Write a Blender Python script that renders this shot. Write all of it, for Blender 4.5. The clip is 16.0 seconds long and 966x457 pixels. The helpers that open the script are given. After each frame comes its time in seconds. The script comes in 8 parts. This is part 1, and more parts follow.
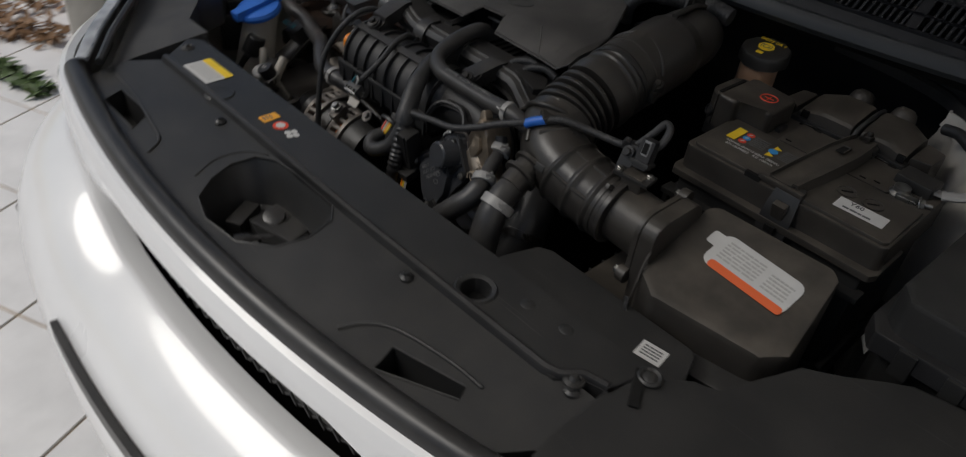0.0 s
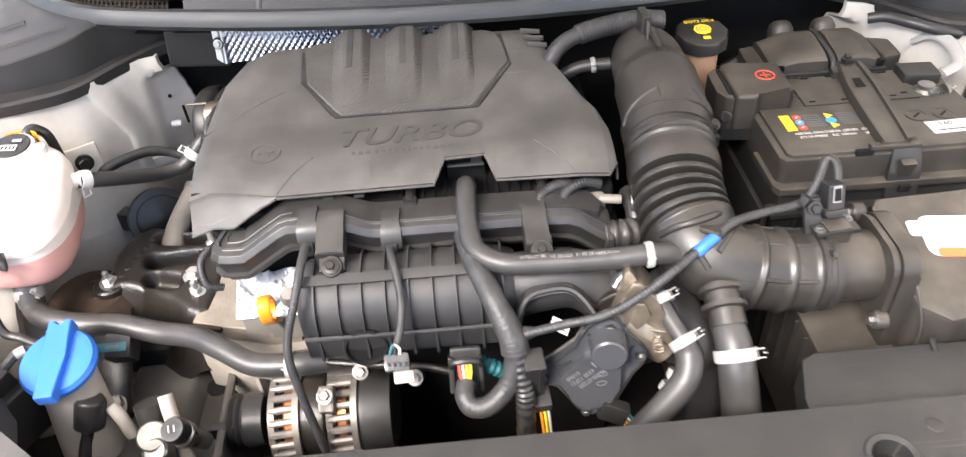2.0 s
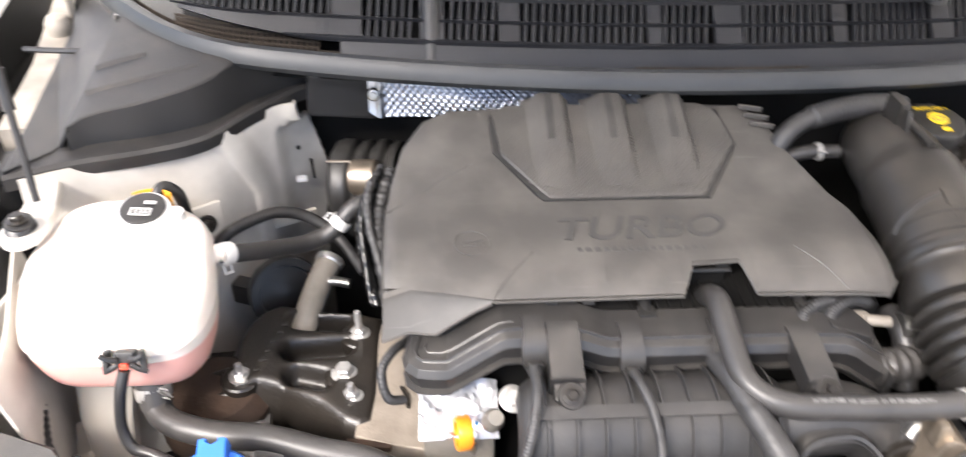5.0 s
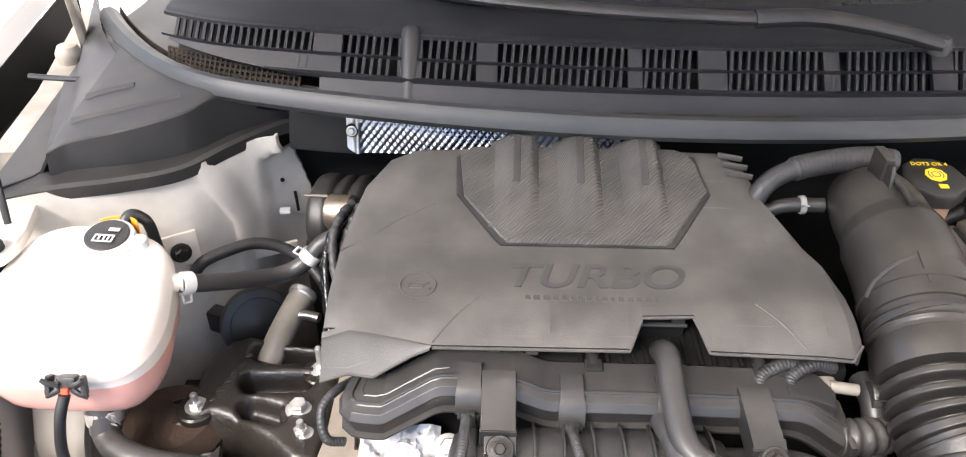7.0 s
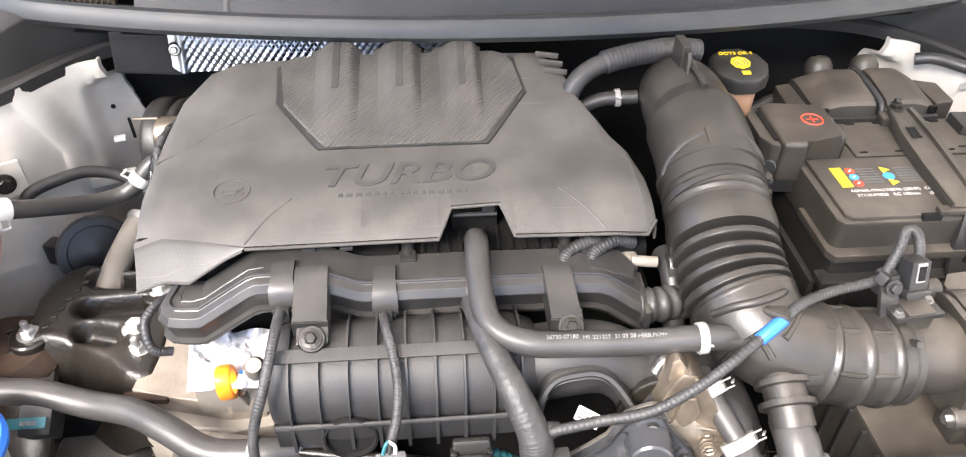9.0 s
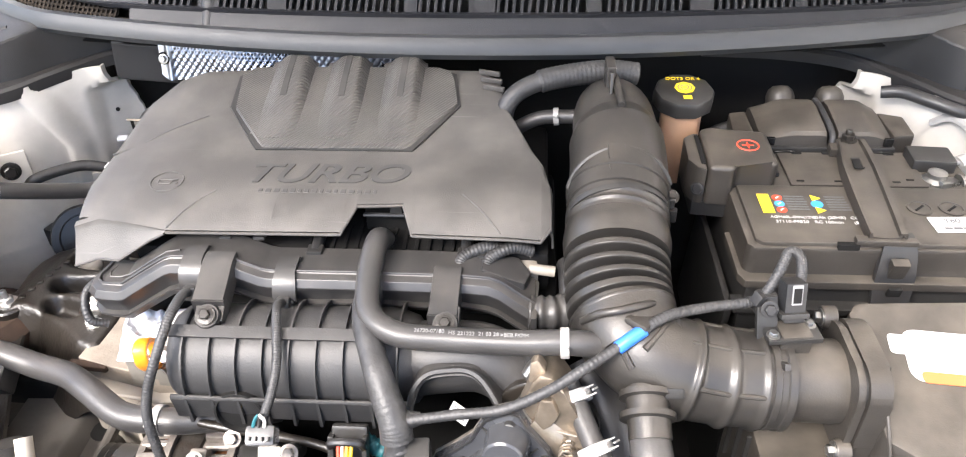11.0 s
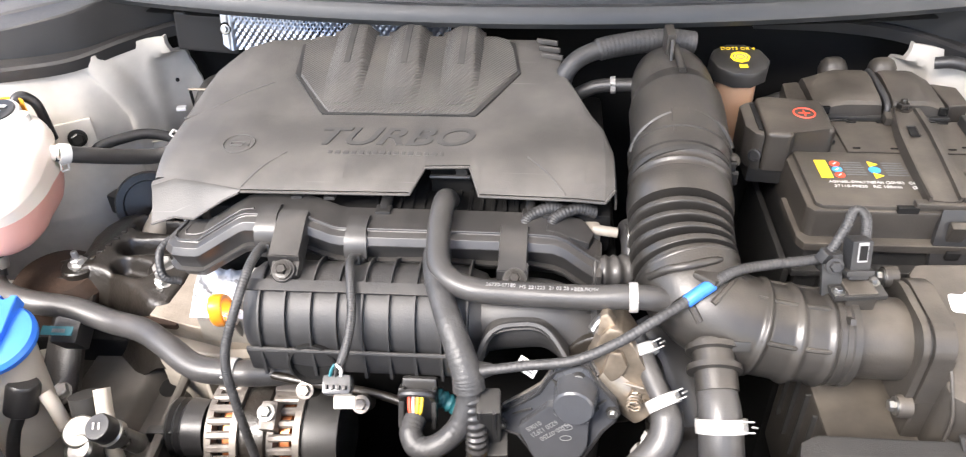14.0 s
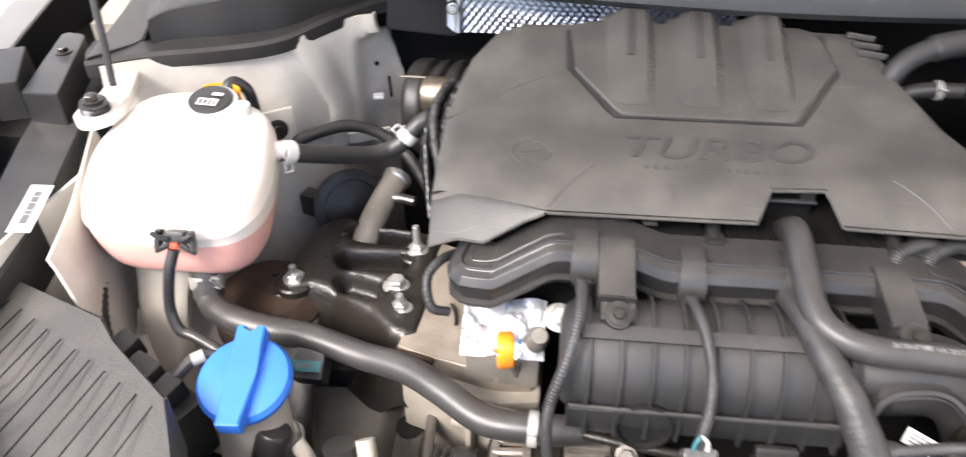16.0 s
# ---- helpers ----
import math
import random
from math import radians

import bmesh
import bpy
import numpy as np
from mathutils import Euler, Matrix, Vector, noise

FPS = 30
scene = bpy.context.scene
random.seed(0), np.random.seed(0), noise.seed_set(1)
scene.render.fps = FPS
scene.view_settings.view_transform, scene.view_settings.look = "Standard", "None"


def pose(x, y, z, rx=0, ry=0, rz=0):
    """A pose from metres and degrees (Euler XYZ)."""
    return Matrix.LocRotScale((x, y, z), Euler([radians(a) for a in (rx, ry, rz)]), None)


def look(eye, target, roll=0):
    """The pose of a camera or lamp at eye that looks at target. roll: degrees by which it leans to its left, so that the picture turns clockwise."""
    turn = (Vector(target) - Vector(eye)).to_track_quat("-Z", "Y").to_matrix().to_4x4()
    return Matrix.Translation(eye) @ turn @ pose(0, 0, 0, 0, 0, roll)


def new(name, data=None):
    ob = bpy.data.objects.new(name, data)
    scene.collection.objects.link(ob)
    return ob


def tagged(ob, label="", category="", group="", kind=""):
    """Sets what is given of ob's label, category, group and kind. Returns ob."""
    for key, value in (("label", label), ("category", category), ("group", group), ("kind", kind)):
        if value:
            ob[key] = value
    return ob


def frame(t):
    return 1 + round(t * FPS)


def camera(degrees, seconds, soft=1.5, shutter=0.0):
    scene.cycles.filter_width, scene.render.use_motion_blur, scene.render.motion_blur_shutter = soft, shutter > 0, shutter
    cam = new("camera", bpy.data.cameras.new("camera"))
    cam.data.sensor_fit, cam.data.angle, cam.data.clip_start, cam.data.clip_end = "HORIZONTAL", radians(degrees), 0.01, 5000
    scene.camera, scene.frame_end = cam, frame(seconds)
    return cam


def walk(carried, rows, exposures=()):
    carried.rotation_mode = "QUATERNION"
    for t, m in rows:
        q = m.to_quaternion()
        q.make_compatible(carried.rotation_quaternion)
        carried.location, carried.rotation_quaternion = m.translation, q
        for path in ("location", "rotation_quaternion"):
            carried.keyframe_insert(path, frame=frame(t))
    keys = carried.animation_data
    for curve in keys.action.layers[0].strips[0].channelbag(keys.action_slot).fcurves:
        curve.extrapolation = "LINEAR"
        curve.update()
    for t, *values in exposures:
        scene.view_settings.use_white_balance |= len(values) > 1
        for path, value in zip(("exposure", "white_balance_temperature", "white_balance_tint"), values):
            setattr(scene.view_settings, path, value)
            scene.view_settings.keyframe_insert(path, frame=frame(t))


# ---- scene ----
cam = camera(63.7, 16.0, 1.1, 0.3)
PATH = [
    (0, (0.661, -0.465, 1.49), (-0.403, 0.714, 0.274), 7.6),
    (0.4, (0.47, -0.538, 1.513), (-0.343, 0.861, 0.337), 4.7),
    (0.5, (0.439, -0.525, 1.522), (-0.35, 0.879, 0.337), 2.6),
    (1, (0.229, -0.488, 1.53), (-0.269, 1.058, 0.363), -0.3),
    (1.5, (0.027, -0.467, 1.517), (-0.023, 1.153, 0.344), -2.0),
    (2, (-0.089, -0.379, 1.528), (-0.072, 1.169, 0.263), -4.2),
    (2.5, (-0.175, -0.307, 1.532), (0.061, 1.258, 0.309), -1.3),
    (3, (-0.282, -0.246, 1.519), (0.142, 1.255, 0.268), 1.8),
    (3.5, (-0.333, -0.233, 1.5), (0.053, 1.295, 0.268), 2.3),
    (4, (-0.333, -0.236, 1.505), (0.05, 1.276, 0.253), 1.5),
    (4.5, (-0.347, -0.22, 1.502), (0.024, 1.286, 0.24), 3.1),
    (5, (-0.352, -0.197, 1.504), (-0.231, 1.384, 0.284), 1.5),
    (5.2, (-0.325, -0.181, 1.517), (-0.335, 1.427, 0.329), 1.1),
    (7.4, (-0.232, -0.182, 1.495), (-0.278, 1.451, 0.341), 0.3),
    (8, (-0.185, -0.172, 1.466), (-0.222, 1.407, 0.239), -1.6),
    (8.5, (-0.153, -0.178, 1.459), (-0.101, 1.345, 0.164), -0.9),
    (9, (-0.145, -0.228, 1.482), (0.009, 1.315, 0.219), 1.1),
    (11.3, (0.056, -0.28, 1.472), (-0.072, 1.329, 0.291), -1.4),
    (11.5, (0.056, -0.273, 1.465), (-0.059, 1.335, 0.281), -1.5),
    (12, (0.048, -0.28, 1.462), (-0.057, 1.335, 0.286), -0.9),
    (12.5, (0.044, -0.293, 1.465), (-0.027, 1.304, 0.264), -0.6),
    (13, (0.049, -0.31, 1.472), (-0.067, 1.293, 0.281), -1.8),
    (13.5, (0.026, -0.319, 1.471), (-0.115, 1.291, 0.293), -1.1),
    (14, (0.001, -0.317, 1.464), (-0.153, 1.276, 0.265), -1.7),
    (14.5, (-0.084, -0.312, 1.467), (-0.113, 1.269, 0.242), -2.0),
    (15, (-0.175, -0.303, 1.453), (-0.061, 1.236, 0.181), -1.9),
    (15.5, (-0.235, -0.276, 1.443), (-0.184, 1.283, 0.191), -1.8),
    (16, (-0.302, -0.207, 1.429), (-0.462, 1.34, 0.171), -0.2),
]
EXPOSURES = [(0.0, -1.2, 6380, 9), (0.4, -0.85, 6550, 12), (0.8, 0.4, 6600, 14), (1.0, 1.15, 6620, 15), (1.2, 1.5, 6580, 13.5), (1.6, 1.92, 6580, 13.5), (3.0, 2.1, 6580, 13.5), (3.5, 2.25, 6580, 13.5), (4.5, 2.1, 6580, 13.5), (5.0, 1.95, 6580, 13.5), (7.5, 1.85, 6580, 13.5), (8.0, 1.92, 6580, 13.5), (9.0, 2.36, 6580, 13.5), (11.5, 2.38, 6500, 13), (13.0, 2.32, 6490, 13), (15.0, 2.26, 6580, 13), (16.0, 1.85, 6580, 13)]
walk(cam, [(t, look(eye, target, roll)) for t, eye, target, roll in PATH], EXPOSURES)

# ---- light ----
world = bpy.data.worlds.new("sky_world")
scene.world = world
world.use_nodes = True
wn, wl = world.node_tree.nodes, world.node_tree.links
wn.clear()
sky = wn.new("ShaderNodeTexSky")
sky.sky_type = "NISHITA"
sky.sun_disc = False
SUN_UP, SUN_TURN = 53.0, 224.0          # degrees: height of the sun, compass way it stands in (0 = +y, clockwise)
sky.sun_elevation, sky.sun_rotation = radians(SUN_UP), radians(SUN_TURN)
sky.altitude, sky.dust_density = 100, 2.0
back = wn.new("ShaderNodeBackground")
back.inputs["Strength"].default_value = 0.12
wout = wn.new("ShaderNodeOutputWorld")
wl.new(sky.outputs[0], back.inputs["Color"])
wl.new(back.outputs[0], wout.inputs["Surface"])

sun_data = bpy.data.lights.new("sun", "SUN")
sun_data.energy, sun_data.angle, sun_data.color = 5.0, radians(36), (1.0, 0.95, 0.88)
sun = new("sun", sun_data)
sun_way = Vector((math.sin(radians(SUN_TURN)) * math.cos(radians(SUN_UP)), math.cos(radians(SUN_TURN)) * math.cos(radians(SUN_UP)), math.sin(radians(SUN_UP))))
sun.matrix_world = look(sun_way * 8, (0, 0, 0.9))


# ---- materials ----
def material(name, color, rough=0.5, metal=0.0, spots=(0.0, 8.0), grain=(0.0, 400.0), dust=0.0, coat=0.0, dust_color=(0.32, 0.29, 0.25), alpha_mix=0.0, sub=0.0, spec=0.5):
    """A surface with large stains (depth, scale), fine grain (bump, scale) and a patchy dust film that also paints
    upward faces lighter, as top light would.
    """
    m = bpy.data.materials.new(name)
    m.use_nodes = True
    n, k = m.node_tree.nodes, m.node_tree.links
    p = n["Principled BSDF"]
    p.inputs["Roughness"].default_value = rough
    p.inputs["Metallic"].default_value = metal
    p.inputs["Coat Weight"].default_value = coat
    p.inputs["Coat Roughness"].default_value = 0.08
    p.inputs["Specular IOR Level"].default_value = spec
    p.inputs["Subsurface Weight"].default_value = sub
    p.inputs["Subsurface Radius"].default_value = (0.03, 0.02, 0.015)
    p.inputs["Transmission Weight"].default_value = alpha_mix
    tex = n.new("ShaderNodeTexCoord")
    big = n.new("ShaderNodeTexNoise")
    big.inputs["Scale"].default_value = spots[1]
    big.inputs["Detail"].default_value = 6
    k.new(tex.outputs["Object"], big.inputs["Vector"])
    ramp = n.new("ShaderNodeMapRange")
    ramp.inputs["From Min"].default_value, ramp.inputs["From Max"].default_value = 0.32, 0.68
    ramp.inputs["To Min"].default_value, ramp.inputs["To Max"].default_value = 1 - spots[0], 1 + spots[0]
    k.new(big.outputs["Fac"], ramp.inputs["Value"])
    mul = n.new("ShaderNodeVectorMath")
    mul.operation = "SCALE"
    mul.inputs[0].default_value = color
    k.new(ramp.outputs[0], mul.inputs["Scale"])
    last = mul.outputs[0]
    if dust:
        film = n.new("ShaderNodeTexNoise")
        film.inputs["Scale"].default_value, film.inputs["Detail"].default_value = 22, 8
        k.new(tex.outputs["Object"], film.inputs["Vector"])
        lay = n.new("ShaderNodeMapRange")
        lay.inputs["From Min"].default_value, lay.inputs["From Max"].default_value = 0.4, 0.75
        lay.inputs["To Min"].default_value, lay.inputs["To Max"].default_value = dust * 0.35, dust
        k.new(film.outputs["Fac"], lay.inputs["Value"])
        lie = n.new("ShaderNodeNewGeometry")                 # patchy dust weighted by the normal: top light is painted in with it
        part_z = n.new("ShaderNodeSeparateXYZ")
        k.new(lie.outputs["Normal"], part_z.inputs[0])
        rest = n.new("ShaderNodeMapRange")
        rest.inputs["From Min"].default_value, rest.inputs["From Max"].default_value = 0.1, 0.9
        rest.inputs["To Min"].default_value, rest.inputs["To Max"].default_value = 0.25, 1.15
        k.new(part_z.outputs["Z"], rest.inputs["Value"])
        dust_toplight = n.new("ShaderNodeMath")
        dust_toplight.operation = "MULTIPLY"
        k.new(lay.outputs[0], dust_toplight.inputs[0])
        k.new(rest.outputs[0], dust_toplight.inputs[1])
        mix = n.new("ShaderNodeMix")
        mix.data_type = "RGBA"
        k.new(dust_toplight.outputs[0], mix.inputs["Factor"])
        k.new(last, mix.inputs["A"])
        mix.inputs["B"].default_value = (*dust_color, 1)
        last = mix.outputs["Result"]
    k.new(last, p.inputs["Base Color"])
    rr = n.new("ShaderNodeMapRange")
    rr.inputs["To Min"].default_value, rr.inputs["To Max"].default_value = max(0.02, rough - 0.1), min(1, rough + 0.12)
    k.new(big.outputs["Fac"], rr.inputs["Value"])
    k.new(rr.outputs[0], p.inputs["Roughness"])
    if grain[0]:
        fine = n.new("ShaderNodeTexNoise")
        fine.inputs["Scale"].default_value, fine.inputs["Detail"].default_value = grain[1], 3
        k.new(tex.outputs["Object"], fine.inputs["Vector"])
        bump = n.new("ShaderNodeBump")
        bump.inputs["Strength"].default_value, bump.inputs["Distance"].default_value = grain[0], 0.001
        k.new(fine.outputs["Fac"], bump.inputs["Height"])
        k.new(bump.outputs[0], p.inputs["Normal"])
    return m


def weave(m, scale, depth, turn=0.0, wave=False):
    """Adds a stamped relief to a material: crossed waves, or one set of bands."""
    n, k = m.node_tree.nodes, m.node_tree.links
    tex = n.new("ShaderNodeTexCoord")
    mapping = n.new("ShaderNodeMapping")
    mapping.inputs["Rotation"].default_value[2] = radians(turn)
    k.new(tex.outputs["Object"], mapping.inputs["Vector"])
    height = None
    for axis in ("X",) if wave else ("X", "Y"):
        w = n.new("ShaderNodeTexWave")
        w.bands_direction = axis
        w.inputs["Scale"].default_value = scale
        k.new(mapping.outputs[0], w.inputs["Vector"])
        if height is None:
            height = w.outputs["Fac"]
        else:
            add = n.new("ShaderNodeMath")
            add.operation = "MULTIPLY"
            k.new(height, add.inputs[0])
            k.new(w.outputs["Fac"], add.inputs[1])
            height = add.outputs[0]
    bump = n.new("ShaderNodeBump")
    bump.inputs["Strength"].default_value, bump.inputs["Distance"].default_value = 1.0, depth
    k.new(height, bump.inputs["Height"])
    k.new(bump.outputs[0], n["Principled BSDF"].inputs["Normal"])
    return m



def scuff(m, light, turns=(25, -50), amount=0.3):
    """Adds thin pale scratches in a few directions to a material."""
    n, k = m.node_tree.nodes, m.node_tree.links
    p = n["Principled BSDF"]
    last = p.inputs["Base Color"].links[0].from_socket
    tex = n.new("ShaderNodeTexCoord")
    for turn in turns:
        mapping = n.new("ShaderNodeMapping")
        mapping.inputs["Rotation"].default_value[2] = radians(turn)
        mapping.inputs["Scale"].default_value = (7, 420, 7)
        k.new(tex.outputs["Object"], mapping.inputs["Vector"])
        lines = n.new("ShaderNodeTexNoise")
        lines.inputs["Scale"].default_value, lines.inputs["Detail"].default_value = 1.0, 2
        k.new(mapping.outputs[0], lines.inputs["Vector"])
        pick = n.new("ShaderNodeMapRange")
        pick.inputs["From Min"].default_value, pick.inputs["From Max"].default_value = 0.71, 0.78
        pick.inputs["To Min"].default_value, pick.inputs["To Max"].default_value = 0.0, amount
        k.new(lines.outputs["Fac"], pick.inputs["Value"])
        mix = n.new("ShaderNodeMix")
        mix.data_type = "RGBA"
        k.new(pick.outputs[0], mix.inputs["Factor"])
        k.new(last, mix.inputs["A"])
        mix.inputs["B"].default_value = (*light, 1)
        last = mix.outputs["Result"]
    k.new(last, p.inputs["Base Color"])
    return m


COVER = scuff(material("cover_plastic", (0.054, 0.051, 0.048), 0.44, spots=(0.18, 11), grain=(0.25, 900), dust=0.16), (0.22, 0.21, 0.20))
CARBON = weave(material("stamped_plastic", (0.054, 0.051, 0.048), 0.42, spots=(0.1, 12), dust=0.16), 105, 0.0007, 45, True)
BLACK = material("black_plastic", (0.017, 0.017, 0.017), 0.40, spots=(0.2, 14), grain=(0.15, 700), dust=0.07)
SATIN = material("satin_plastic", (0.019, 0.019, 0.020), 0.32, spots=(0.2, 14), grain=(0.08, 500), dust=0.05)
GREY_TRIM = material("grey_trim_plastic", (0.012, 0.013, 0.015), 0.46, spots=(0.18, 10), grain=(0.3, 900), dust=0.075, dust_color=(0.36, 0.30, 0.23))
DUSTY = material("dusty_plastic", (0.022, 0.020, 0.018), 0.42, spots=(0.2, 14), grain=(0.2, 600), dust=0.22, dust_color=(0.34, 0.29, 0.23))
GLOSS = material("gloss_black", (0.006, 0.006, 0.006), 0.22, spots=(0.2, 14))
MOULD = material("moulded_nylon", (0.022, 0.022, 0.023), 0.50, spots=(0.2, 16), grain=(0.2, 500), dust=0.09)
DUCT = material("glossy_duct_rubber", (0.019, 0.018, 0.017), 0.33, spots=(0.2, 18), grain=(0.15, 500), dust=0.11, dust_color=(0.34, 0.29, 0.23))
GRIMY = material("grimy_alloy", (0.105, 0.085, 0.068), 0.55, 0.3, spots=(0.35, 25), grain=(0.5, 180))
RAILS = material("grey_painted_steel", (0.055, 0.050, 0.044), 0.45, spots=(0.35, 18), grain=(0.2, 200), dust=0.1)
PRINT = material("worn_print", (0.24, 0.235, 0.23), 0.6, spots=(0.2, 90))
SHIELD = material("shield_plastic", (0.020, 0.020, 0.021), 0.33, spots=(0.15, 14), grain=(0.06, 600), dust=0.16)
ALT = material("dull_alloy", (0.20, 0.18, 0.16), 0.45, 0.5, spots=(0.3, 40), grain=(0.5, 200))
# paler copy of the panel plastic: side light and sky sheen put into the colour
LIT_PANEL = material("lit_panel_plastic", (0.050, 0.049, 0.048), 0.5, spots=(0.15, 12), grain=(0.4, 500), dust=0.12)
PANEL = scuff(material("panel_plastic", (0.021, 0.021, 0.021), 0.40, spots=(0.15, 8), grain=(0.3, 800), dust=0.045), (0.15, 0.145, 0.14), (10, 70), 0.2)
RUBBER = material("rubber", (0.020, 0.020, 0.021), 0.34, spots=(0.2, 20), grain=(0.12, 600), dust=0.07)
SEAL = material("seal_rubber", (0.026, 0.029, 0.032), 0.45, spots=(0.15, 12), grain=(0.1, 500), dust=0.05)
HOSE = material("hose_rubber", (0.034, 0.033, 0.033), 0.38, spots=(0.15, 25), grain=(0.2, 700), dust=0.09)
TAPE = material("cloth_tape", (0.03, 0.03, 0.031), 0.48, spots=(0.3, 60), grain=(0.5, 300), dust=0.05)
# darker, duller copy of the black plastic: bonnet shade put into the cowl's colour
SHADED_COWL = material("shaded_cowl_plastic", (0.011, 0.012, 0.015), 0.42, spec=0.38, spots=(0.15, 10), grain=(0.3, 800), dust=0.02)
SILT = material("silted_mesh", (0.030, 0.024, 0.019), 0.8, spec=0.15, spots=(0.35, 40), grain=(0.3, 700), dust=0.10, dust_color=(0.20, 0.16, 0.12))
# near-black fill: shade painted on gaps, holes, recesses and hidden parts
SHADE_BLACK = material("shade_black", (0.008, 0.008, 0.008), 0.7, spec=0.15, spots=(0.3, 6), dust=0.02)
MOUNT = material("black_cast_metal", (0.013, 0.011, 0.009), 0.33, spots=(0.3, 15), grain=(0.5, 220), dust=0.03, dust_color=(0.25, 0.20, 0.15))
CAST = material("cast_aluminium", (0.24, 0.225, 0.20), 0.45, 0.45, spots=(0.25, 25), grain=(0.6, 180), dust=0.15)
BRONZE = material("machined_alloy", (0.33, 0.275, 0.215), 0.36, 0.8, spots=(0.22, 60), grain=(0.22, 350), dust=0.08)
STEEL = material("zinc_steel", (0.30, 0.295, 0.28), 0.30, 0.9, spots=(0.25, 60), grain=(0.2, 400), dust=0.08)
ZINC = material("bright_zinc", (0.60, 0.59, 0.57), 0.32, 0.75, spots=(0.2, 60), grain=(0.2, 400), dust=0.08)
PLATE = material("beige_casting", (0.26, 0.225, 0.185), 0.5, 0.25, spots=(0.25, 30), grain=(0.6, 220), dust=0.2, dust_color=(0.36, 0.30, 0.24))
FILM = material("crumpled_film", (0.52, 0.53, 0.55), 0.22, 0.25, spots=(0.25, 40), grain=(0.2, 300))
FOIL = material("stamped_foil", (0.29, 0.31, 0.35), 0.28, 1.0, spots=(0.15, 12), grain=(0.15, 300))
WHITE = material("white_car_paint", (0.80, 0.80, 0.80), 0.3, coat=0.8, spots=(0.02, 5), dust=0.05)
# darker tan copy of the inner metal paint; all GRIMY parts below use it
GRIMY = material("tan_painted_metal", (0.30, 0.27, 0.23), 0.5, spots=(0.3, 18), grain=(0.15, 90), dust=0.2, dust_color=(0.24, 0.20, 0.15))
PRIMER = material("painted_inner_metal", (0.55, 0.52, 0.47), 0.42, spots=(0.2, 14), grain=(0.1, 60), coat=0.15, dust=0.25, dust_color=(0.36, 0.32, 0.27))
RUST = material("rusty_steel", (0.05, 0.03, 0.02), 0.75, 0.2, spots=(0.4, 30), grain=(0.5, 200))
TANK = material("tank_plastic", (0.84, 0.76, 0.69), 0.38, spots=(0.04, 10), sub=0.35, dust=0.06)
TANK_LOW = material("tank_plastic_over_coolant", (0.80, 0.44, 0.38), 0.36, spots=(0.08, 10), sub=0.3, dust=0.05)
NECK = material("milky_plastic", (0.40, 0.37, 0.32), 0.45, spots=(0.12, 12), sub=0.2, dust=0.12)
FLUID = material("reservoir_plastic", (0.34, 0.21, 0.135), 0.35, spots=(0.2, 14), sub=0.2)
BLUE = material("blue_plastic", (0.03, 0.16, 0.62), 0.4, spots=(0.06, 20), grain=(0.1, 400))
ORANGE = material("orange_plastic", (0.95, 0.30, 0.02), 0.35, spots=(0.06, 30))
YELLOW = material("yellow_print", (0.90, 0.62, 0.03), 0.5, spots=(0.06, 60))
AMBER = material("amber_print", (0.90, 0.42, 0.04), 0.5, spots=(0.05, 60))
RED = material("red_print", (0.75, 0.07, 0.03), 0.5, spots=(0.05, 60))
PAPER = material("white_label", (0.62, 0.61, 0.59), 0.5, spots=(0.04, 60))
INK = material("grey_print", (0.13, 0.13, 0.13), 0.6, spots=(0.1, 80))
SKYBLUE = material("blue_print", (0.05, 0.30, 0.65), 0.5)
PALE = material("pale_print", (0.46, 0.45, 0.43), 0.5, spots=(0.05, 80))
WHITE_CLIP = material("white_clip", (0.33, 0.32, 0.305), 0.4, spots=(0.06, 40))
GLASS = material("tinted_windscreen", (0.012, 0.012, 0.012), 0.06, spots=(0.1, 3), dust=0.03)
TILE = material("floor_tile", (0.74, 0.73, 0.72), 0.35, spots=(0.07, 7), grain=(0.1, 60), dust=0.12, dust_color=(0.42, 0.40, 0.38))
GROUT = material("floor_grout", (0.40, 0.32, 0.24), 0.85, spots=(0.2, 10), grain=(0.5, 200))
LEAF = material("leaf", (0.06, 0.10, 0.025), 0.55, spots=(0.35, 40))
DRY = material("dry_leaf", (0.20, 0.11, 0.05), 0.7, spots=(0.35, 40))
CLAY = material("terracotta", (0.52, 0.21, 0.07), 0.75, spots=(0.15, 8), grain=(0.3, 100))
WALL = material("plaster", (0.74, 0.73, 0.71), 0.85, spots=(0.08, 2), grain=(0.3, 80))
# pale so that the added roof bounces fill light down
ROOF_BOUNCE = material("roof_bounce", (0.72, 0.71, 0.69), 0.8, spots=(0.2, 2), grain=(0.3, 60))
COPPER = material("copper_winding", (0.55, 0.20, 0.08), 0.4, 0.8, spots=(0.2, 60))
LETTER = material("embossed_letter_plastic", (0.060, 0.058, 0.055), 0.38, spots=(0.1, 20))
CLEAR = material("smoky_clear_plastic", (0.10, 0.10, 0.10), 0.18, spots=(0.3, 60), alpha_mix=0.3)
MOTOR = material("glossy_grey_plastic", (0.045, 0.047, 0.052), 0.24, spots=(0.15, 20), grain=(0.1, 500), dust=0.04)
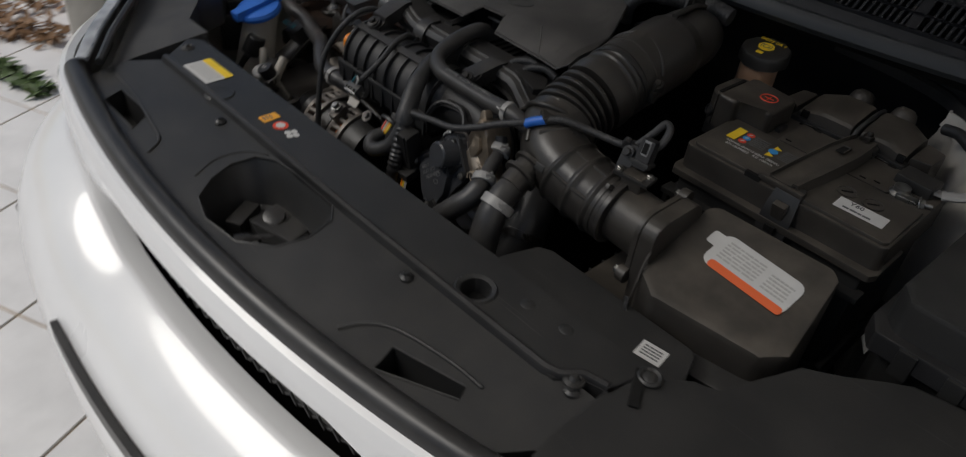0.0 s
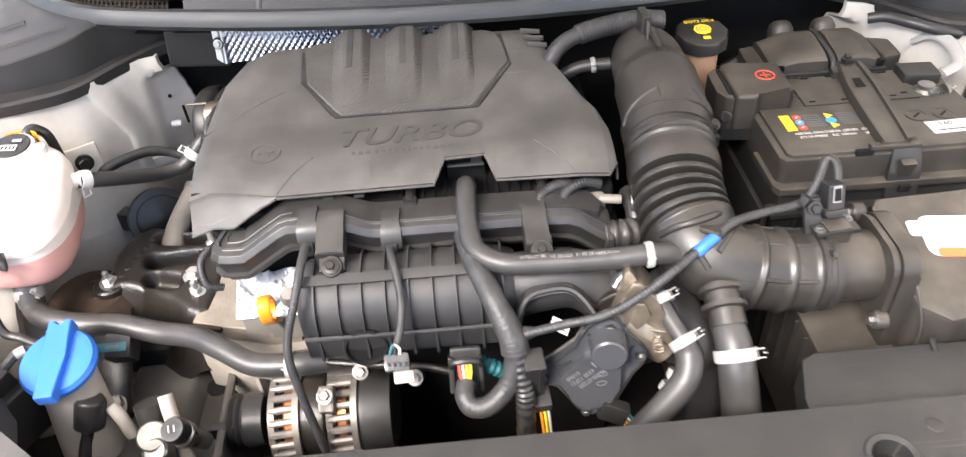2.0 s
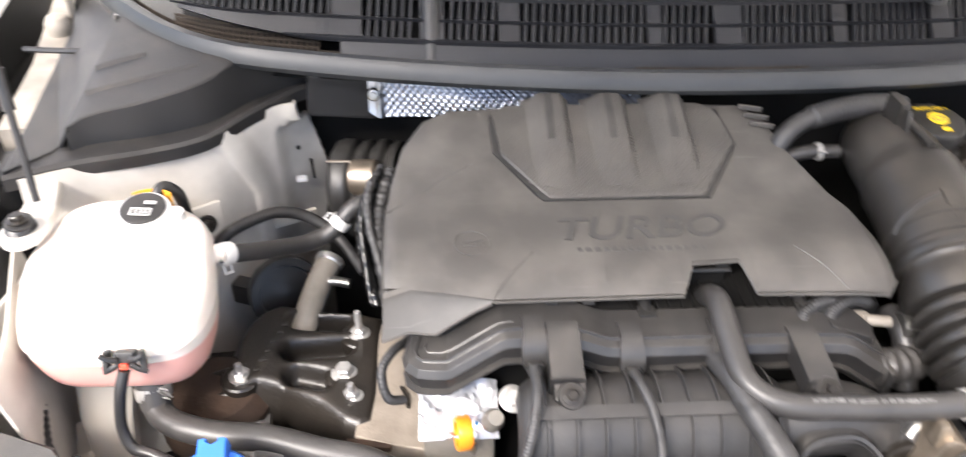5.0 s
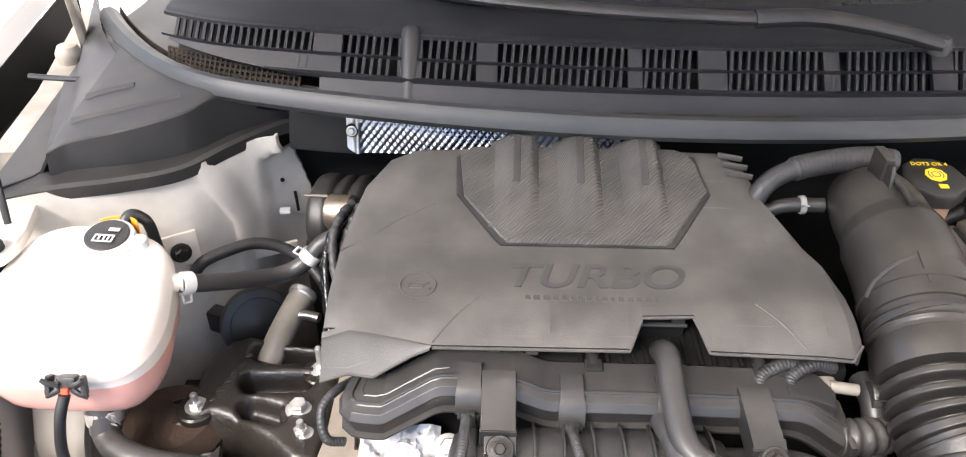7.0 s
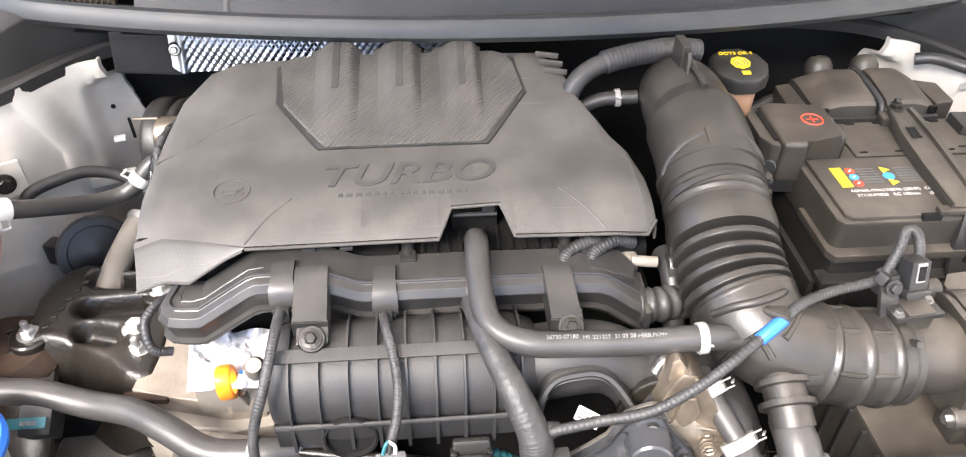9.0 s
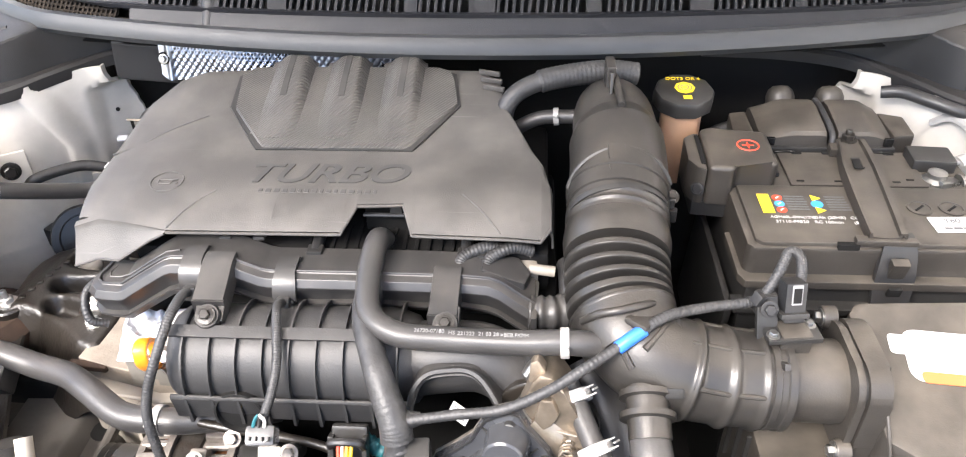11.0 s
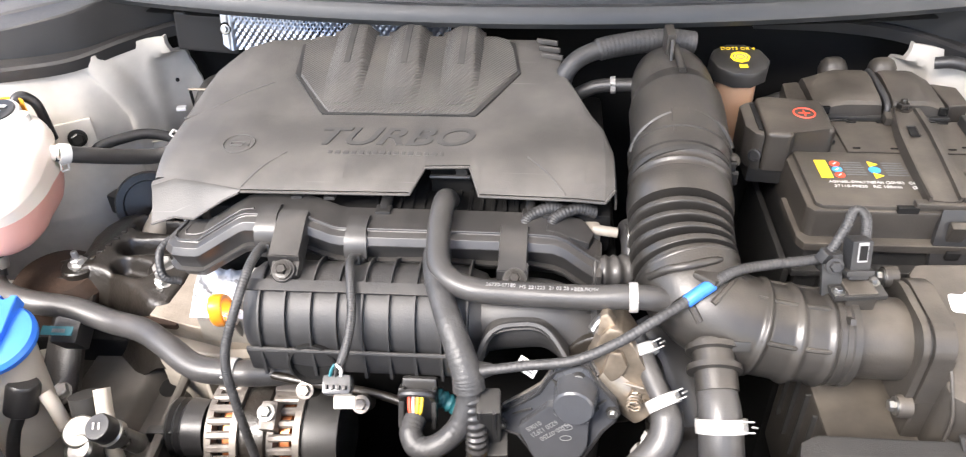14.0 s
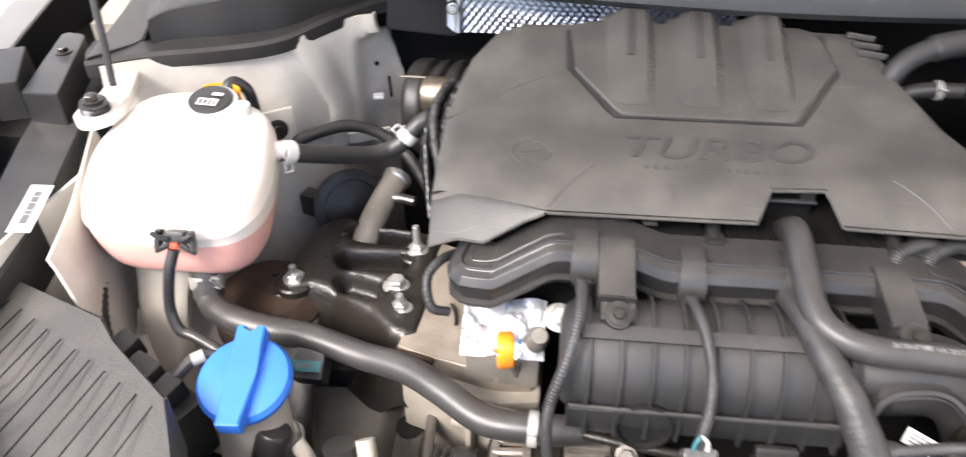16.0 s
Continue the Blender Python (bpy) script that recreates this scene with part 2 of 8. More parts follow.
LENS = material("headlight_lens", (0.42, 0.43, 0.44), 0.18, spots=(0.35, 25), coat=0.6, dust=0.1)
# plain grey for the added bonnet sheet and the sensor's tab
MATT_GREY = material("matt_grey", (0.30, 0.30, 0.30), 0.9, spots=(0.2, 20), grain=(0.5, 300))
TEAL = material("teal_tag", (0.014, 0.11, 0.13), 0.5)


# ---- building helpers ----
def thing(name, at, label, category, group="", kind=""):
    ob = new(name)
    ob.empty_display_size = 0.02
    ob.matrix_world = Matrix.Translation(at)
    return tagged(ob, label, category, group, kind)


def part(name, bm, mat, parent=None, label="", angle=38.0):
    """Links a bmesh, drawn in world metres, as one mesh under a thing or a part."""
    me = bpy.data.meshes.new(name)
    bmesh.ops.recalc_face_normals(bm, faces=bm.faces)
    bm.to_mesh(me)
    bm.free()
    me.materials.append(mat)
    me.polygons.foreach_set("use_smooth", [True] * len(me.polygons))
    me.set_sharp_from_angle(angle=radians(angle))
    ob = new(name, me)
    if parent is not None:
        ob.parent = parent
        if parent.type == "EMPTY":
            ob.matrix_parent_inverse = parent.matrix_basis.inverted()
    flat_ = ob.modifiers.new("flat_faces", "WEIGHTED_NORMAL")             # keeps bevelled faces flat to the eye
    flat_.keep_sharp = True
    return tagged(ob, label)


def box(c, s, turn=(0, 0, 0), bev=0.002, seg=2, bm=None):
    own = bmesh.new()
    bmesh.ops.create_cube(own, size=1)
    bmesh.ops.scale(own, vec=s, verts=own.verts)
    if bev:
        bmesh.ops.bevel(own, geom=own.edges[:], offset=min(bev, min(s) * 0.49), segments=seg, profile=0.6, affect="EDGES")
    bmesh.ops.transform(own, matrix=pose(*c, *turn), verts=own.verts)
    return join(bm, own)


def join(bm, own):
    if bm is None:
        return own
    me = bpy.data.meshes.new("scrap")
    own.to_mesh(me)
    own.free()
    bm.from_mesh(me)
    bpy.data.meshes.remove(me)
    return bm


def prism(outline, z0, z1, bev=0.0, top=None, low=None, bm=None, seg=2):
    """An outline in plan, pulled up from z0 to z1; top and low may give heights by place instead."""
    own = bmesh.new()
    a = [own.verts.new((x, y, low(x, y) if low else z0)) for x, y in outline]
    b = [own.verts.new((x, y, top(x, y) if top else z1)) for x, y in outline]
    own.faces.new(a[::-1])
    lid = own.faces.new(b)
    for i in range(len(a)):
        j = (i + 1) % len(a)
        own.faces.new((a[i], a[j], b[j], b[i]))
    if bev:
        bmesh.ops.bevel(own, geom=list(lid.edges) + [e for e in own.edges if abs(e.verts[0].co.z - e.verts[1].co.z) > 0.003 and e not in lid.edges[:]], offset=bev, segments=seg, profile=0.6, affect="EDGES")
    return join(bm, own)


def plate(outline, holes, z0, z1, bm=None, bev=0.0):
    """A flat plate with openings right through it."""
    own = bmesh.new()
    edges = []
    for loop in (outline, *holes):
        vs = [own.verts.new((x, y, z1)) for x, y in loop]
        edges += [own.edges.new((vs[i], vs[(i + 1) % len(vs)])) for i in range(len(vs))]
    bmesh.ops.triangle_fill(own, use_beauty=True, use_dissolve=False, edges=edges)
    grown = bmesh.ops.extrude_face_region(own, geom=own.faces[:])
    bmesh.ops.translate(own, vec=(0, 0, z0 - z1), verts=[v for v in grown["geom"] if isinstance(v, bmesh.types.BMVert)])
    if bev:
        bmesh.ops.recalc_face_normals(own, faces=own.faces)
        bmesh.ops.bevel(own, geom=[e for e in own.edges if len(e.link_faces) == 2 and e.calc_face_angle() > 1.2 and e.verts[0].co.z > (z0 + z1) / 2 and e.verts[1].co.z > (z0 + z1) / 2], offset=bev, segments=2, profile=0.6, affect="EDGES")
    return join(bm, own)


def ring(c, r, n=24, squash=1.0):
    return [(c[0] + r * math.cos(2 * math.pi * i / n), c[1] + r * squash * math.sin(2 * math.pi * i / n)) for i in range(n)]


def glide(points, n):
    """n + 1 places along a smooth line through the points."""
    p = [Vector(q) for q in points]
    p = [2 * p[0] - p[1], *p, 2 * p[-1] - p[-2]]
    spans, out = len(p) - 3, []
    for i in range(n + 1):
        u = i / n * spans
        k = min(int(u), spans - 1)
        t = u - k
        a, b, c, d = p[k:k + 4]
        out.append(0.5 * (2 * b + (c - a) * t + (2 * a - 5 * b + 4 * c - d) * t * t + (3 * b - a - 3 * c + d) * t ** 3))
    return out


def tube(points, r, n=40, sides=14, bm=None, squash=1.0, straight=False):
    """A hose along a smooth line; r is a radius, or a function of the share of the way."""
    own = bmesh.new()
    line = [Vector(q) for q in points] if straight else glide(points, n)
    n = len(line) - 1
    side, rows = None, []
    for i, c in enumerate(line):
        way = (line[min(i + 1, n)] - line[max(i - 1, 0)]).normalized()
        if side is None:
            side = way.orthogonal().normalized() if abs(way.z) > 0.9 else way.cross(Vector((0, 0, 1))).normalized()
        side = (side - way * side.dot(way)).normalized()
        up = way.cross(side)
        q = r(i / n) if callable(r) else r
        rows.append([own.verts.new(c + q * (math.cos(2 * math.pi * j / sides) * side + squash * math.sin(2 * math.pi * j / sides) * up)) for j in range(sides)])
    for a, b in zip(rows, rows[1:]):
        for j in range(sides):
            own.faces.new((a[j], a[(j + 1) % sides], b[(j + 1) % sides], b[j]))
    own.faces.new(rows[0][::-1])
    own.faces.new(rows[-1])
    return join(bm, own)


def lathe(profile, at, axis=(0, 0, 1), sides=28, bm=None):
    """Turns (radius, height) pairs round an axis that starts at a place."""
    own = bmesh.new()
    rows = [[own.verts.new((r * math.cos(2 * math.pi * j / sides), r * math.sin(2 * math.pi * j / sides), h)) for j in range(sides)] for r, h in profile]
    for a, b in zip(rows, rows[1:]):
        for j in range(sides):
            own.faces.new((a[j], a[(j + 1) % sides], b[(j + 1) % sides], b[j]))
    own.faces.new(rows[0][::-1])
    own.faces.new(rows[-1])
    m = Matrix.Translation(at) @ Vector((0, 0, 1)).rotation_difference(Vector(axis)).to_matrix().to_4x4()
    bmesh.ops.transform(own, matrix=m, verts=own.verts)
    return join(bm, own)


def bolt(at, axis=(0, 0, 1), r=0.007, bm=None, stud=0.0):
    own = lathe([(r * 1.5, 0), (r * 1.5, r * 0.25), (r * 1.05, r * 0.35)], at, axis, 20, bm)
    own = lathe([(r, r * 0.3), (r, r * 1.0), (r * 0.85, r * 1.15)], at, axis, 6, own)
    if stud:
        own = lathe([(r * 0.5, r * 1.1), (r * 0.5, stud), (r * 0.35, stud + r * 0.2)], at, axis, 12, own)
    return own


def sweep(section, line, bm=None, shut=True):
    """A section of (sideways, up) pairs along a line of places, upright all the way."""
    own = bmesh.new()
    rows, n = [], len(line) - 1
    for i, c in enumerate(line):
        way = Vector(line[min(i + 1, n)]) - Vector(line[max(i - 1, 0)])
        side = Vector((-way.y, way.x, 0)).normalized()
        rows.append([own.verts.new(Vector(c) + a * side + Vector((0, 0, b))) for a, b in section])
    m = len(section)
    for a, b in zip(rows, rows[1:]):
        for j in range(m if shut else m - 1):
            own.faces.new((a[j], a[(j + 1) % m], b[(j + 1) % m], b[j]))
    if shut:
        own.faces.new(rows[0][::-1])
        own.faces.new(rows[-1])
    return join(bm, own)


def sheet(rows, thick=0.002, bm=None):
    """A smooth skin through rows of places, with thickness."""
    own = bmesh.new()
    vs = [[own.verts.new(p) for p in row] for row in rows]
    for a, b in zip(vs, vs[1:]):
        for j in range(len(a) - 1):
            own.faces.new((a[j], a[j + 1], b[j + 1], b[j]))
    bmesh.ops.recalc_face_normals(own, faces=own.faces)
    bmesh.ops.solidify(own, geom=own.faces[:], thickness=thick)
    return join(bm, own)


def lettering(text, size, mat, parent, m, deep=0.0004, name="lettering", shear=0.0, wide=1.0, bold=0.0):
    data = bpy.data.curves.new("letters", "FONT")
    data.body, data.size, data.extrude, data.shear, data.offset = text, size, deep, shear, bold
    data.align_x, data.align_y = "CENTER", "CENTER"
    scrap = new("scrap", data)
    me = bpy.data.meshes.new_from_object(scrap.evaluated_get(bpy.context.evaluated_depsgraph_get()))
    bpy.data.objects.remove(scrap)
    bpy.data.curves.remove(data)
    bm = bmesh.new()
    bm.from_mesh(me)
    bpy.data.meshes.remove(me)
    bmesh.ops.scale(bm, vec=(wide, 1, 1), verts=bm.verts)
    bmesh.ops.transform(bm, matrix=m, verts=bm.verts)
    return part(name, bm, mat, parent)


def sticker(w, h, m, thick=0.0006, round_off=0.0):
    """A thin label, w by h, in the plane of m."""
    if round_off:
        out = []
        for cx, cy, a0 in ((w / 2 - round_off, h / 2 - round_off, 0), (round_off - w / 2, h / 2 - round_off, 90), (round_off - w / 2, round_off - h / 2, 180), (w / 2 - round_off, round_off - h / 2, 270)):
            out += [(cx + round_off * math.cos(radians(a0 + 22.5 * i)), cy + round_off * math.sin(radians(a0 + 22.5 * i))) for i in range(5)]
        bm = prism(out, -thick / 2, thick / 2)
    else:
        bm = box((0, 0, 0), (w, h, thick), bev=0)
    bmesh.ops.transform(bm, matrix=m, verts=bm.verts)
    return bm


def bars(m, rows, w, h, thick=0.0004, seed=1):
    """Rows of short bars where print is too small to read."""
    rng, bm = random.Random(seed), bmesh.new()
    for i in range(rows):
        x, y = -w / 2, h / 2 - (i + 0.5) * h / rows
        while x < w / 2 - 0.002:
            s = min(rng.uniform(0.1, 0.3) * w, w / 2 - x)
            bm = join(bm, sticker(s * 0.85, h / rows * 0.45, m @ pose(x + s / 2, y, 0), thick))
            x += s
    return bm


def band(at, way, r, wide=0.012, thick=0.0013, ear=True, bm=None, to=(0.85, -0.40, 0.35)):
    """A spring clamp round a hose: a flat strap with one squared loop that stands off to a side."""
    axis = Vector(way).normalized()
    own = lathe([(r, -wide / 2), (r + thick, -wide / 2), (r + thick * 1.25, -wide * 0.3), (r + thick * 1.25, wide * 0.3), (r + thick, wide / 2), (r, wide / 2)], at, way, 30, bm)
    if ear:
        out = (Vector(to) - axis * axis.dot(Vector(to))).normalized()
        side = axis.cross(out)
        turn = Matrix((out, axis, side)).transposed().to_euler()
        degs = [math.degrees(a) for a in turn]
        mid = Vector(at) + out * (r + 0.004) + side * (r * 0.25)
        for k in (-1, 1):
            own = box(mid + axis * k * wide * 0.36, (0.011, wide * 0.20, thick), degs, 0.0003, 1, own)
        own = box(mid + out * 0.0055, (0.0022, wide * 0.92, thick * 1.2), degs, 0.0003, 1, own)
        own = box(mid - out * 0.004, (0.004, wide * 0.9, thick * 2.2), degs, 0.0003, 1, own)
    return own


# ---- ground and surroundings ----
TS, TA = 0.377, radians(24)             # tile size and the turn of the tile grid
ux, uy = Vector((math.cos(TA), math.sin(TA), 0)), Vector((-math.sin(TA), math.cos(TA), 0))
T0 = Vector((-1.078, -0.235, 0))
floor = part("floor", box((0, 0, -0.026), (60, 60, 0.04), bev=0), GROUT)
tagged(floor, "pale grey tiled floor with brown joints", "floor", kind="structure")
garage_wall = part("wall_back", box((0, 5.2, 1.6), (14, 0.2, 3.4), bev=0), WALL)
tagged(garage_wall, "plain cream plastered wall behind the car", "wall", kind="structure")

# roof slab added out of view to keep high sun off the bay
shade_roof = part("ceiling", box((1.4, 2.2, 2.62), (6.4, 6.2, 0.12), bev=0), ROOF_BOUNCE)
tagged(shade_roof, "unseen pale roof slab added to shade the rear of the bay", "ceiling", kind="structure")

# wall added out of view: blocks sky and darkens the +x side
dimming_wall = part("wall_side_dimming", box((2.1, 1.6, 1.28), (0.2, 7.4, 2.56), bev=0), WALL)
tagged(dimming_wall, "unseen plain cream wall added to dim the +x side", "wall", kind="structure")

# ---- car body ----
NOSE_X = -0.03


def nose(x, add=0.0):
    """How far forward the car's front edge lies at x."""
    d = abs(x - NOSE_X)
    return -0.213 + 0.26 * d * d + 1.5 * max(0.0, d - 0.42) ** 2 + add


car = thing("car_body", (0, 0.6, 0.0), "white hatchback front end with its bonnet raised", "car")
xs = [NOSE_X + 0.88 * (i / 44 - 0.5) * 2 for i in range(45)]
# upper bonnet-edge panel above the grille


def brow(x):
    """Height of the grille opening's upper lip."""
    return 0.862 - 0.038 * min(1.0, max(0.0, (NOSE_X - x - 0.15) / 0.14, (x - NOSE_X - 0.28) / 0.14))


prof = ((0.016, 0.912), (0.006, 0.917), (-0.003, 0.913), (-0.008, 0.902), (-0.009, 0.888), (-0.007, None), (-0.003, None), (0.005, None), (0.02, None))
part("front_panel", sheet([[(x, nose(x, a), (b if b else brow(x) + (0.012, 0.004, 0.0, 0.0)[i - 5]) - 0.05 * max(0, abs(x - NOSE_X) - 0.5)) for i, (a, b) in enumerate(prof)] for x in xs], 0.003), WHITE, car, "glossy white painted edge")


# bumper skin below the grille
def jaw(x):
    """Height of the grille opening's lower lip."""
    return 0.790 + 0.032 * min(1.0, max(0.0, (NOSE_X - x - 0.16) / 0.13, (x - NOSE_X - 0.29) / 0.13)) - 0.02 * max(0.0, abs(x - NOSE_X) - 0.5)


low = ((0.03, -0.008), (0.004, 0.0), (-0.006, -0.001), (-0.040, -0.018), (-0.072, -0.05), (-0.094, -0.10), (-0.104, -0.17), (-0.098, -0.24), (-0.078, -0.30), (-0.035, -0.35))
part("bumper", sheet([[(x, nose(x, a - 0.012), jaw(x) + b) for a, b in low] for x in xs], 0.003), WHITE, car, "overexposed glossy white bumper skin")
part("grille_backing", sheet([[(x, nose(x, 0.034), z) for z in (0.79, 0.87)] for x in xs[10:35]], 0.004), SHADE_BLACK, car)
grille = part("grille", sheet([[(x, nose(x, 0.020), z) for z in (0.815, 0.832)] for x in xs[14:34]], 0.004), BLACK, car, "black honeycomb grille")
cell = bmesh.new()
for i in range(29):
    x = -0.27 + i * 0.022
    y = nose(x, 0.014)
    for a, b in (((-0.011, 0.0), (0.0, -0.009)), ((0.0, -0.009), (0.011, 0.0)), ((0.0, -0.009), (0.0, -0.022)), ((0.0, -0.022), (0.011, -0.03)), ((0.0, -0.022), (-0.011, -0.03))):
        cell = tube([(x + a[0], y, 0.85 + a[1]), (x + b[0], y, 0.85 + b[1])], 0.002, 1, 6, cell, straight=True)
part("mesh", cell, BLACK, grille)
part("lower_strip", sheet([[(x, nose(x, -0.114), 0.672 + s) for s in (0, 0.026, 0.03)] for x in [-0.222 + 0.023 * i for i in range(24)]], 0.010), BLACK, car, "matt black strip across the bumper")
# bonnet seal along the front edge
part("bonnet_seal", sweep(((0.0, 0.0), (0.002, 0.008), (0.007, 0.014), (0.014, 0.017), (0.021, 0.016), (0.028, 0.011), (0.033, 0.004), (0.034, -0.012), (0.0, -0.012)), [(x, nose(x, 0.004), 0.918) for x in [-0.475 + 0.0125 * i for i in range(74)]]), RUBBER, car, "black rubber seal behind the edge")
# the bay's lower shade put into near-black colour: tray, firewall, side walls
part("undertray", box((-0.03, 0.28, 0.52), (1.46, 1.0, 0.02), bev=0), SHADE_BLACK, car)
part("firewall", box((-0.03, 0.735, 0.80), (1.46, 0.03, 0.56), bev=0.004), SHADE_BLACK, car)
part("radiator", box((-0.02, 0.012, 0.72), (0.78, 0.04, 0.40), bev=0.004), SHADE_BLACK, car)

for s, nm in ((-1, "right"), (1, "left")):
    X = lambda x: NOSE_X + s * x                                            # noqa: E731
    # strut tower: a curved wall below the cowl, with a folded flange
    wallline = [(X(0.745), 0.485, 0), (X(0.70), 0.51, 0), (X(0.65), 0.53, 0), (X(0.585), 0.562, 0), (X(0.545), 0.598, 0), (X(0.515), 0.628, 0), (X(0.490), 0.640, 0), (X(0.462), 0.642, 0)]
    line = glide(wallline, 110)

    def swage(d, z):
        """How far the pressed metal stands proud of the tower at a distance d from the middle."""
        side = lambda e, w: 1 / (1 + math.exp(-max(-40.0, min(40.0, (e - d) / w))))          # noqa: E731
        low_ = min(1.0, max(0.0, (1.045 - z) / 0.085))
        first, second = 0.572 - 0.034 * low_ ** 0.8, 0.552 - 0.030 * low_ ** 0.8
        out = 0.009 * side(first, 0.0018) - 0.012 * side(second, 0.0016)
        out -= 0.016 * side(0.512, 0.0014) / (1 + math.exp(-(1.026 - z - 0.25 * max(0.0, d - 0.485)) / 0.0018))
        out -= 0.7 * max(0.0, 0.512 - d) / (1 + math.exp(-(1.026 - z - 0.25 * max(0.0, d - 0.485)) / 0.0018))
        out += 0.003 * math.exp(-((z - 0.985 - 0.10 * (d - 0.6)) / 0.012) ** 2) * side(0.70, 0.02) * (1 - side(0.585, 0.01))
        return out

    rows = []
    for z in [0.62, 0.70, 0.78] + [0.84 + 0.0053 * i for i in range(41)]:
        end_ = 0.490 - 0.24 * min(0.10, max(0.0, 1.045 - z))
        row, last_ = [], None
        for p in line:
            d = abs(p.x - NOSE_X)
            if d > end_ or last_ is None:
                last_ = (p.x, p.y - 0.17 * max(0.0, 1.05 - max(z, 0.84)) * min(1.0, max(0.25, (d - 0.48) / 0.10)) - swage(d, z), z)
            else:
                last_ = (last_[0] - s * 0.00003, last_[1] + 0.0004, z)
            row.append(last_)
        rows.append(row)
    tower = part("strut_tower", sheet(rows, 0.003), PRIMER, car, "dusty off-white painted inner metal")
    part("hole", lathe([(0.0028, 0), (0.0028, 0.002), (0.0003, 0.0022)], (X(0.494), 0.6585, 0.980), (0.5 * -s, -1, 0.05), 14), SHADE_BLACK, tower)
    if s < 0:
        part("slot", tube([(-0.510, 0.6590, 0.962), (-0.508, 0.6560, 0.935)], 0.0022, 6, 6), SHADE_BLACK, tower)
        part("tab", box((-0.522, 0.6440, 0.942), (0.014, 0.010, 0.005), (0, 0, 12), 0.0015), WHITE, tower)
        part("pipe_bracket", box((-0.530, 0.610, 0.905), (0.055, 0.005, 0.014), (0, 4, 30), 0.001), PRIMER, tower)
        pad = part("earth_plate", box((-0.618, 0.5350, 0.957), (0.046, 0.006, 0.042), (-9, 0, 32), 0.003), PRIMER, tower)
        part("bolt", bolt((-0.6145, 0.5300, 0.957), (0.5, -0.8, 0.15), 0.008), MOUNT, pad)
    part("apron", sheet([[(X(0.745 + 0.02 * math.sin(y * 9)), y, z) for y in (-0.05, 0.1, 0.2, 0.3, 0.4, 0.5)] for z in (0.55, 0.75, 0.9, 0.985)], 0.004), PRIMER, car, "painted wheel-arch side wall")
    # fender: inner rail and outer edge
    rail = part("fender_rail", sweep(((-0.018, 0), (0.018, 0), (0.018, -0.04), (-0.018, -0.04)), [(X(0.797), 0.60, 1.045), (X(0.812), 0.75, 1.055), (X(0.835), 0.87, 1.065), (X(0.86), 1.0, 1.075)]), GRIMY, car, "pale painted rail under the wing")
    part("fender_edge", sheet([[(X(a), y, z) for a, z in ((0.867 + 0.10 * (y - 0.2), 0.975 + 0.09 * y), (0.882 + 0.10 * (y - 0.2), 1.0 + 0.09 * y), (0.912 + 0.10 * (y - 0.2), 1.0 + 0.09 * y), (0.947 + 0.1 * (y - 0.2), 0.96 + 0.09 * y), (0.967 + 0.1 * (y - 0.2), 0.80), (0.967 + 0.1 * (y - 0.2), 0.5))] for y in (0.18, 0.3, 0.5, 0.7, 0.9, 1.15)], 0.002), WHITE, car, "white painted wing edge")
    # near-black sheet added inside the wing: its inner shade put in as colour
    part("wing_shade_sheet", sheet([[(X(0.8655 + 0.10 * (y - 0.2)), y, 0.973 + 0.09 * y), (X(0.872 + 0.10 * (y - 0.2)), y, 0.93 + 0.09 * y), (X(0.880 + 0.10 * (y - 0.2)), y, 0.80)] for y in (0.18, 0.3, 0.5, 0.7, 0.9, 1.15)], 0.002), SHADE_BLACK, car)
    # near-black box in place of the shaded gap beside the rail
    part("wing_gap_shade", prism([(X(a), b) for a, b in (((0.76, 0.46), (0.90, 0.46), (0.95, 1.1), (0.76, 1.1)) if s > 0 else ((0.76, 1.1), (0.95, 1.1), (0.90, 0.46), (0.76, 0.46)))], 0.90, 0.975, 0), SHADE_BLACK, car)
    lamp_in = glide([(X(0.425), -0.126, 0.936), (X(0.455), -0.104, 0.94), (X(0.50), -0.072, 0.944), (X(0.574), -0.012, 0.948), (X(0.69), 0.08, 0.953), (X(0.85), 0.25, 0.965)], 24)
    lamp_in = lamp_in if s < 0 else [q + Vector((0.02, 0.06, -0.02)) for q in lamp_in[8:]]
    lens = []
    for i, q in enumerate(lamp_in):
        f = i / 24
        lens.append([tuple(q + Vector((s * a, b, c))) for a, b, c in ((0, 0, 0), (0.006, -0.005, 0.003), (0.016 + 0.006 * f, -0.012, 0.0), (0.026 + 0.01 * f, -0.02, -0.02), (0.034 + 0.014 * f, -0.026, -0.06), (0.04 + 0.016 * f, -0.03, -0.12))])
    lamp = part("headlight", sheet(lens, 0.003), LENS, car, "hazy grey-white headlight lens")
    part("headlight_rim", tube([q + Vector((0, 0, 0.002)) for q in lamp_in[::3]], 0.003, 24, 8), STEEL, lamp)
    part("lamp_seal", tube([q + Vector((-0.014 * s, 0.010, 0.0)) for q in lamp_in[::3]], 0.006, 24, 8), RUBBER, lamp)
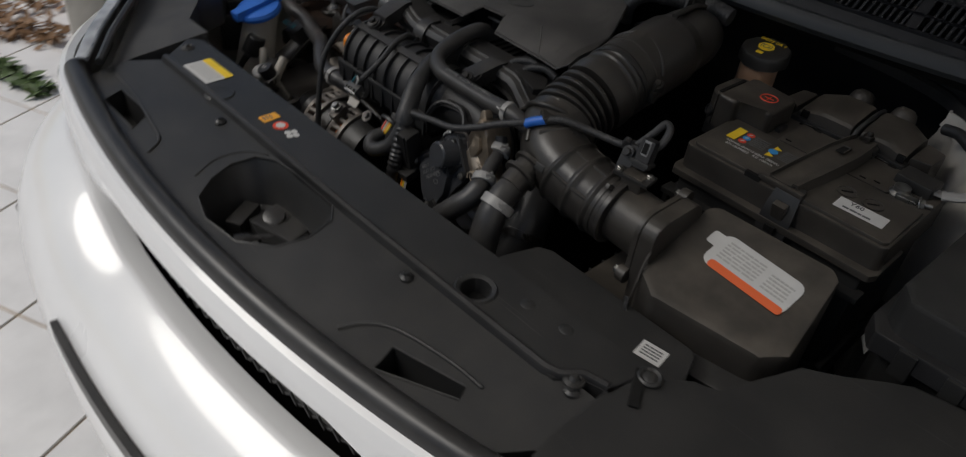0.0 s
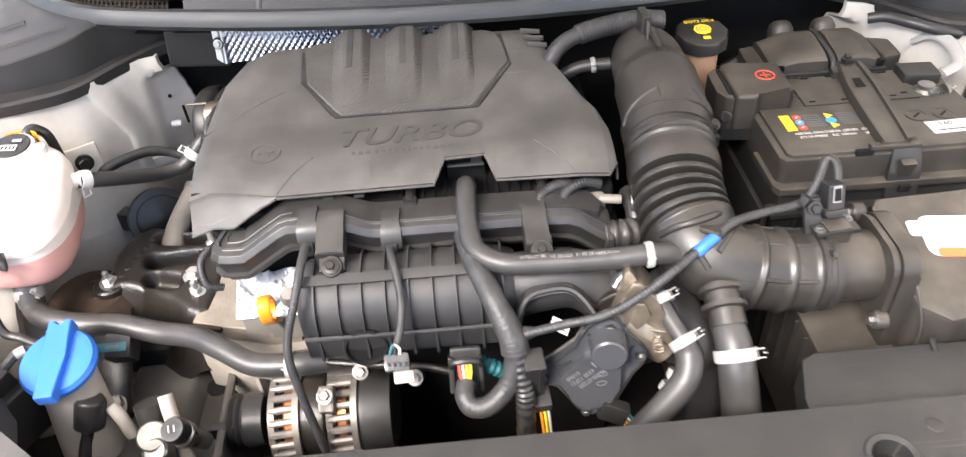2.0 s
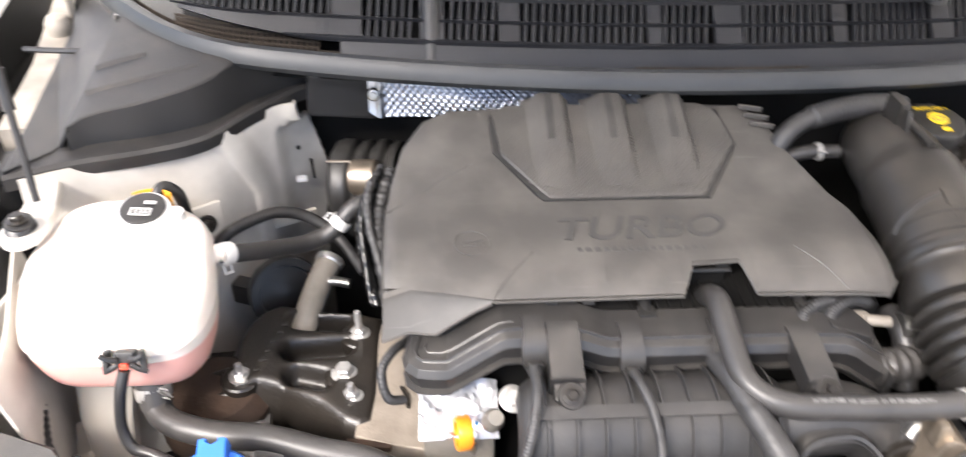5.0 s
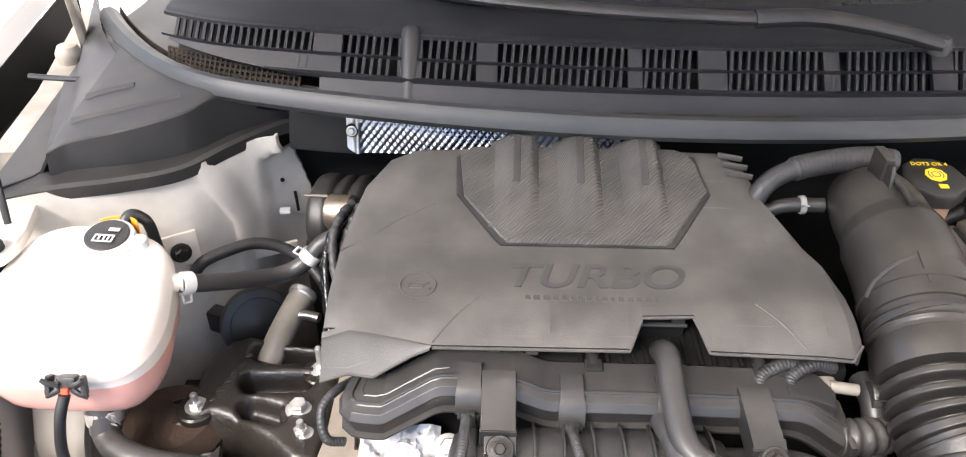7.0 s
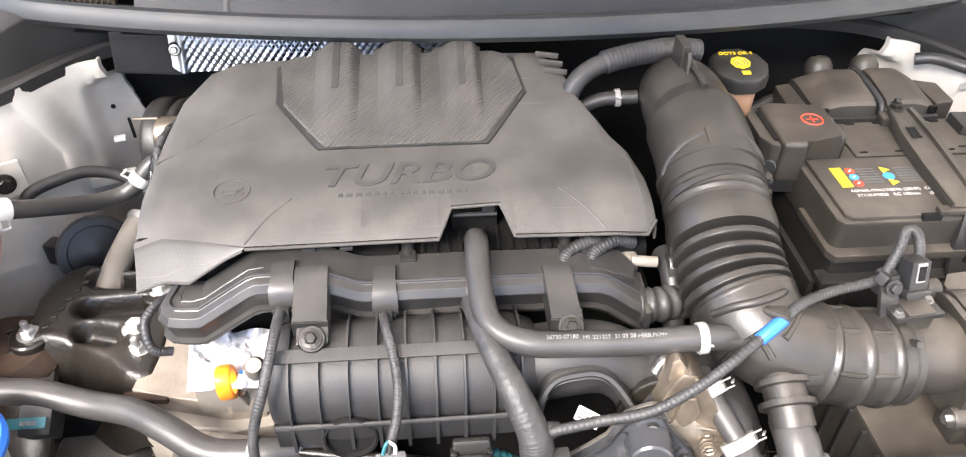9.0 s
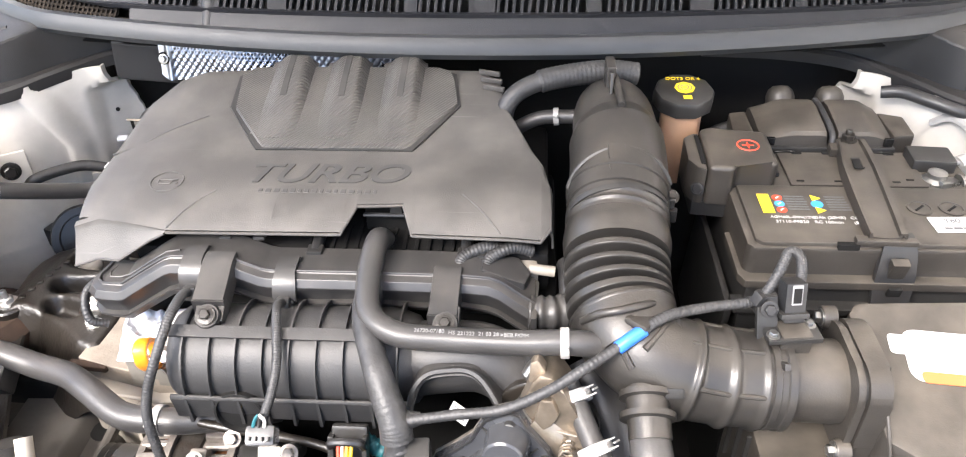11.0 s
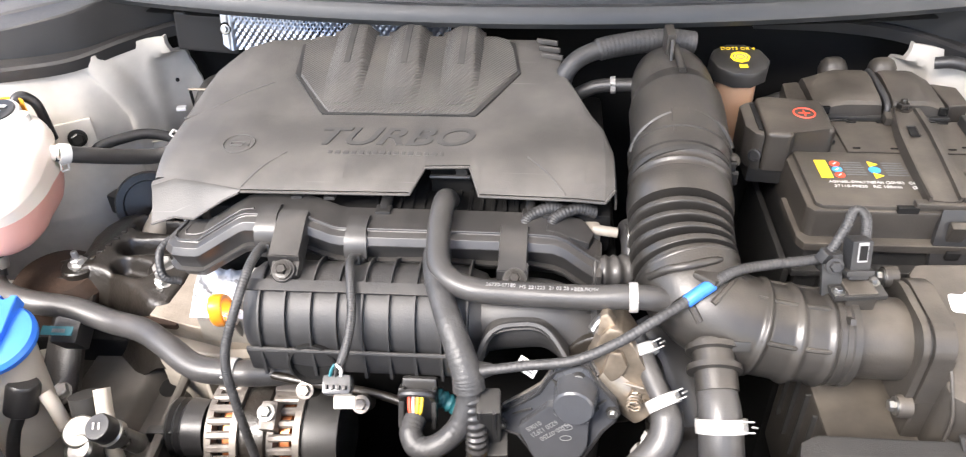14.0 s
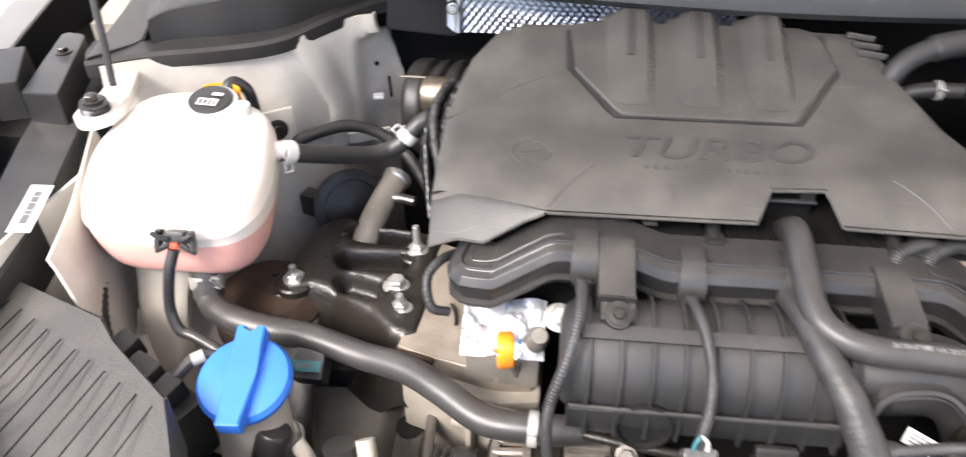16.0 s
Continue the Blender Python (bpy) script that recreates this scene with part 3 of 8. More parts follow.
    # black bracket line along the wing
    part("wing_bracket", sweep(((-0.026, 0), (0.026, 0.002), (0.030, -0.004), (0.030, -0.05), (-0.026, -0.06)), [(X(0.775), 0.20, 0.952), (X(0.772), 0.32, 0.98), (X(0.785), 0.42, 1.0), (X(0.79), 0.455, 1.004)]), BLACK, car, "matt black bracket along the wing")
    part("wing_plate", prism([(X(a), b) for a, b in (((0.813, 0.445), (0.774, 0.445), (0.812, 0.575), (0.818, 0.583), (0.838, 0.587), (0.843, 0.58)) if s < 0 else ((0.843, 0.58), (0.838, 0.587), (0.818, 0.583), (0.812, 0.575), (0.774, 0.445), (0.813, 0.445)))], 1.0, 1.04, 0.003), BLACK, car)
    part("wing_bolt", bolt((X(0.815), 0.535, 1.04), r=0.006), MOUNT, car)
    part("wing_block", box((X(0.845), 0.48, 1.03), (0.03, 0.075, 0.045), (4, 0, -22 * s), 0.003), BLACK, car)
    # black corner cover beside the headlight; near-black strips paint its grooves' shade
    def cx_(pts):
        return [(X(a), b) for a, b in (pts if s > 0 else pts[::-1])]
    corner = thing("corner_cover", (X(0.62), 0.10, 0.93), "black ribbed plastic cover beside the headlight", "trim panel", "corner covers")
    right_edge = ((0.47, -0.15), (0.46, -0.09), (0.456, 0.0), (0.462, 0.03), (0.505, 0.075), (0.53, 0.08), (0.545, 0.13), (0.563, 0.18), (0.60, 0.20), (0.633, 0.234), (0.65, 0.25), (0.76, 0.275), (0.83, 0.30), (0.79, 0.20), (0.665, 0.085), (0.60, 0.0), (0.53, -0.08))
    # the cover at -x takes the lit copy, the other the plain panel plastic
    part("plate", prism(cx_(right_edge if s > 0 else ((0.395, -0.118), (0.43, -0.075), (0.42, -0.035), (0.41, 0.055), (0.47, 0.05), (0.535, 0.10), (0.558, 0.156), (0.63, 0.205), (0.65, 0.235), (0.76, 0.275), (0.83, 0.30), (0.79, 0.20), (0.665, 0.085), (0.55, -0.005), (0.47, -0.065), (0.43, -0.095))), 0.88, 0.93, 0.003, top=lambda x, y: 0.945 - 0.22 * max(0.0, min(0.15, 0.04 - y)) if s < 0 else 0.938), LIT_PANEL if s < 0 else PANEL, corner)
    # thin strips lying on the plate, dark as a shaded groove would be
    groove_shade = bmesh.new()
    for i in range(14 if s < 0 else 0):
        a = Vector((0.565 + 0.0175 * i, 0.132 + 0.0104 * i, 0))
        ln = 0.125 - 0.0032 * i
        groove_shade = box((X(a.x + 0.012), a.y - ln * 0.38, 0.945), (0.0009, ln, 0.0010), (0, 0, s * 10), 0, 1, groove_shade)
    if s < 0:
        part("groove_shade", groove_shade, SHADE_BLACK, corner)
    if s > 0:
        part("step", box((X(0.475), 0.02, 0.9395), (0.010, 0.05, 0.004), (0, 0, 28 * s), 0.001), SHADE_BLACK, corner)

# ---- front top panel and the duct panel ahead of it ----
for sx_ in (-0.74, 0.68):
    tyre = part("tyre", lathe([(0.20, -0.09), (0.30, -0.09), (0.315, -0.06), (0.317, 0.06), (0.30, 0.09), (0.20, 0.09)], (sx_, 0.52, 0.317), (1, 0, 0), 40), RUBBER, car)
    part("rim", lathe([(0.03, -0.05), (0.20, -0.08), (0.20, 0.08), (0.03, 0.05)], (sx_, 0.52, 0.317), (1, 0, 0), 30), CAST, tyre)
duct_panel = thing("radiator_shield", (0, -0.1, 0.90), "black plastic sight shield between bonnet edge and radiator panel", "trim panel")


def ramp_z(y):
    """Height of the shield, which climbs from the bonnet edge to the radiator panel."""
    return 0.932 + 0.2 * (y + 0.045)


def ramped(bm, top):
    for v in bm.verts:
        v.co.z += ramp_z(v.co.y) - top
    return bm


latch_hole = [(-0.094, -0.146), (-0.113, -0.118), (-0.120, -0.088), (-0.110, -0.058), (-0.085, -0.044), (-0.045, -0.040), (0.035, -0.040), (0.056, -0.056), (0.060, -0.090), (0.045, -0.125), (0.005, -0.152), (-0.055, -0.158)]
slot_l = [(-0.373, -0.142), (-0.378, -0.113), (-0.297, -0.112), (-0.281, -0.143)]
slot_r = [(0.254, -0.146), (0.248, -0.116), (0.333, -0.096), (0.339, -0.110)]
rim = [(x, nose(x, 0.03)) for x in [-0.45 + 0.84 * i / 20 for i in range(21)]]
part("plate", ramped(plate(rim + [(0.43, -0.09), (0.43, -0.02), (-0.40, -0.03), (-0.445, -0.075)], [latch_hole, slot_l, slot_r], 0.898, 0.906), 0.906), PANEL, duct_panel)
for hole, deep, shrink in ((slot_l, 0.035, 0.9), (slot_r, 0.035, 0.9), (latch_hole, 0.055, 0.72)):
    c = Vector((sum(p[0] for p in hole) / len(hole), sum(p[1] for p in hole) / len(hole)))
    wallb = bmesh.new()
    rings = [[wallb.verts.new((c.x + (x - c.x) * k, c.y + (y - c.y) * k, ramp_z(y) - 0.003 - d)) for x, y in hole] for k, d in ((1.0, 0.0), (1 - 0.4 * (1 - shrink), deep * 0.35), (shrink, deep))]
    for a, b in zip(rings, rings[1:]):
        for i in range(len(hole)):
            wallb.faces.new((a[i], a[(i + 1) % len(hole)], b[(i + 1) % len(hole)], b[i]))
    wallb.faces.new(rings[-1])
    part("recess", wallb, PANEL, duct_panel)
    part("hole_rim", tube([(x, y, ramp_z(y)) for x, y in hole + hole[:1]], 0.0014, straight=True, sides=6), PANEL, duct_panel)
# solid near-black block painting the shaded opening; nothing is cut here
part("latch_well_shade", prism([(-0.062, -0.100), (-0.068, -0.060), (0.010, -0.056), (0.022, -0.085), (-0.012, -0.110)], 0.866, 0.878, 0.002), SHADE_BLACK, duct_panel, "near-black block in place of the shaded opening round the latch")
part("ridge", tube([(-0.421, -0.102, ramp_z(-0.102)), (-0.350, -0.107, ramp_z(-0.107)), (-0.287, -0.117, ramp_z(-0.117)), (-0.235, -0.127, ramp_z(-0.127)), (-0.218, -0.150, ramp_z(-0.150))], 0.0026, 24, 8), PANEL, duct_panel)
part("ridge", tube([(0.345, -0.086, ramp_z(-0.086)), (0.300, -0.088, ramp_z(-0.088)), (0.235, -0.100, ramp_z(-0.100)), (0.205, -0.118, ramp_z(-0.118)), (0.190, -0.142, ramp_z(-0.142))], 0.0026, 24, 8), PANEL, duct_panel)
part("fold_line", tube([(-0.132, -0.130, ramp_z(-0.130)), (-0.142, -0.095, ramp_z(-0.095)), (-0.128, -0.062, ramp_z(-0.062)), (-0.100, -0.045, ramp_z(-0.045))], 0.0016, 16, 6), PANEL, duct_panel)
for px_, py_ in ((-0.207, -0.053), (0.186, -0.050), (0.407, -0.030)):
    part("push_pin", lathe([(0.008, -0.002), (0.008, 0.002), (0.005, 0.0045), (0.004, 0.0045), (0.003, 0.008)], (px_, py_, ramp_z(py_)), sides=16), BLACK, duct_panel)

latch = thing("bonnet_latch", (-0.04, -0.08, 0.84), "black bonnet latch with its release lever in the recess", "latch")
part("body", box((-0.03, -0.07, 0.855), (0.07, 0.05, 0.05), (0, 0, 15), 0.005), BLACK, latch)
part("claw", lathe([(0.010, 0), (0.014, 0.003), (0.014, 0.010), (0.006, 0.012)], (-0.045, -0.072, 0.875), (0.2, -0.3, 0.9), 14), SATIN, latch)
part("guide", box((-0.075, -0.10, 0.872), (0.022, 0.05, 0.018), (0, 0, 30), 0.003), BLACK, latch)
part("lever", tube([(0.0, -0.075, 0.872), (-0.02, -0.10, 0.876), (-0.035, -0.135, 0.878)], lambda u: 0.005 + 0.004 * (u > 0.75), 14, 8, squash=0.6), SATIN, latch)
part("plate", box((0.005, -0.045, 0.86), (0.05, 0.02, 0.04), (0, 0, -20), 0.003), MOUNT, latch)

panel = thing("crossmember_cover", (0, 0, 0.92), "black plastic radiator top panel with warning labels", "trim panel")
pout = [(-0.398, -0.040), (0.385, -0.034), (0.41, -0.012), (0.432, -0.005), (0.438, 0.050), (0.225, 0.048), (-0.43, 0.040), (-0.448, 0.025)]
part("plate", plate(pout, [ring((0.25, -0.008), 0.017)], 0.905, 0.938), PANEL, panel)
part("snorkel", prism([(0.205, 0.03), (0.44, 0.03), (0.462, 0.085), (0.450, 0.120), (0.441, 0.129), (0.240, 0.130), (0.224, 0.121), (0.210, 0.075)], 0.88, 0.918, 0.004), PANEL, panel)
part("lip", sweep(((0, 0), (0.002, 0.004), (0.006, 0.0055), (0.010, 0.004), (0.012, 0), (0.012, -0.03), (0, -0.03)), [(-0.404, -0.040, 0.938), (-0.25, -0.040, 0.9385), (0.05, -0.041, 0.9388), (0.372, -0.036, 0.9385), (0.390, -0.030, 0.9385), (0.404, -0.012, 0.9385), (0.428, -0.006, 0.938)]), SATIN, panel)
part("hole_rim", lathe([(0.016, -0.03), (0.024, 0.0), (0.022, 0.002), (0.017, 0.0), (0.015, -0.02)], (0.25, -0.008, 0.9385)), PANEL, panel)
part("hole_floor", lathe([(0.017, 0), (0.017, 0.002)], (0.25, -0.008, 0.906)), SHADE_BLACK, panel)
part("dimple", lathe([(0.021, 0), (0.019, 0.0015), (0.012, 0.0008), (0.002, 0.0006)], (-0.265, -0.022, 0.938)), PANEL, panel)
for c in ((-0.418, 0.008), (0.40, -0.02)):
    part("push_pin", lathe([(0.011, 0), (0.011, 0.002), (0.007, 0.004), (0.006, 0.003), (0.003, 0.007)], (*c, 0.937), sides=18), BLACK, panel)
part("push_pin", lathe([(0.013, 0), (0.0135, 0.003), (0.011, 0.005), (0.008, 0.003), (0.004, 0.006)], (0.445, 0.04, 0.938), sides=12), BLACK, panel)
for c in ((0.30, 0.02), (0.35, 0.025)):
    part("bump", lathe([(0.008, 0), (0.006, 0.0012), (0.001, 0.0014)], (*c, 0.938), sides=16), PANEL, panel)
flat = lambda x, y, z=0.9386, r=0.0: pose(x, y, z, 0, 0, r)                    # noqa: E731
notice = part("notice", sticker(0.067, 0.042, flat(-0.333, -0.004, r=1)), PAPER, panel, "white paper label with a yellow head")
part("head", sticker(0.067, 0.013, flat(-0.333, 0.012, 0.9391, 1)), YELLOW, notice)
part("print", bars(flat(-0.333, -0.008, 0.9391, 1), 5, 0.058, 0.022, seed=4), PALE, notice)
warn = part("warning_sign", sticker(0.016, 0.026, flat(-0.171, 0.0, r=2)), AMBER, panel, "orange warning label")
part("print", bars(flat(-0.171, -0.003, 0.9391, 2), 3, 0.010, 0.015, seed=5), INK, warn)
stop = part("stop_sign", lathe([(0.0105, 0), (0.0105, 0.0006), (0.0085, 0.0007)], (-0.145, 0.001, 0.938), sides=24), RED, panel, "red ring with a white palm shape")
part("symbol", lathe([(0.0068, 0), (0.0068, 0.0012)], (-0.145, 0.001, 0.938), sides=7), PAPER, stop)
fan = bmesh.new()
for q in range(4):
    fan = lathe([(0.0045, 0), (0.0045, 0.0007)], (-0.119 + 0.0065 * math.cos(q * 1.57 + 0.5), 0.002 + 0.006 * math.sin(q * 1.57 + 0.5), 0.938), sides=9, bm=fan)
part("fan_sign", fan, PAPER, panel, "white fan pictogram")
barcode = part("barcode", sticker(0.03, 0.025, flat(0.417, 0.088, 0.9186, 8)), PAPER, panel, "small white barcode label")
part("print", bars(flat(0.417, 0.088, 0.9191, 8), 4, 0.022, 0.018, seed=6), INK, barcode)

# ---- engine: block, head, cover ----
engine = thing("engine_block", (-0.15, 0.4, 0.55), "cast aluminium engine block and head", "engine")
# block and head in near-black: shade below the cover put into their colour
part("block", box((-0.14, 0.44, 0.74), (0.44, 0.24, 0.42), bev=0.01), SHADE_BLACK, engine)
part("head", box((-0.14, 0.45, 0.98), (0.42, 0.26, 0.05), bev=0.008), SHADE_BLACK, engine)
chain = part("timing_cover", prism([(-0.432, 0.272), (-0.40, 0.262), (-0.335, 0.250), (-0.297, 0.255), (-0.295, 0.36), (-0.40, 0.40), (-0.425, 0.38)], 0.60, 0.850, 0.006), GRIMY, engine, "grimy cast aluminium timing cover")
part("rib", box((-0.345, 0.247, 0.846), (0.085, 0.008, 0.006), (0, 0, -12), 0.002), GRIMY, chain)
part("rib", box((-0.340, 0.238, 0.826), (0.080, 0.010, 0.006), (0, 0, -12), 0.002), GRIMY, chain)
part("web", box((-0.362, 0.246, 0.815), (0.006, 0.014, 0.07), (0, 0, -12), 0.002), GRIMY, chain)
part("ledge", box((-0.422, 0.283, 0.868), (0.046, 0.010, 0.008), (0, 0, -6), 0.003), RUST, chain)
part("plate", prism([(-0.437, 0.290), (-0.40, 0.280), (-0.34, 0.264), (-0.305, 0.266), (-0.305, 0.33), (-0.362, 0.36), (-0.395, 0.44), (-0.416, 0.448)], 0.85, 0.873, 0.003), PLATE, engine, "flat beige casting")
part("plate_seam", tube([(-0.392, 0.350, 0.875), (-0.386, 0.336, 0.876), (-0.384, 0.322, 0.875)], 0.0016, 6, 6), MOUNT, engine)
rng = random.Random(12)
foil_rows = []
bumps = [(rng.uniform(-0.372, -0.296), rng.uniform(0.262, 0.308), rng.uniform(0.004, 0.011), rng.uniform(-0.0055, 0.0060)) for q in range(60)]
for i in range(46):
    x = -0.372 + 0.00168 * i
    foil_rows.append([])
    for j in range(30):
        y = 0.262 + 0.0016 * j
        crush = sum(h * max(0.0, 1 - (abs(x - a) + abs(y - b)) / r) for a, b, r, h in bumps)
        foil_rows[-1].append((x + 0.25 * crush, y, 0.899 + 0.030 * (j / 29) + crush + 0.003 * math.sin(i * 0.21) * math.sin(j * 0.25) + rng.uniform(-0.0003, 0.0003)))
part("wrapping", sheet(foil_rows, 0.0008), FILM, engine, "crumpled clear wrapping over the cam housing", angle=28)
part("cam_housing", prism([(-0.368, 0.266), (-0.300, 0.262), (-0.296, 0.305), (-0.366, 0.310)], 0.862, 0.900, 0.004), CAST, engine, "bright machined casting")
part("sensor", lathe([(0.010, 0), (0.010, 0.014), (0.007, 0.018), (0.007, 0.024)], (-0.304, 0.262, 0.924), (0.1, -0.5, 0.85)), CAST, engine)
part("sensor_bolt", bolt((-0.286, 0.262, 0.955), (0.1, -0.5, 0.85), 0.0085), ZINC, engine)
part("blue_mark", lathe([(0.002, 0), (0.002, 0.001)], (-0.318, 0.262, 0.922), (0.1, -0.5, 0.85), 10), SKYBLUE, engine)
dip = thing("dipstick", (-0.335, 0.262, 0.88), "bright orange dipstick loop beside the intake manifold", "dipstick")
part("tube", tube([(-0.318, 0.275, 0.84), (-0.321, 0.266, 0.88), (-0.323, 0.262, 0.895)], 0.005, 8, 8), STEEL, dip)
loop_bm = bmesh.new()
ring_rows = []
for i in range(33):
    a = 2 * math.pi * i / 32
    ring_rows.append([])
    for rr, w_ in ((0.0118, -0.0060), (0.0152, -0.0068), (0.0164, -0.0048), (0.0164, 0.0048), (0.0152, 0.0068), (0.0118, 0.0060), (0.0118, -0.0060)):
        ring_rows[-1].append((w_, rr * 1.0 * math.cos(a), rr * 1.65 * math.sin(a)))
for a, b in zip(ring_rows, ring_rows[1:]):
    for k in range(6):
        loop_bm.faces.new([loop_bm.verts.new(q) for q in (a[k], a[k + 1], b[k + 1], b[k])])
bmesh.ops.remove_doubles(loop_bm, verts=loop_bm.verts, dist=0.00002)
bmesh.ops.transform(loop_bm, matrix=pose(-0.3310, 0.256, 0.9165, 34, 0, 8), verts=loop_bm.verts)
part("loop", loop_bm, ORANGE, dip, angle=50)


def cover_z(x, y):
    """Height of the cover's top: it rolls over at the front edge and climbs towards the back."""
    front = max(0.0, 0.352 - y) / 0.045
    return 1.0525 + 0.045 * (y - 0.36) + 0.20 * max(0.0, y - 0.435) - 0.015 * front ** 2 - 0.06 * max(0.0, abs(x + 0.16) - 0.19) - 0.10 * max(0.0, -0.302 - x) * min(1.0, max(0.0, (0.365 - y) / 0.04))


def run(points, x):
    """Straight-line reading of (x, y) points at x."""
    for (a, p), (b, q) in zip(points, points[1:]):
        if a <= x <= b:
            return p + (q - p) * (x - a) / (b - a)
    return points[-1][1]


cover = thing("engine_cover", (-0.16, 0.43, 1.0), "dark grey moulded plastic engine cover with embossed word", "engine cover")
FRONT = [(-0.400, 0.328), (-0.352, 0.3175), (-0.302, 0.307), (-0.1315, 0.308), (-0.1185, 0.336), (-0.0735, 0.338), (-0.062, 0.308), (0.060, 0.306), (0.070, 0.318)]
BACK = [(-0.400, 0.435), (-0.396, 0.462), (-0.386, 0.508), (-0.364, 0.546), (-0.335, 0.561), (-0.20, 0.570), (-0.012, 0.566), (0.012, 0.546), (0.022, 0.502), (0.040, 0.462), (0.062, 0.412), (0.070, 0.375)]
cols = sorted({p[0] for p in FRONT} | {p[0] for p in BACK} | {-0.400 + 0.47 * i / 47 for i in range(48)})
steps = [0, 0.006, 0.016, 0.03, 0.05, 0.075, 0.11, 0.15, 0.20, 0.26, 0.34, 0.42, 0.5, 0.6, 0.7, 0.8, 0.9, 0.97, 1.0]
rows = []
for x in cols:
    a, b = run(FRONT, x), run(BACK, x)
    rows.append([(x, a + (b - a) * u, cover_z(x, a + (b - a) * u) - 0.004 * max(0.0, (u - 0.94) / 0.06) ** 2 - 0.003 * max(0.0, (x - 0.058) / 0.012) ** 2 - 0.003 * max(0.0, (-0.390 - x) / 0.010) ** 2) for u in steps])
part("shell", sheet(rows, 0.0035), COVER, cover, angle=30)
edge_line = [Vector((x, run(FRONT, x) - 0.0012, cover_z(x, run(FRONT, x)) - 0.0022)) for x in cols if x > -0.303]
part("front_lip", tube(edge_line, 0.0016, sides=8, straight=True), COVER, cover, "thin rounded lip")
side_line = [Vector((-0.4012, y, cover_z(-0.4, y) - 0.006)) for y in (0.33, 0.36, 0.40, 0.435)]
part("side_skirt", sheet([[q, q + Vector((-0.002, 0, -0.010)), q + Vector((-0.0025, 0.0, -0.022))] for q in side_line], 0.002), COVER, cover)
part("side_skirt", sheet([[Vector((0.0705, y, cover_z(0.07, y) - 0.005)), Vector((0.0725, y, cover_z(0.07, y) - 0.014)), Vector((0.0730, y, cover_z(0.07, y) - 0.026))] for y in (0.318, 0.335, 0.355, 0.375)], 0.002), COVER, cover)
facet_rows = []
for x, drop, ahead in ((-0.4005, 0.034, 0.0185), (-0.376, 0.0335, 0.0195), (-0.352, 0.0315, 0.0205), (-0.335, 0.021, 0.0135), (-0.318, 0.0105, 0.0065), (-0.302, 0.002, 0.0015)):
    y = run(FRONT, x)
    z = cover_z(x, y) - 0.0006
    facet_rows.append([(x, y + 0.0045, cover_z(x, y + 0.0045) + 0.0003), (x, y - 0.0004, z + 0.0008), (x - 0.0004, y - ahead * 0.10, z - drop * 0.16), (x - 0.001, y - ahead * 0.55, z - drop * 0.60), (x - 0.002, y - ahead, z - drop), (x - 0.002, y - ahead + 0.001, z - drop - 0.0025)])
part("corner_facet", sheet(facet_rows, 0.003), COVER, cover, "steep angled corner", angle=24)
part("facet_lip", tube([Vector(q[4]) + Vector((0, -0.0004, -0.0006)) for q in facet_rows], 0.0013, straight=True, sides=8), COVER, cover)
hexa = [(-0.289, 0.545), (-0.2865, 0.493), (-0.2405, 0.427), (-0.080, 0.428), (-0.0335, 0.499), (-0.042, 0.552), (-0.060, 0.560), (-0.275, 0.558)]
# raised black band painted in place of the shade round the inset
part("groove_shade", prism([(x + 0.0042 * (x > -0.16) - 0.0042 * (x < -0.16), y - 0.0016 * (y < 0.45)) for x, y in hexa], 1.0, 1.0, 0, top=lambda x, y: cover_z(x, y) + 0.0016, low=lambda x, y: cover_z(x, y) - 0.004), BLACK, cover)
inset_rows = []
for i in range(41):
    x = -0.289 + 0.2555 * i / 40
    lo_ = run([(-0.289, 0.545), (-0.2865, 0.493), (-0.2405, 0.427), (-0.080, 0.428), (-0.0335, 0.499)], x)
    hi_ = run([(-0.289, 0.546), (-0.275, 0.558), (-0.060, 0.560), (-0.042, 0.552), (-0.0335, 0.500)], x)
    inset_rows.append([(x, lo_ + (hi_ - lo_) * u, cover_z(x, lo_ + (hi_ - lo_) * u) + 0.0045 * min(1.0, u * 30 + 0.2)) for u in (0, 0.01, 0.04, 0.12, 0.25, 0.4, 0.55, 0.7, 0.85, 1.0)])
part("inset", sheet(inset_rows, 0.003), CARBON, cover, "inset with a stamped diagonal weave", angle=30)
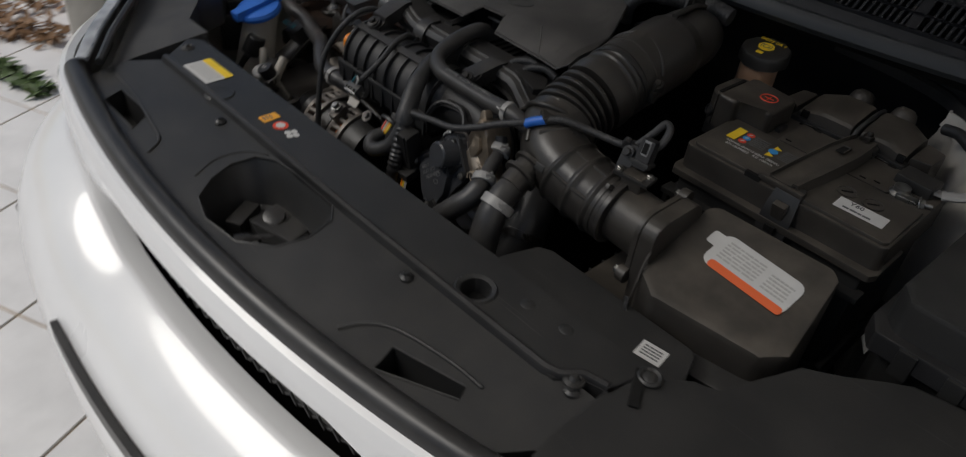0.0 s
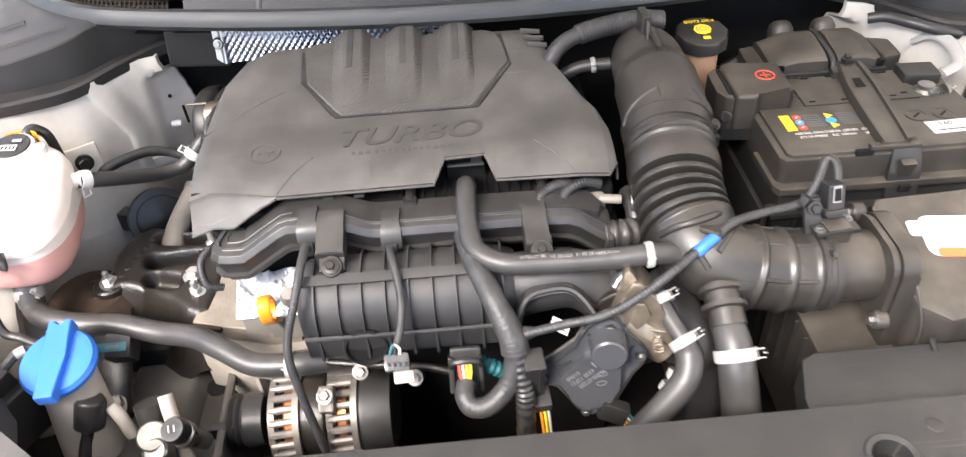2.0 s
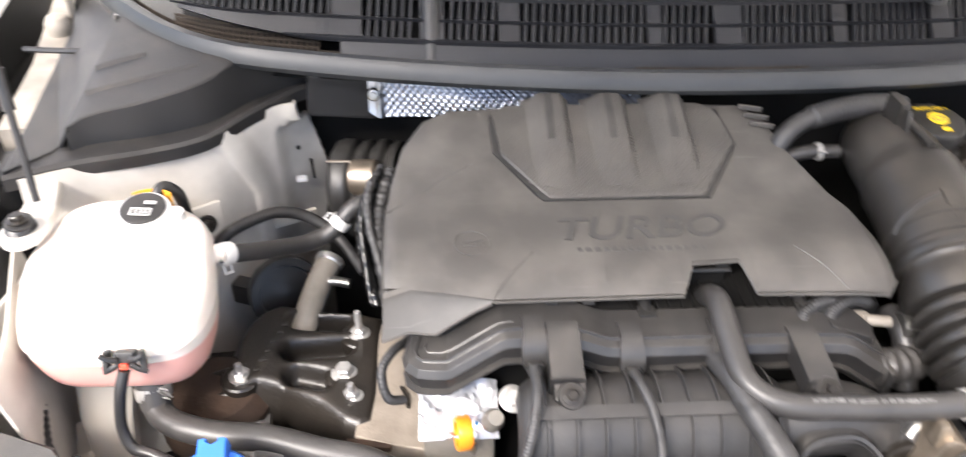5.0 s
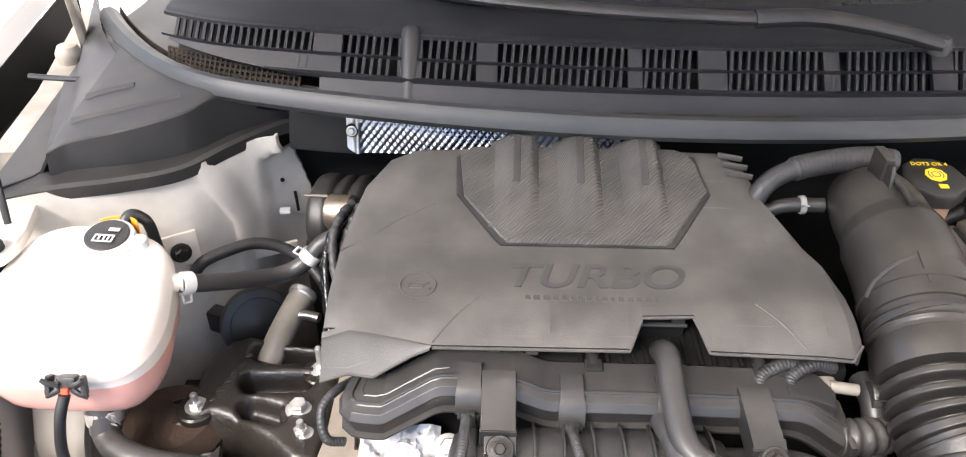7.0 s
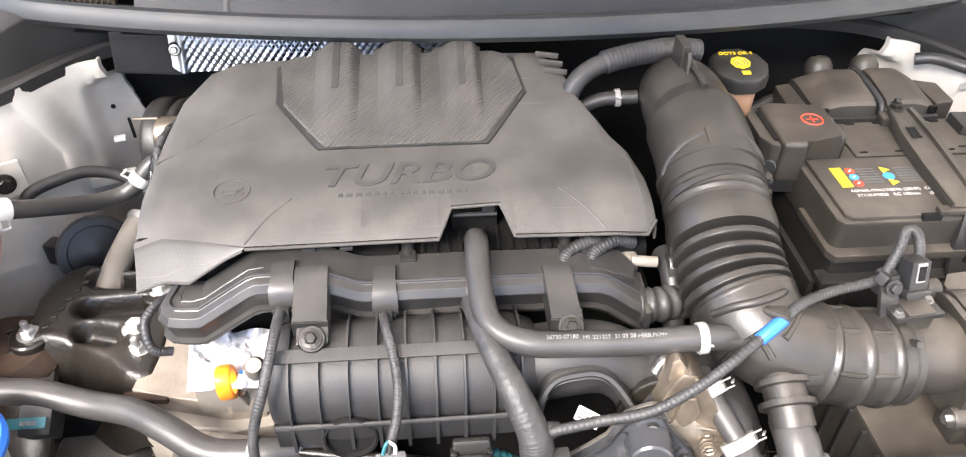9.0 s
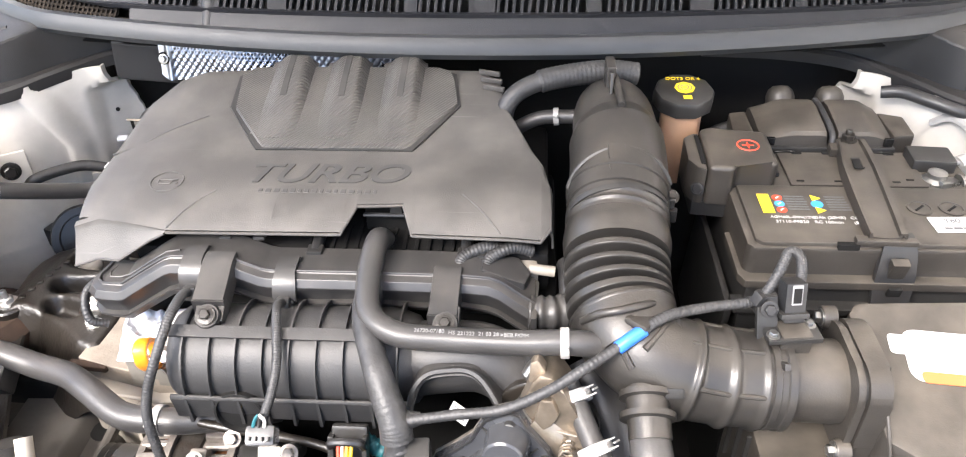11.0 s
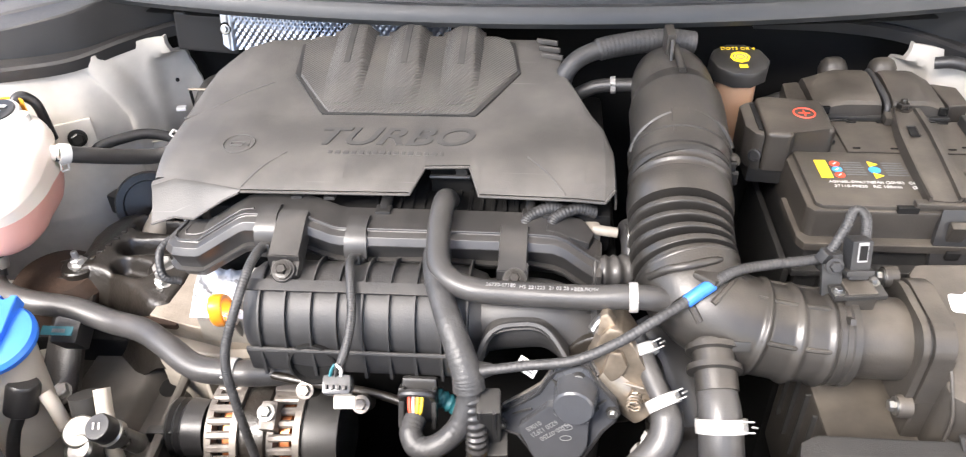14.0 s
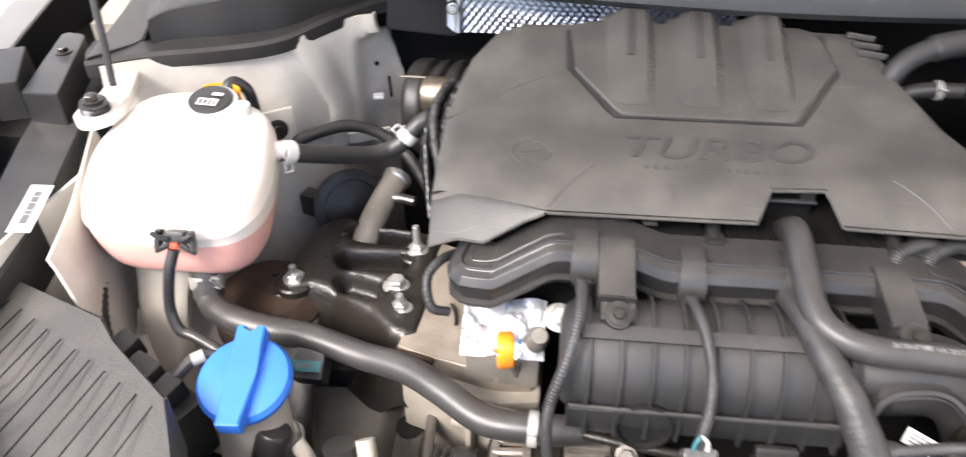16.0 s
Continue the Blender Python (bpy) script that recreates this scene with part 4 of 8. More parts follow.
for x0, x1 in ((-0.252, -0.204), (-0.186, -0.139), (-0.120, -0.074)):
    w = x1 - x0
    rows = []
    for y, lift in ((0.447, 0.0), (0.455, 0.0012), (0.470, 0.0042), (0.490, 0.0085), (0.512, 0.0125), (0.535, 0.0150), (0.556, 0.0160), (0.564, 0.0125), (0.568, 0.006)):
        z = cover_z(-0.16, y) + 0.0038
        rows.append([(x0 + w * u, y - 0.009 * (1 - abs(2 * u - 1)) * (lift < 0.002), z + lift * h) for u, h in ((-0.10, -0.05), (0.0, 0.05), (0.16, 0.55), (0.28, 0.90), (0.36, 1.0), (0.74, 1.0), (0.82, 0.90), (0.90, 0.5), (0.97, 0.05), (1.02, -0.05))])
    hp = part("scoop", sheet(rows, 0.002), CARBON, cover, angle=50)
    slit_rows = []
    for y in (0.497, 0.500, 0.512, 0.524, 0.536, 0.548, 0.5555, 0.5575):
        z = cover_z(-0.16, y) + 0.0038 + run([(0.490, 0.0085), (0.512, 0.0125), (0.535, 0.0150), (0.560, 0.0160)], y)
        slit_rows.append([(x0 + 0.0185 + 0.02 * (y - 0.5), y, z + 0.0003), (x0 + 0.0192 + 0.02 * (y - 0.5), y, z + 0.0009), (x0 + 0.0258 + 0.02 * (y - 0.5), y, z + 0.0009), (x0 + 0.0265 + 0.02 * (y - 0.5), y, z + 0.0003)])
    part("slit", sheet(slit_rows, 0.001), SHIELD, hp, "smooth slot in the weave")
slope = math.degrees(math.atan(0.045))
lettering("TURBO", 0.046, LETTER, cover, pose(-0.160, 0.382, cover_z(-0.16, 0.382) + 0.0006, slope, 0, 1), 0.0005, "lettering", 0.30, 1.10, 0.0006)
rng = random.Random(9)
dash_x = -0.222
while dash_x < -0.100:
    wide_ = rng.uniform(0.004, 0.0075)
    part("emblem_dash", box((dash_x + wide_ / 2, 0.3535 + 0.0008 * rng.random(), cover_z(-0.16, 0.3535) - 0.0002), (wide_ * 0.85, 0.0055 + 0.002 * rng.random(), 0.0010), (slope, 0, 0), 0.0004, 1), LETTER, cover)
    dash_x += wide_ + 0.0016
sign_at = Vector((-0.319, 0.366))
part("oil_sign", tube([(sign_at.x + 0.0165 * math.cos(i * 0.3142), sign_at.y + 0.0165 * math.sin(i * 0.3142), cover_z(sign_at.x, sign_at.y + 0.0165 * math.sin(i * 0.3142)) + 0.0004) for i in range(21)], 0.0008, 20, 6, straight=True), COVER, cover)
can = [(-0.0085, -0.004), (0.004, -0.004), (0.0055, 0.0), (0.0105, 0.0035), (0.0095, 0.0048), (0.0045, 0.002), (-0.002, 0.0028), (-0.0085, 0.0015)]
part("oil_can", tube([(sign_at.x + a, sign_at.y + b, cover_z(sign_at.x, sign_at.y + b) + 0.0004) for a, b in can + can[:1]], 0.0007, straight=True, sides=6), COVER, cover)
part("oil_drop", box((sign_at.x + 0.0108, sign_at.y - 0.0035, cover_z(sign_at.x, sign_at.y) + 0.0003), (0.0018, 0.0028, 0.0010), bev=0.0003), COVER, cover)
part("crease", tube([(x, y, cover_z(x, y)) for x, y in ((-0.399, 0.417), (-0.376, 0.434), (-0.345, 0.459), (-0.312, 0.480))], 0.0012, 14, 6), COVER, cover)
part("crease", tube([(x, y, cover_z(x, y)) for x, y in ((-0.302, 0.309), (-0.284, 0.330), (-0.264, 0.352))], 0.0013, 10, 6), COVER, cover)
part("crease", tube([(x, y, cover_z(x, y)) for x, y in ((0.022, 0.309), (0.004, 0.330), (-0.016, 0.352))], 0.0012, 10, 6), COVER, cover)
for q in range(3):
    part("rear_fin", box((0.000 + 0.003 * q, 0.552 - 0.013 * q, cover_z(0.0, 0.55 - 0.013 * q) + 0.004), (0.026, 0.0035, 0.006), (0, 0, -18), 0.0012), COVER, cover)
# near-black block added behind the notch: its shade put in as colour
part("mouth_shade", box((-0.095, 0.366, 1.015), (0.044, 0.02, 0.036), bev=0.002), SHADE_BLACK, cover)
part("mouth_pin", tube([(-0.116, 0.346, 1.030), (-0.075, 0.346, 1.030)], 0.0022, 6, 8), SATIN, cover)
part("mouth_clip", box((-0.083, 0.349, 1.036), (0.012, 0.008, 0.008), (0, 0, 0), 0.001), BLACK, cover)

# ---- fuel rail shield: a stepped plastic beam below the cover ----
rail = thing("rail_shield", (-0.17, 0.28, 0.95), "black stepped plastic shield over the fuel rail", "engine trim")
RIDGE = [(-0.3640, 0.3300, 0.9905), (-0.3725, 0.2905, 0.9908), (-0.3712, 0.2835, 0.9910), (-0.3660, 0.2785, 0.9915), (-0.3580, 0.2768, 0.9923), (-0.3455, 0.2755, 0.9930), (-0.3435, 0.2757, 0.9937), (-0.316, 0.2805, 1.0100), (-0.300, 0.2835, 1.0190), (-0.292, 0.2845, 1.0212), (-0.262, 0.2850, 1.0212), (-0.236, 0.2850, 1.0205), (-0.229, 0.2845, 1.0188), (-0.205, 0.2815, 1.0108), (-0.197, 0.2810, 1.0095), (-0.15, 0.2805, 1.0098), (-0.10, 0.2800, 1.0102), (-0.05, 0.2790, 1.0105), (-0.01, 0.2780, 1.0105), (0.012, 0.2770, 1.0098), (0.024, 0.2755, 1.0060), (0.042, 0.2715, 0.9945), (0.056, 0.2690, 0.9860)]
front_skin, top_skin, ridge_rows = [], [], []
for i, p in enumerate(RIDGE):
    q, r_ = Vector(RIDGE[max(i - 1, 0)]), Vector(RIDGE[min(i + 1, len(RIDGE) - 1)])
    way_ = r_ - q
    out = Vector((way_.y, -way_.x, 0)).normalized()
    P = Vector(p)
    lip = 0.0025 if p[0] > -0.19 and min(abs(p[0] + 0.10), abs(p[0] + 0.01)) < 0.012 else 0.0
    front_skin.append([P + out * a + Vector((0, 0, b)) for a, b in ((-0.001, 0.0), (0.0012, -0.0022), (0.0082, -0.0040), (0.0088, -0.0046), (0.0126, -0.0108), (0.0127, -0.0120), (0.0062, -0.0300 + lip), (0.0118, -0.0306 + lip), (0.0121, -0.0322 + lip), (0.0065, -0.0345 + lip), (0.0020, -0.0440), (-0.002, -0.0460))])
    ridge_rows.append(P + Vector((0, 0, 0.0002)))
    if i > 2:
        top_skin.append([P, P + Vector((0, 0.003, -0.0008)), P + Vector((0, 0.005, -0.0006)), P + Vector((0, 0.035, 0.0004)), P + Vector((0, 0.038, -0.002)), P + Vector((0, 0.040, -0.018))])
part("front_band", sheet(front_skin, 0.0025), SHIELD, rail, angle=18)
part("top_plate", sheet(top_skin, 0.0025), SHIELD, rail, angle=22)
part("ridge_line", tube(ridge_rows, 0.0012, straight=True, sides=8), SHIELD, rail)
part("end_plate", prism([(-0.3722, 0.2915), (-0.3660, 0.2795), (-0.354, 0.2775), (-0.354, 0.316), (-0.3660, 0.326)], 0.980, 0.9902, 0.001), SHIELD, rail)
part("channel", tube([(-0.3570, 0.318, 0.9912), (-0.3640, 0.2940, 0.9914), (-0.3610, 0.2870, 0.9918), (-0.3500, 0.2850, 0.9930), (-0.3400, 0.2860, 0.9955), (-0.3150, 0.2905, 1.0105), (-0.2990, 0.2935, 1.0195), (-0.2860, 0.2940, 1.0212)], 0.0011, straight=True, sides=6), SHIELD, rail, "fine moulded bead")
part("end_cap", prism([(0.052, 0.250), (0.058, 0.250), (0.060, 0.305), (0.052, 0.305)], 0.940, 0.984, 0.002), SHIELD, rail)
part("end_box", prism([(0.004, 0.285), (0.046, 0.280), (0.052, 0.300), (0.040, 0.318), (0.006, 0.318)], 0.985, 1.0, 0.003, top=lambda x, y: 1.012 - 0.35 * max(0.0, x - 0.012)), SHIELD, rail)
for x, half, y0, z0, ytop, ztop, bolt_at in ((-0.2435, 0.0142, 0.2385, 1.0075, 0.290, 1.0235, (-0.2415, 0.2255, 1.0005)), (-0.0265, 0.0128, 0.2270, 1.0075, 0.288, 1.0135, (-0.0235, 0.2195, 1.0040))):
    rows = []
    for u in (0, 0.12, 0.5, 0.75, 0.9, 1.0):
        yy, zz = y0 + (ytop - y0) * u, z0 + (ztop - z0) * min(1.0, 1.25 * u)
        rows.append([(x - half - 0.0012, yy, zz - 0.020), (x - half - 0.0006, yy, zz - 0.002), (x - half, yy, zz), (x - half * 0.5, yy, zz + 0.0003), (x, yy, zz + 0.0004), (x + half * 0.5, yy, zz + 0.0003), (x + half, yy, zz), (x + half + 0.0006, yy, zz - 0.002), (x + half + 0.0012, yy, zz - 0.020)])
    tab = part("tab", sheet(rows, 0.0022), SHIELD, rail, angle=30)
    part("front_wall", prism([(x - half - 0.001, y0 - 0.001), (x + half + 0.001, y0 - 0.001), (x + half + 0.001, y0 + 0.003), (x - half - 0.001, y0 + 0.003)], z0 - 0.020, z0 - 0.0008, 0.0005), SHIELD, tab)
    b_at = Vector(bolt_at)
    part("boss", lathe([(0.0118, -0.014), (0.0118, -0.003), (0.0108, -0.001), (0.0, -0.001)], b_at, (0, -0.55, 0.83), 28), SHIELD, tab)
    part("ear", box(b_at + Vector((0, 0.012, -0.006)), (half * 1.9, 0.022, 0.012), (30, 0, 0), 0.002), SHIELD, tab)
    part("bolt", bolt(b_at + Vector((0, -0.0006, 0.0004)), (0, -0.55, 0.83), 0.0050), MOUNT, tab)
    part("washer", lathe([(0.0090, 0.0), (0.0090, 0.0014), (0.006, 0.0016)], b_at + Vector((0, -0.0004, 0.0002)), (0, -0.55, 0.83), 24), MOUNT, tab)
for x, zt in ((-0.2685, 1.0212), (-0.1810, 1.0098), (-0.0985, 1.0102)):
    rows = []
    for yy, zz in ((0.298, zt + 0.0035), (0.284, zt + 0.0035), (0.276, zt + 0.0012), (0.268, zt - 0.0050), (0.2640, zt - 0.0120), (0.2625, zt - 0.0180), (0.2620, zt - 0.0225)):
        k = 0.0098 if yy > 0.27 else 0.0112
        rows.append([(x - k, yy + 0.004, zz - 0.004), (x - k, yy, zz), (x, yy - 0.0003, zz + 0.0003), (x + k, yy, zz), (x + k, yy + 0.004, zz - 0.004)])
    clip = part("clip", sheet(rows, 0.002), SHIELD, rail, angle=30)
    part("clip_mouth", box((x, 0.2635, zt - 0.0235), (0.019, 0.010, 0.005), (-10, 0, 0), 0.0015), BLACK, clip)
for x in (-0.2485, -0.2150):
    part("strut", box((x, 0.338, 1.020), (0.0115, 0.050, 0.004), (-4, 0, 0), 0.0012), SHIELD, rail)
for x in (-0.160, -0.012, 0.008):
    part("post", tube([(x, 0.312, 1.008), (x + 0.001, 0.345, 1.014)], 0.006, 6, 12), RUBBER, rail)
    part("post_foot", box((x, 0.312, 1.008), (0.016, 0.014, 0.010), (0, 0, 0), 0.002), BLACK, rail)
# these ribs carry the same painted shade
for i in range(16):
    part("plug_rib", box((-0.17 + 0.012 * i, 0.345, 0.985), (0.004, 0.05, 0.045), bev=0.001), SHADE_BLACK, engine)

# ---- intake manifold: ribbed barrel ----
mani = thing("intake_manifold", (-0.17, 0.225, 0.88), "black ribbed plastic intake manifold", "intake manifold")
barrel = bmesh.new()
arc = [radians(a) for a in range(-65, 131, 13)]
rows = []
for x, k in [(-0.285, 0.55), (-0.281, 0.82), (-0.272, 0.96), (-0.258, 1)] + [(-0.258 + 0.02 * i, 1) for i in range(1, 10)] + [(-0.068, 0.97), (-0.052, 0.85), (-0.044, 0.6)]:
    rows.append([(x, 0.238 - 0.048 * k * math.cos(a), 0.940 + 0.049 * k * math.sin(a)) for a in arc])
part("barrel", sheet(rows, 0.003), MOULD, mani)
for i in range(9):
    x = -0.262 + 0.0245 * i
    rib = bmesh.new()
    inn = [rib.verts.new((x + s * 0.0012, 0.238 - 0.046 * math.cos(a), 0.940 + 0.047 * math.sin(a))) for s in (-1, 1) for a in arc]
    outr = [rib.verts.new((x + s * 0.0009, 0.238 - 0.053 * math.cos(a), 0.940 + 0.054 * math.sin(a))) for s in (-1, 1) for a in arc]
    n = len(arc)
    for q in range(n - 1):
        rib.faces.new((inn[q], inn[q + 1], outr[q + 1], outr[q]))
        rib.faces.new((outr[q], outr[q + 1], outr[n + q + 1], outr[n + q]))
        rib.faces.new((inn[n + q], outr[n + q], outr[n + q + 1], inn[n + q + 1]))
    part("rib", rib, MOULD, mani)
part("flange", sheet([[(x, 0.238 - 0.0545 * math.cos(a), 0.940 + 0.0555 * math.sin(a)) for a in (radians(60), radians(66), radians(72))] for x in (-0.275, -0.2, -0.12, -0.06)], 0.003), MOULD, mani)
part("lower_edge", tube([(-0.276, 0.1862, 0.9355), (-0.2, 0.1852, 0.9355), (-0.12, 0.1852, 0.9355), (-0.058, 0.1862, 0.9355)], 0.0022, 12, 8), MOULD, mani)
part("outlet", tube([(-0.07, 0.235, 0.94), (-0.03, 0.232, 0.95), (0.01, 0.230, 0.952), (0.04, 0.222, 0.935), (0.06, 0.21, 0.90)], lambda u: 0.036 - 0.007 * u, 28, 20), MOULD, mani)
arch = glide([(-0.055, 0.180, 0.935), (-0.050, 0.188, 0.955), (-0.040, 0.196, 0.966), (-0.02, 0.199, 0.970), (0.0, 0.198, 0.970), (0.014, 0.190, 0.962), (0.028, 0.176, 0.945)], 24)
part("arch", sheet([[p + Vector((0, -0.006, -0.004)), p, p + Vector((0, 0.004, 0.001)), p + Vector((0, 0.03, 0.004))] for p in arch], 0.003), MOULD, mani)
part("arch_lip", tube([p + Vector((0, -0.004, 0.001)) for p in arch[::3]], 0.0032, 24, 6), MOULD, mani)
part("outlet_flange", box((0.045, 0.2, 0.945), (0.014, 0.07, 0.06), (0, 30, 10), 0.004), MOULD, mani)
# near-black: the shade below the barrel is put into the skirt's colour
part("skirt", box((-0.165, 0.225, 0.90), (0.20, 0.05, 0.02), (0, 0, 0), 0.004), SHADE_BLACK, mani)
part("apron", sheet([[(x, 0.1865, 0.935), (x, 0.1885, 0.925), (x, 0.1900, 0.909), (x, 0.1930, 0.905), (x, 0.22, 0.903)] for x in (-0.276, -0.2, -0.12, -0.060)], 0.003), MOULD, mani)
for q in range(9):
    part("tooth", prism([(-0.2635 + 0.0245 * q, 0.1835), (-0.2605 + 0.0245 * q, 0.1835), (-0.2605 + 0.0245 * q, 0.21), (-0.2635 + 0.0245 * q, 0.21)], 0.903, 0.9355, 0), MOULD, mani)
# raised near-black disc in place of the port's shaded hole
part("port", lathe([(0.0235, -0.004), (0.0235, 0.004), (0.0215, 0.0045), (0.0205, 0.0), (0.0, -0.001)], (-0.2145, 0.1865, 0.918), (0, -1, 0.12), 32), SHADE_BLACK, mani)
for c in ((-0.2255, 0.178, 0.888), (-0.166, 0.160, 0.893)):
    part("bolt_sleeve", lathe([(0.0085, -0.03), (0.0085, 0.0)], c, (0, -0.7, 0.7), 14), MOUNT, mani)
    part("bolt", bolt(c, (0, -0.7, 0.7), 0.0058), ALT, mani)

# ---- throttle body ----
throttle = thing("throttle_body", (0.06, 0.17, 0.86), "alloy throttle body with a black motor housing", "throttle body")
mt = Matrix(((0.9466, -0.2875, -0.1458, 0.036), (-0.0876, 0.2059, -0.9746, 0.152), (0.3102, 0.9354, 0.1698, 0.953), (0, 0, 0, 1)))
face_out = mt.to_3x3() @ Vector((0, 0, 1))


def local(bm):
    bmesh.ops.transform(bm, matrix=mt, verts=bm.verts)
    return bm


hull = [(-0.0065, 0.0119), (0.004, 0.0129), (0.0109, 0.0083), (0.0136, -0.0055), (0.0256, -0.0318), (0.0263, -0.042), (0.019, -0.0514), (0.0065, -0.0604), (-0.0105, -0.080), (-0.030, -0.102), (-0.052, -0.103), (-0.062, -0.092), (-0.0724, -0.0560), (-0.0858, -0.0490), (-0.0885, -0.0394), (-0.0814, -0.0295), (-0.0573, -0.0193), (-0.0399, -0.0111), (-0.0294, 0.0001), (-0.0197, 0.0088)]
housing = part("housing", local(prism(hull[::-1], -0.010, 0.002, 0.0015)), MOTOR, throttle, "black plastic motor cover")
part("rim", local(tube([(x * 0.985, y * 0.985 - 0.0005, 0.0022) for x, y in hull + hull[:1]], 0.0014, straight=True, sides=6)), SATIN, housing)
part("back_plate", local(prism([(x * 1.02 + 0.001, y * 1.015 + 0.001) for x, y in hull[::-1]], -0.0135, -0.0095, 0.0008)), ALT, housing, "thin pale metal plate")
part("gear_case", local(prism([(-0.0665, -0.0400), (-0.0330, -0.0205), (-0.0120, -0.0215), (-0.0005, -0.0430), (-0.0090, -0.0700), (-0.0260, -0.0890), (-0.0550, -0.0900), (-0.0625, -0.0740)][::-1], 0.0, 0.0115, 0.003)), MOTOR, housing, "raised black gear case")
part("motor", local(lathe([(0.0205, 0.0), (0.0195, 0.008), (0.0182, 0.020), (0.0178, 0.0245), (0.0160, 0.0262), (0.0005, 0.0266)], (-0.0060, -0.0150, 0.0), sides=40)), MOTOR, housing, "round glossy motor dome")
part("saddle", local(prism([(-0.0275, -0.030), (-0.0215, -0.0005), (0.006, -0.012), (0.0105, -0.034), (-0.008, -0.046)][::-1], 0.0, 0.0080, 0.003)), BLACK, housing)
for x, y in ((0.0, 0.0), (0.0207, -0.040), (-0.0835, -0.0400), (-0.0540, -0.0955)):
    part("boss", local(lathe([(0.0062, 0), (0.0056, 0.0035), (0.0, 0.0035)], (x, y, 0.002), sides=18)), BLACK, housing)
    part("bolt", bolt(mt @ Vector((x, y, 0.0052)), face_out, 0.0032), STEEL, housing)
for a, b in (((0.004, -0.006), (0.008, -0.016)), ((0.012, -0.012), (0.009, -0.024)), ((0.018, -0.026), (0.010, -0.030)), ((-0.070, -0.031), (-0.050, -0.026)), ((-0.024, 0.002), (-0.018, -0.004))):
    part("rib", local(tube([(*a, 0.003), (*b, 0.0045)], 0.0012, 3, 6)), BLACK, housing)
for line, cx_t, cy_t in (("35100-07250", -0.0330, -0.0480), ("6220 12F21", -0.0425, -0.0440), ("0106B", -0.0510, -0.0400)):
    lettering(line, 0.0066, INK, housing, mt @ pose(cx_t, cy_t, 0.0118, 0, 0, 205), 0.0002, "print")
part("code", sticker(0.0075, 0.0075, mt @ pose(-0.0235, -0.0300, 0.0119, 0, 0, 28)), INK, housing)
for ox, oy in ((-0.0215, -0.0450), (-0.0255, -0.0565)):
    part("print_ring", local(tube([(ox + 0.0052 * math.cos(i * 0.3927), oy + 0.0028 * math.sin(i * 0.3927), 0.0117) for i in range(17)], 0.0004, straight=True, sides=5)), INK, housing)
plug_t = part("plug", local(box((-0.0250, -0.0990, 0.008), (0.030, 0.022, 0.016), (0, 0, -38), 0.003)), BLACK, housing, "black wiring plug")
for i, mm in enumerate((ORANGE, AMBER, PALE, TEAL)):
    part("wire", local(tube([(-0.022 + 0.004 * i, -0.106, 0.010), (-0.018 + 0.004 * i, -0.118, 0.013), (-0.012 + 0.003 * i, -0.140, 0.008)], 0.0014, 8, 6)), mm, plug_t)
# alloy casting behind the cover
bore = [(0.004, 0.004), (0.0255, 0.0300), (0.0345, 0.0370), (0.0440, 0.0320), (0.0500, 0.0150), (0.0560, -0.0127), (0.0610, -0.0380), (0.0580, -0.0560), (0.0400, -0.0650), (0.0214, -0.0500), (0.0103, -0.0142)]
casting = part("casting", local(prism(bore[::-1], -0.052, -0.012, 0.004)), BRONZE, throttle, "bronze-tinted cast alloy")
part("pad", local(prism([(0.0185, -0.004), (0.0300, 0.016), (0.0400, 0.014), (0.0420, -0.002), (0.0330, -0.012), (0.0240, -0.016)][::-1], -0.013, -0.0065, 0.003)), BRONZE, casting)
part("ear", local(prism([(0.0200, 0.026), (0.0280, 0.046), (0.0350, 0.048), (0.0390, 0.036), (0.0340, 0.028)][::-1], -0.030, -0.018, 0.003)), BRONZE, casting)
part("barrel", local(tube([(0.012, -0.010, -0.030), (0.034, -0.040, -0.030), (0.046, -0.056, -0.030)], lambda u: 0.024, 12, 28)), BRONZE, casting)
for a, b in (((0.034, -0.020), (0.050, -0.028)), ((0.030, -0.030), (0.050, -0.050)), ((0.040, -0.024), (0.046, -0.046)), ((0.028, -0.022), (0.036, -0.050))):
    part("rib", local(tube([(*a, -0.011), (*b, -0.011)], 0.0017, 3, 8)), BRONZE, casting)
part("spring", local(tube([(0.040 + 0.0060 * math.cos(q * 0.9), -0.036 + 0.0060 * math.sin(q * 0.9), -0.010 + 0.0006 * q) for q in range(26)], 0.0011, straight=True, sides=5)), BRONZE, casting)
for a, b in (((0.033, -0.035), (0.041, -0.026)), ((0.035, -0.043), (0.047, -0.031)), ((0.043, -0.043), (0.049, -0.038))):
    part("spring_arm", local(tube([(*a, -0.008), (*b, -0.007)], 0.0012, 3, 6)), BRONZE, casting)
part("bore_flange", local(lathe([(0.046, -0.006), (0.049, -0.004), (0.049, 0.004), (0.046, 0.006), (0.0, 0.006)], (0.016, -0.034, -0.040), sides=44)), MOUNT, throttle)
# water pipe stub above the casting
part("stub", tube([(0.050, 0.200, 0.962), (0.058, 0.205, 0.972), (0.072, 0.205, 0.972), (0.084, 0.203, 0.960), (0.090, 0.200, 0.944)], 0.0062, 20, 12), STEEL, throttle, "bright bent water pipe")
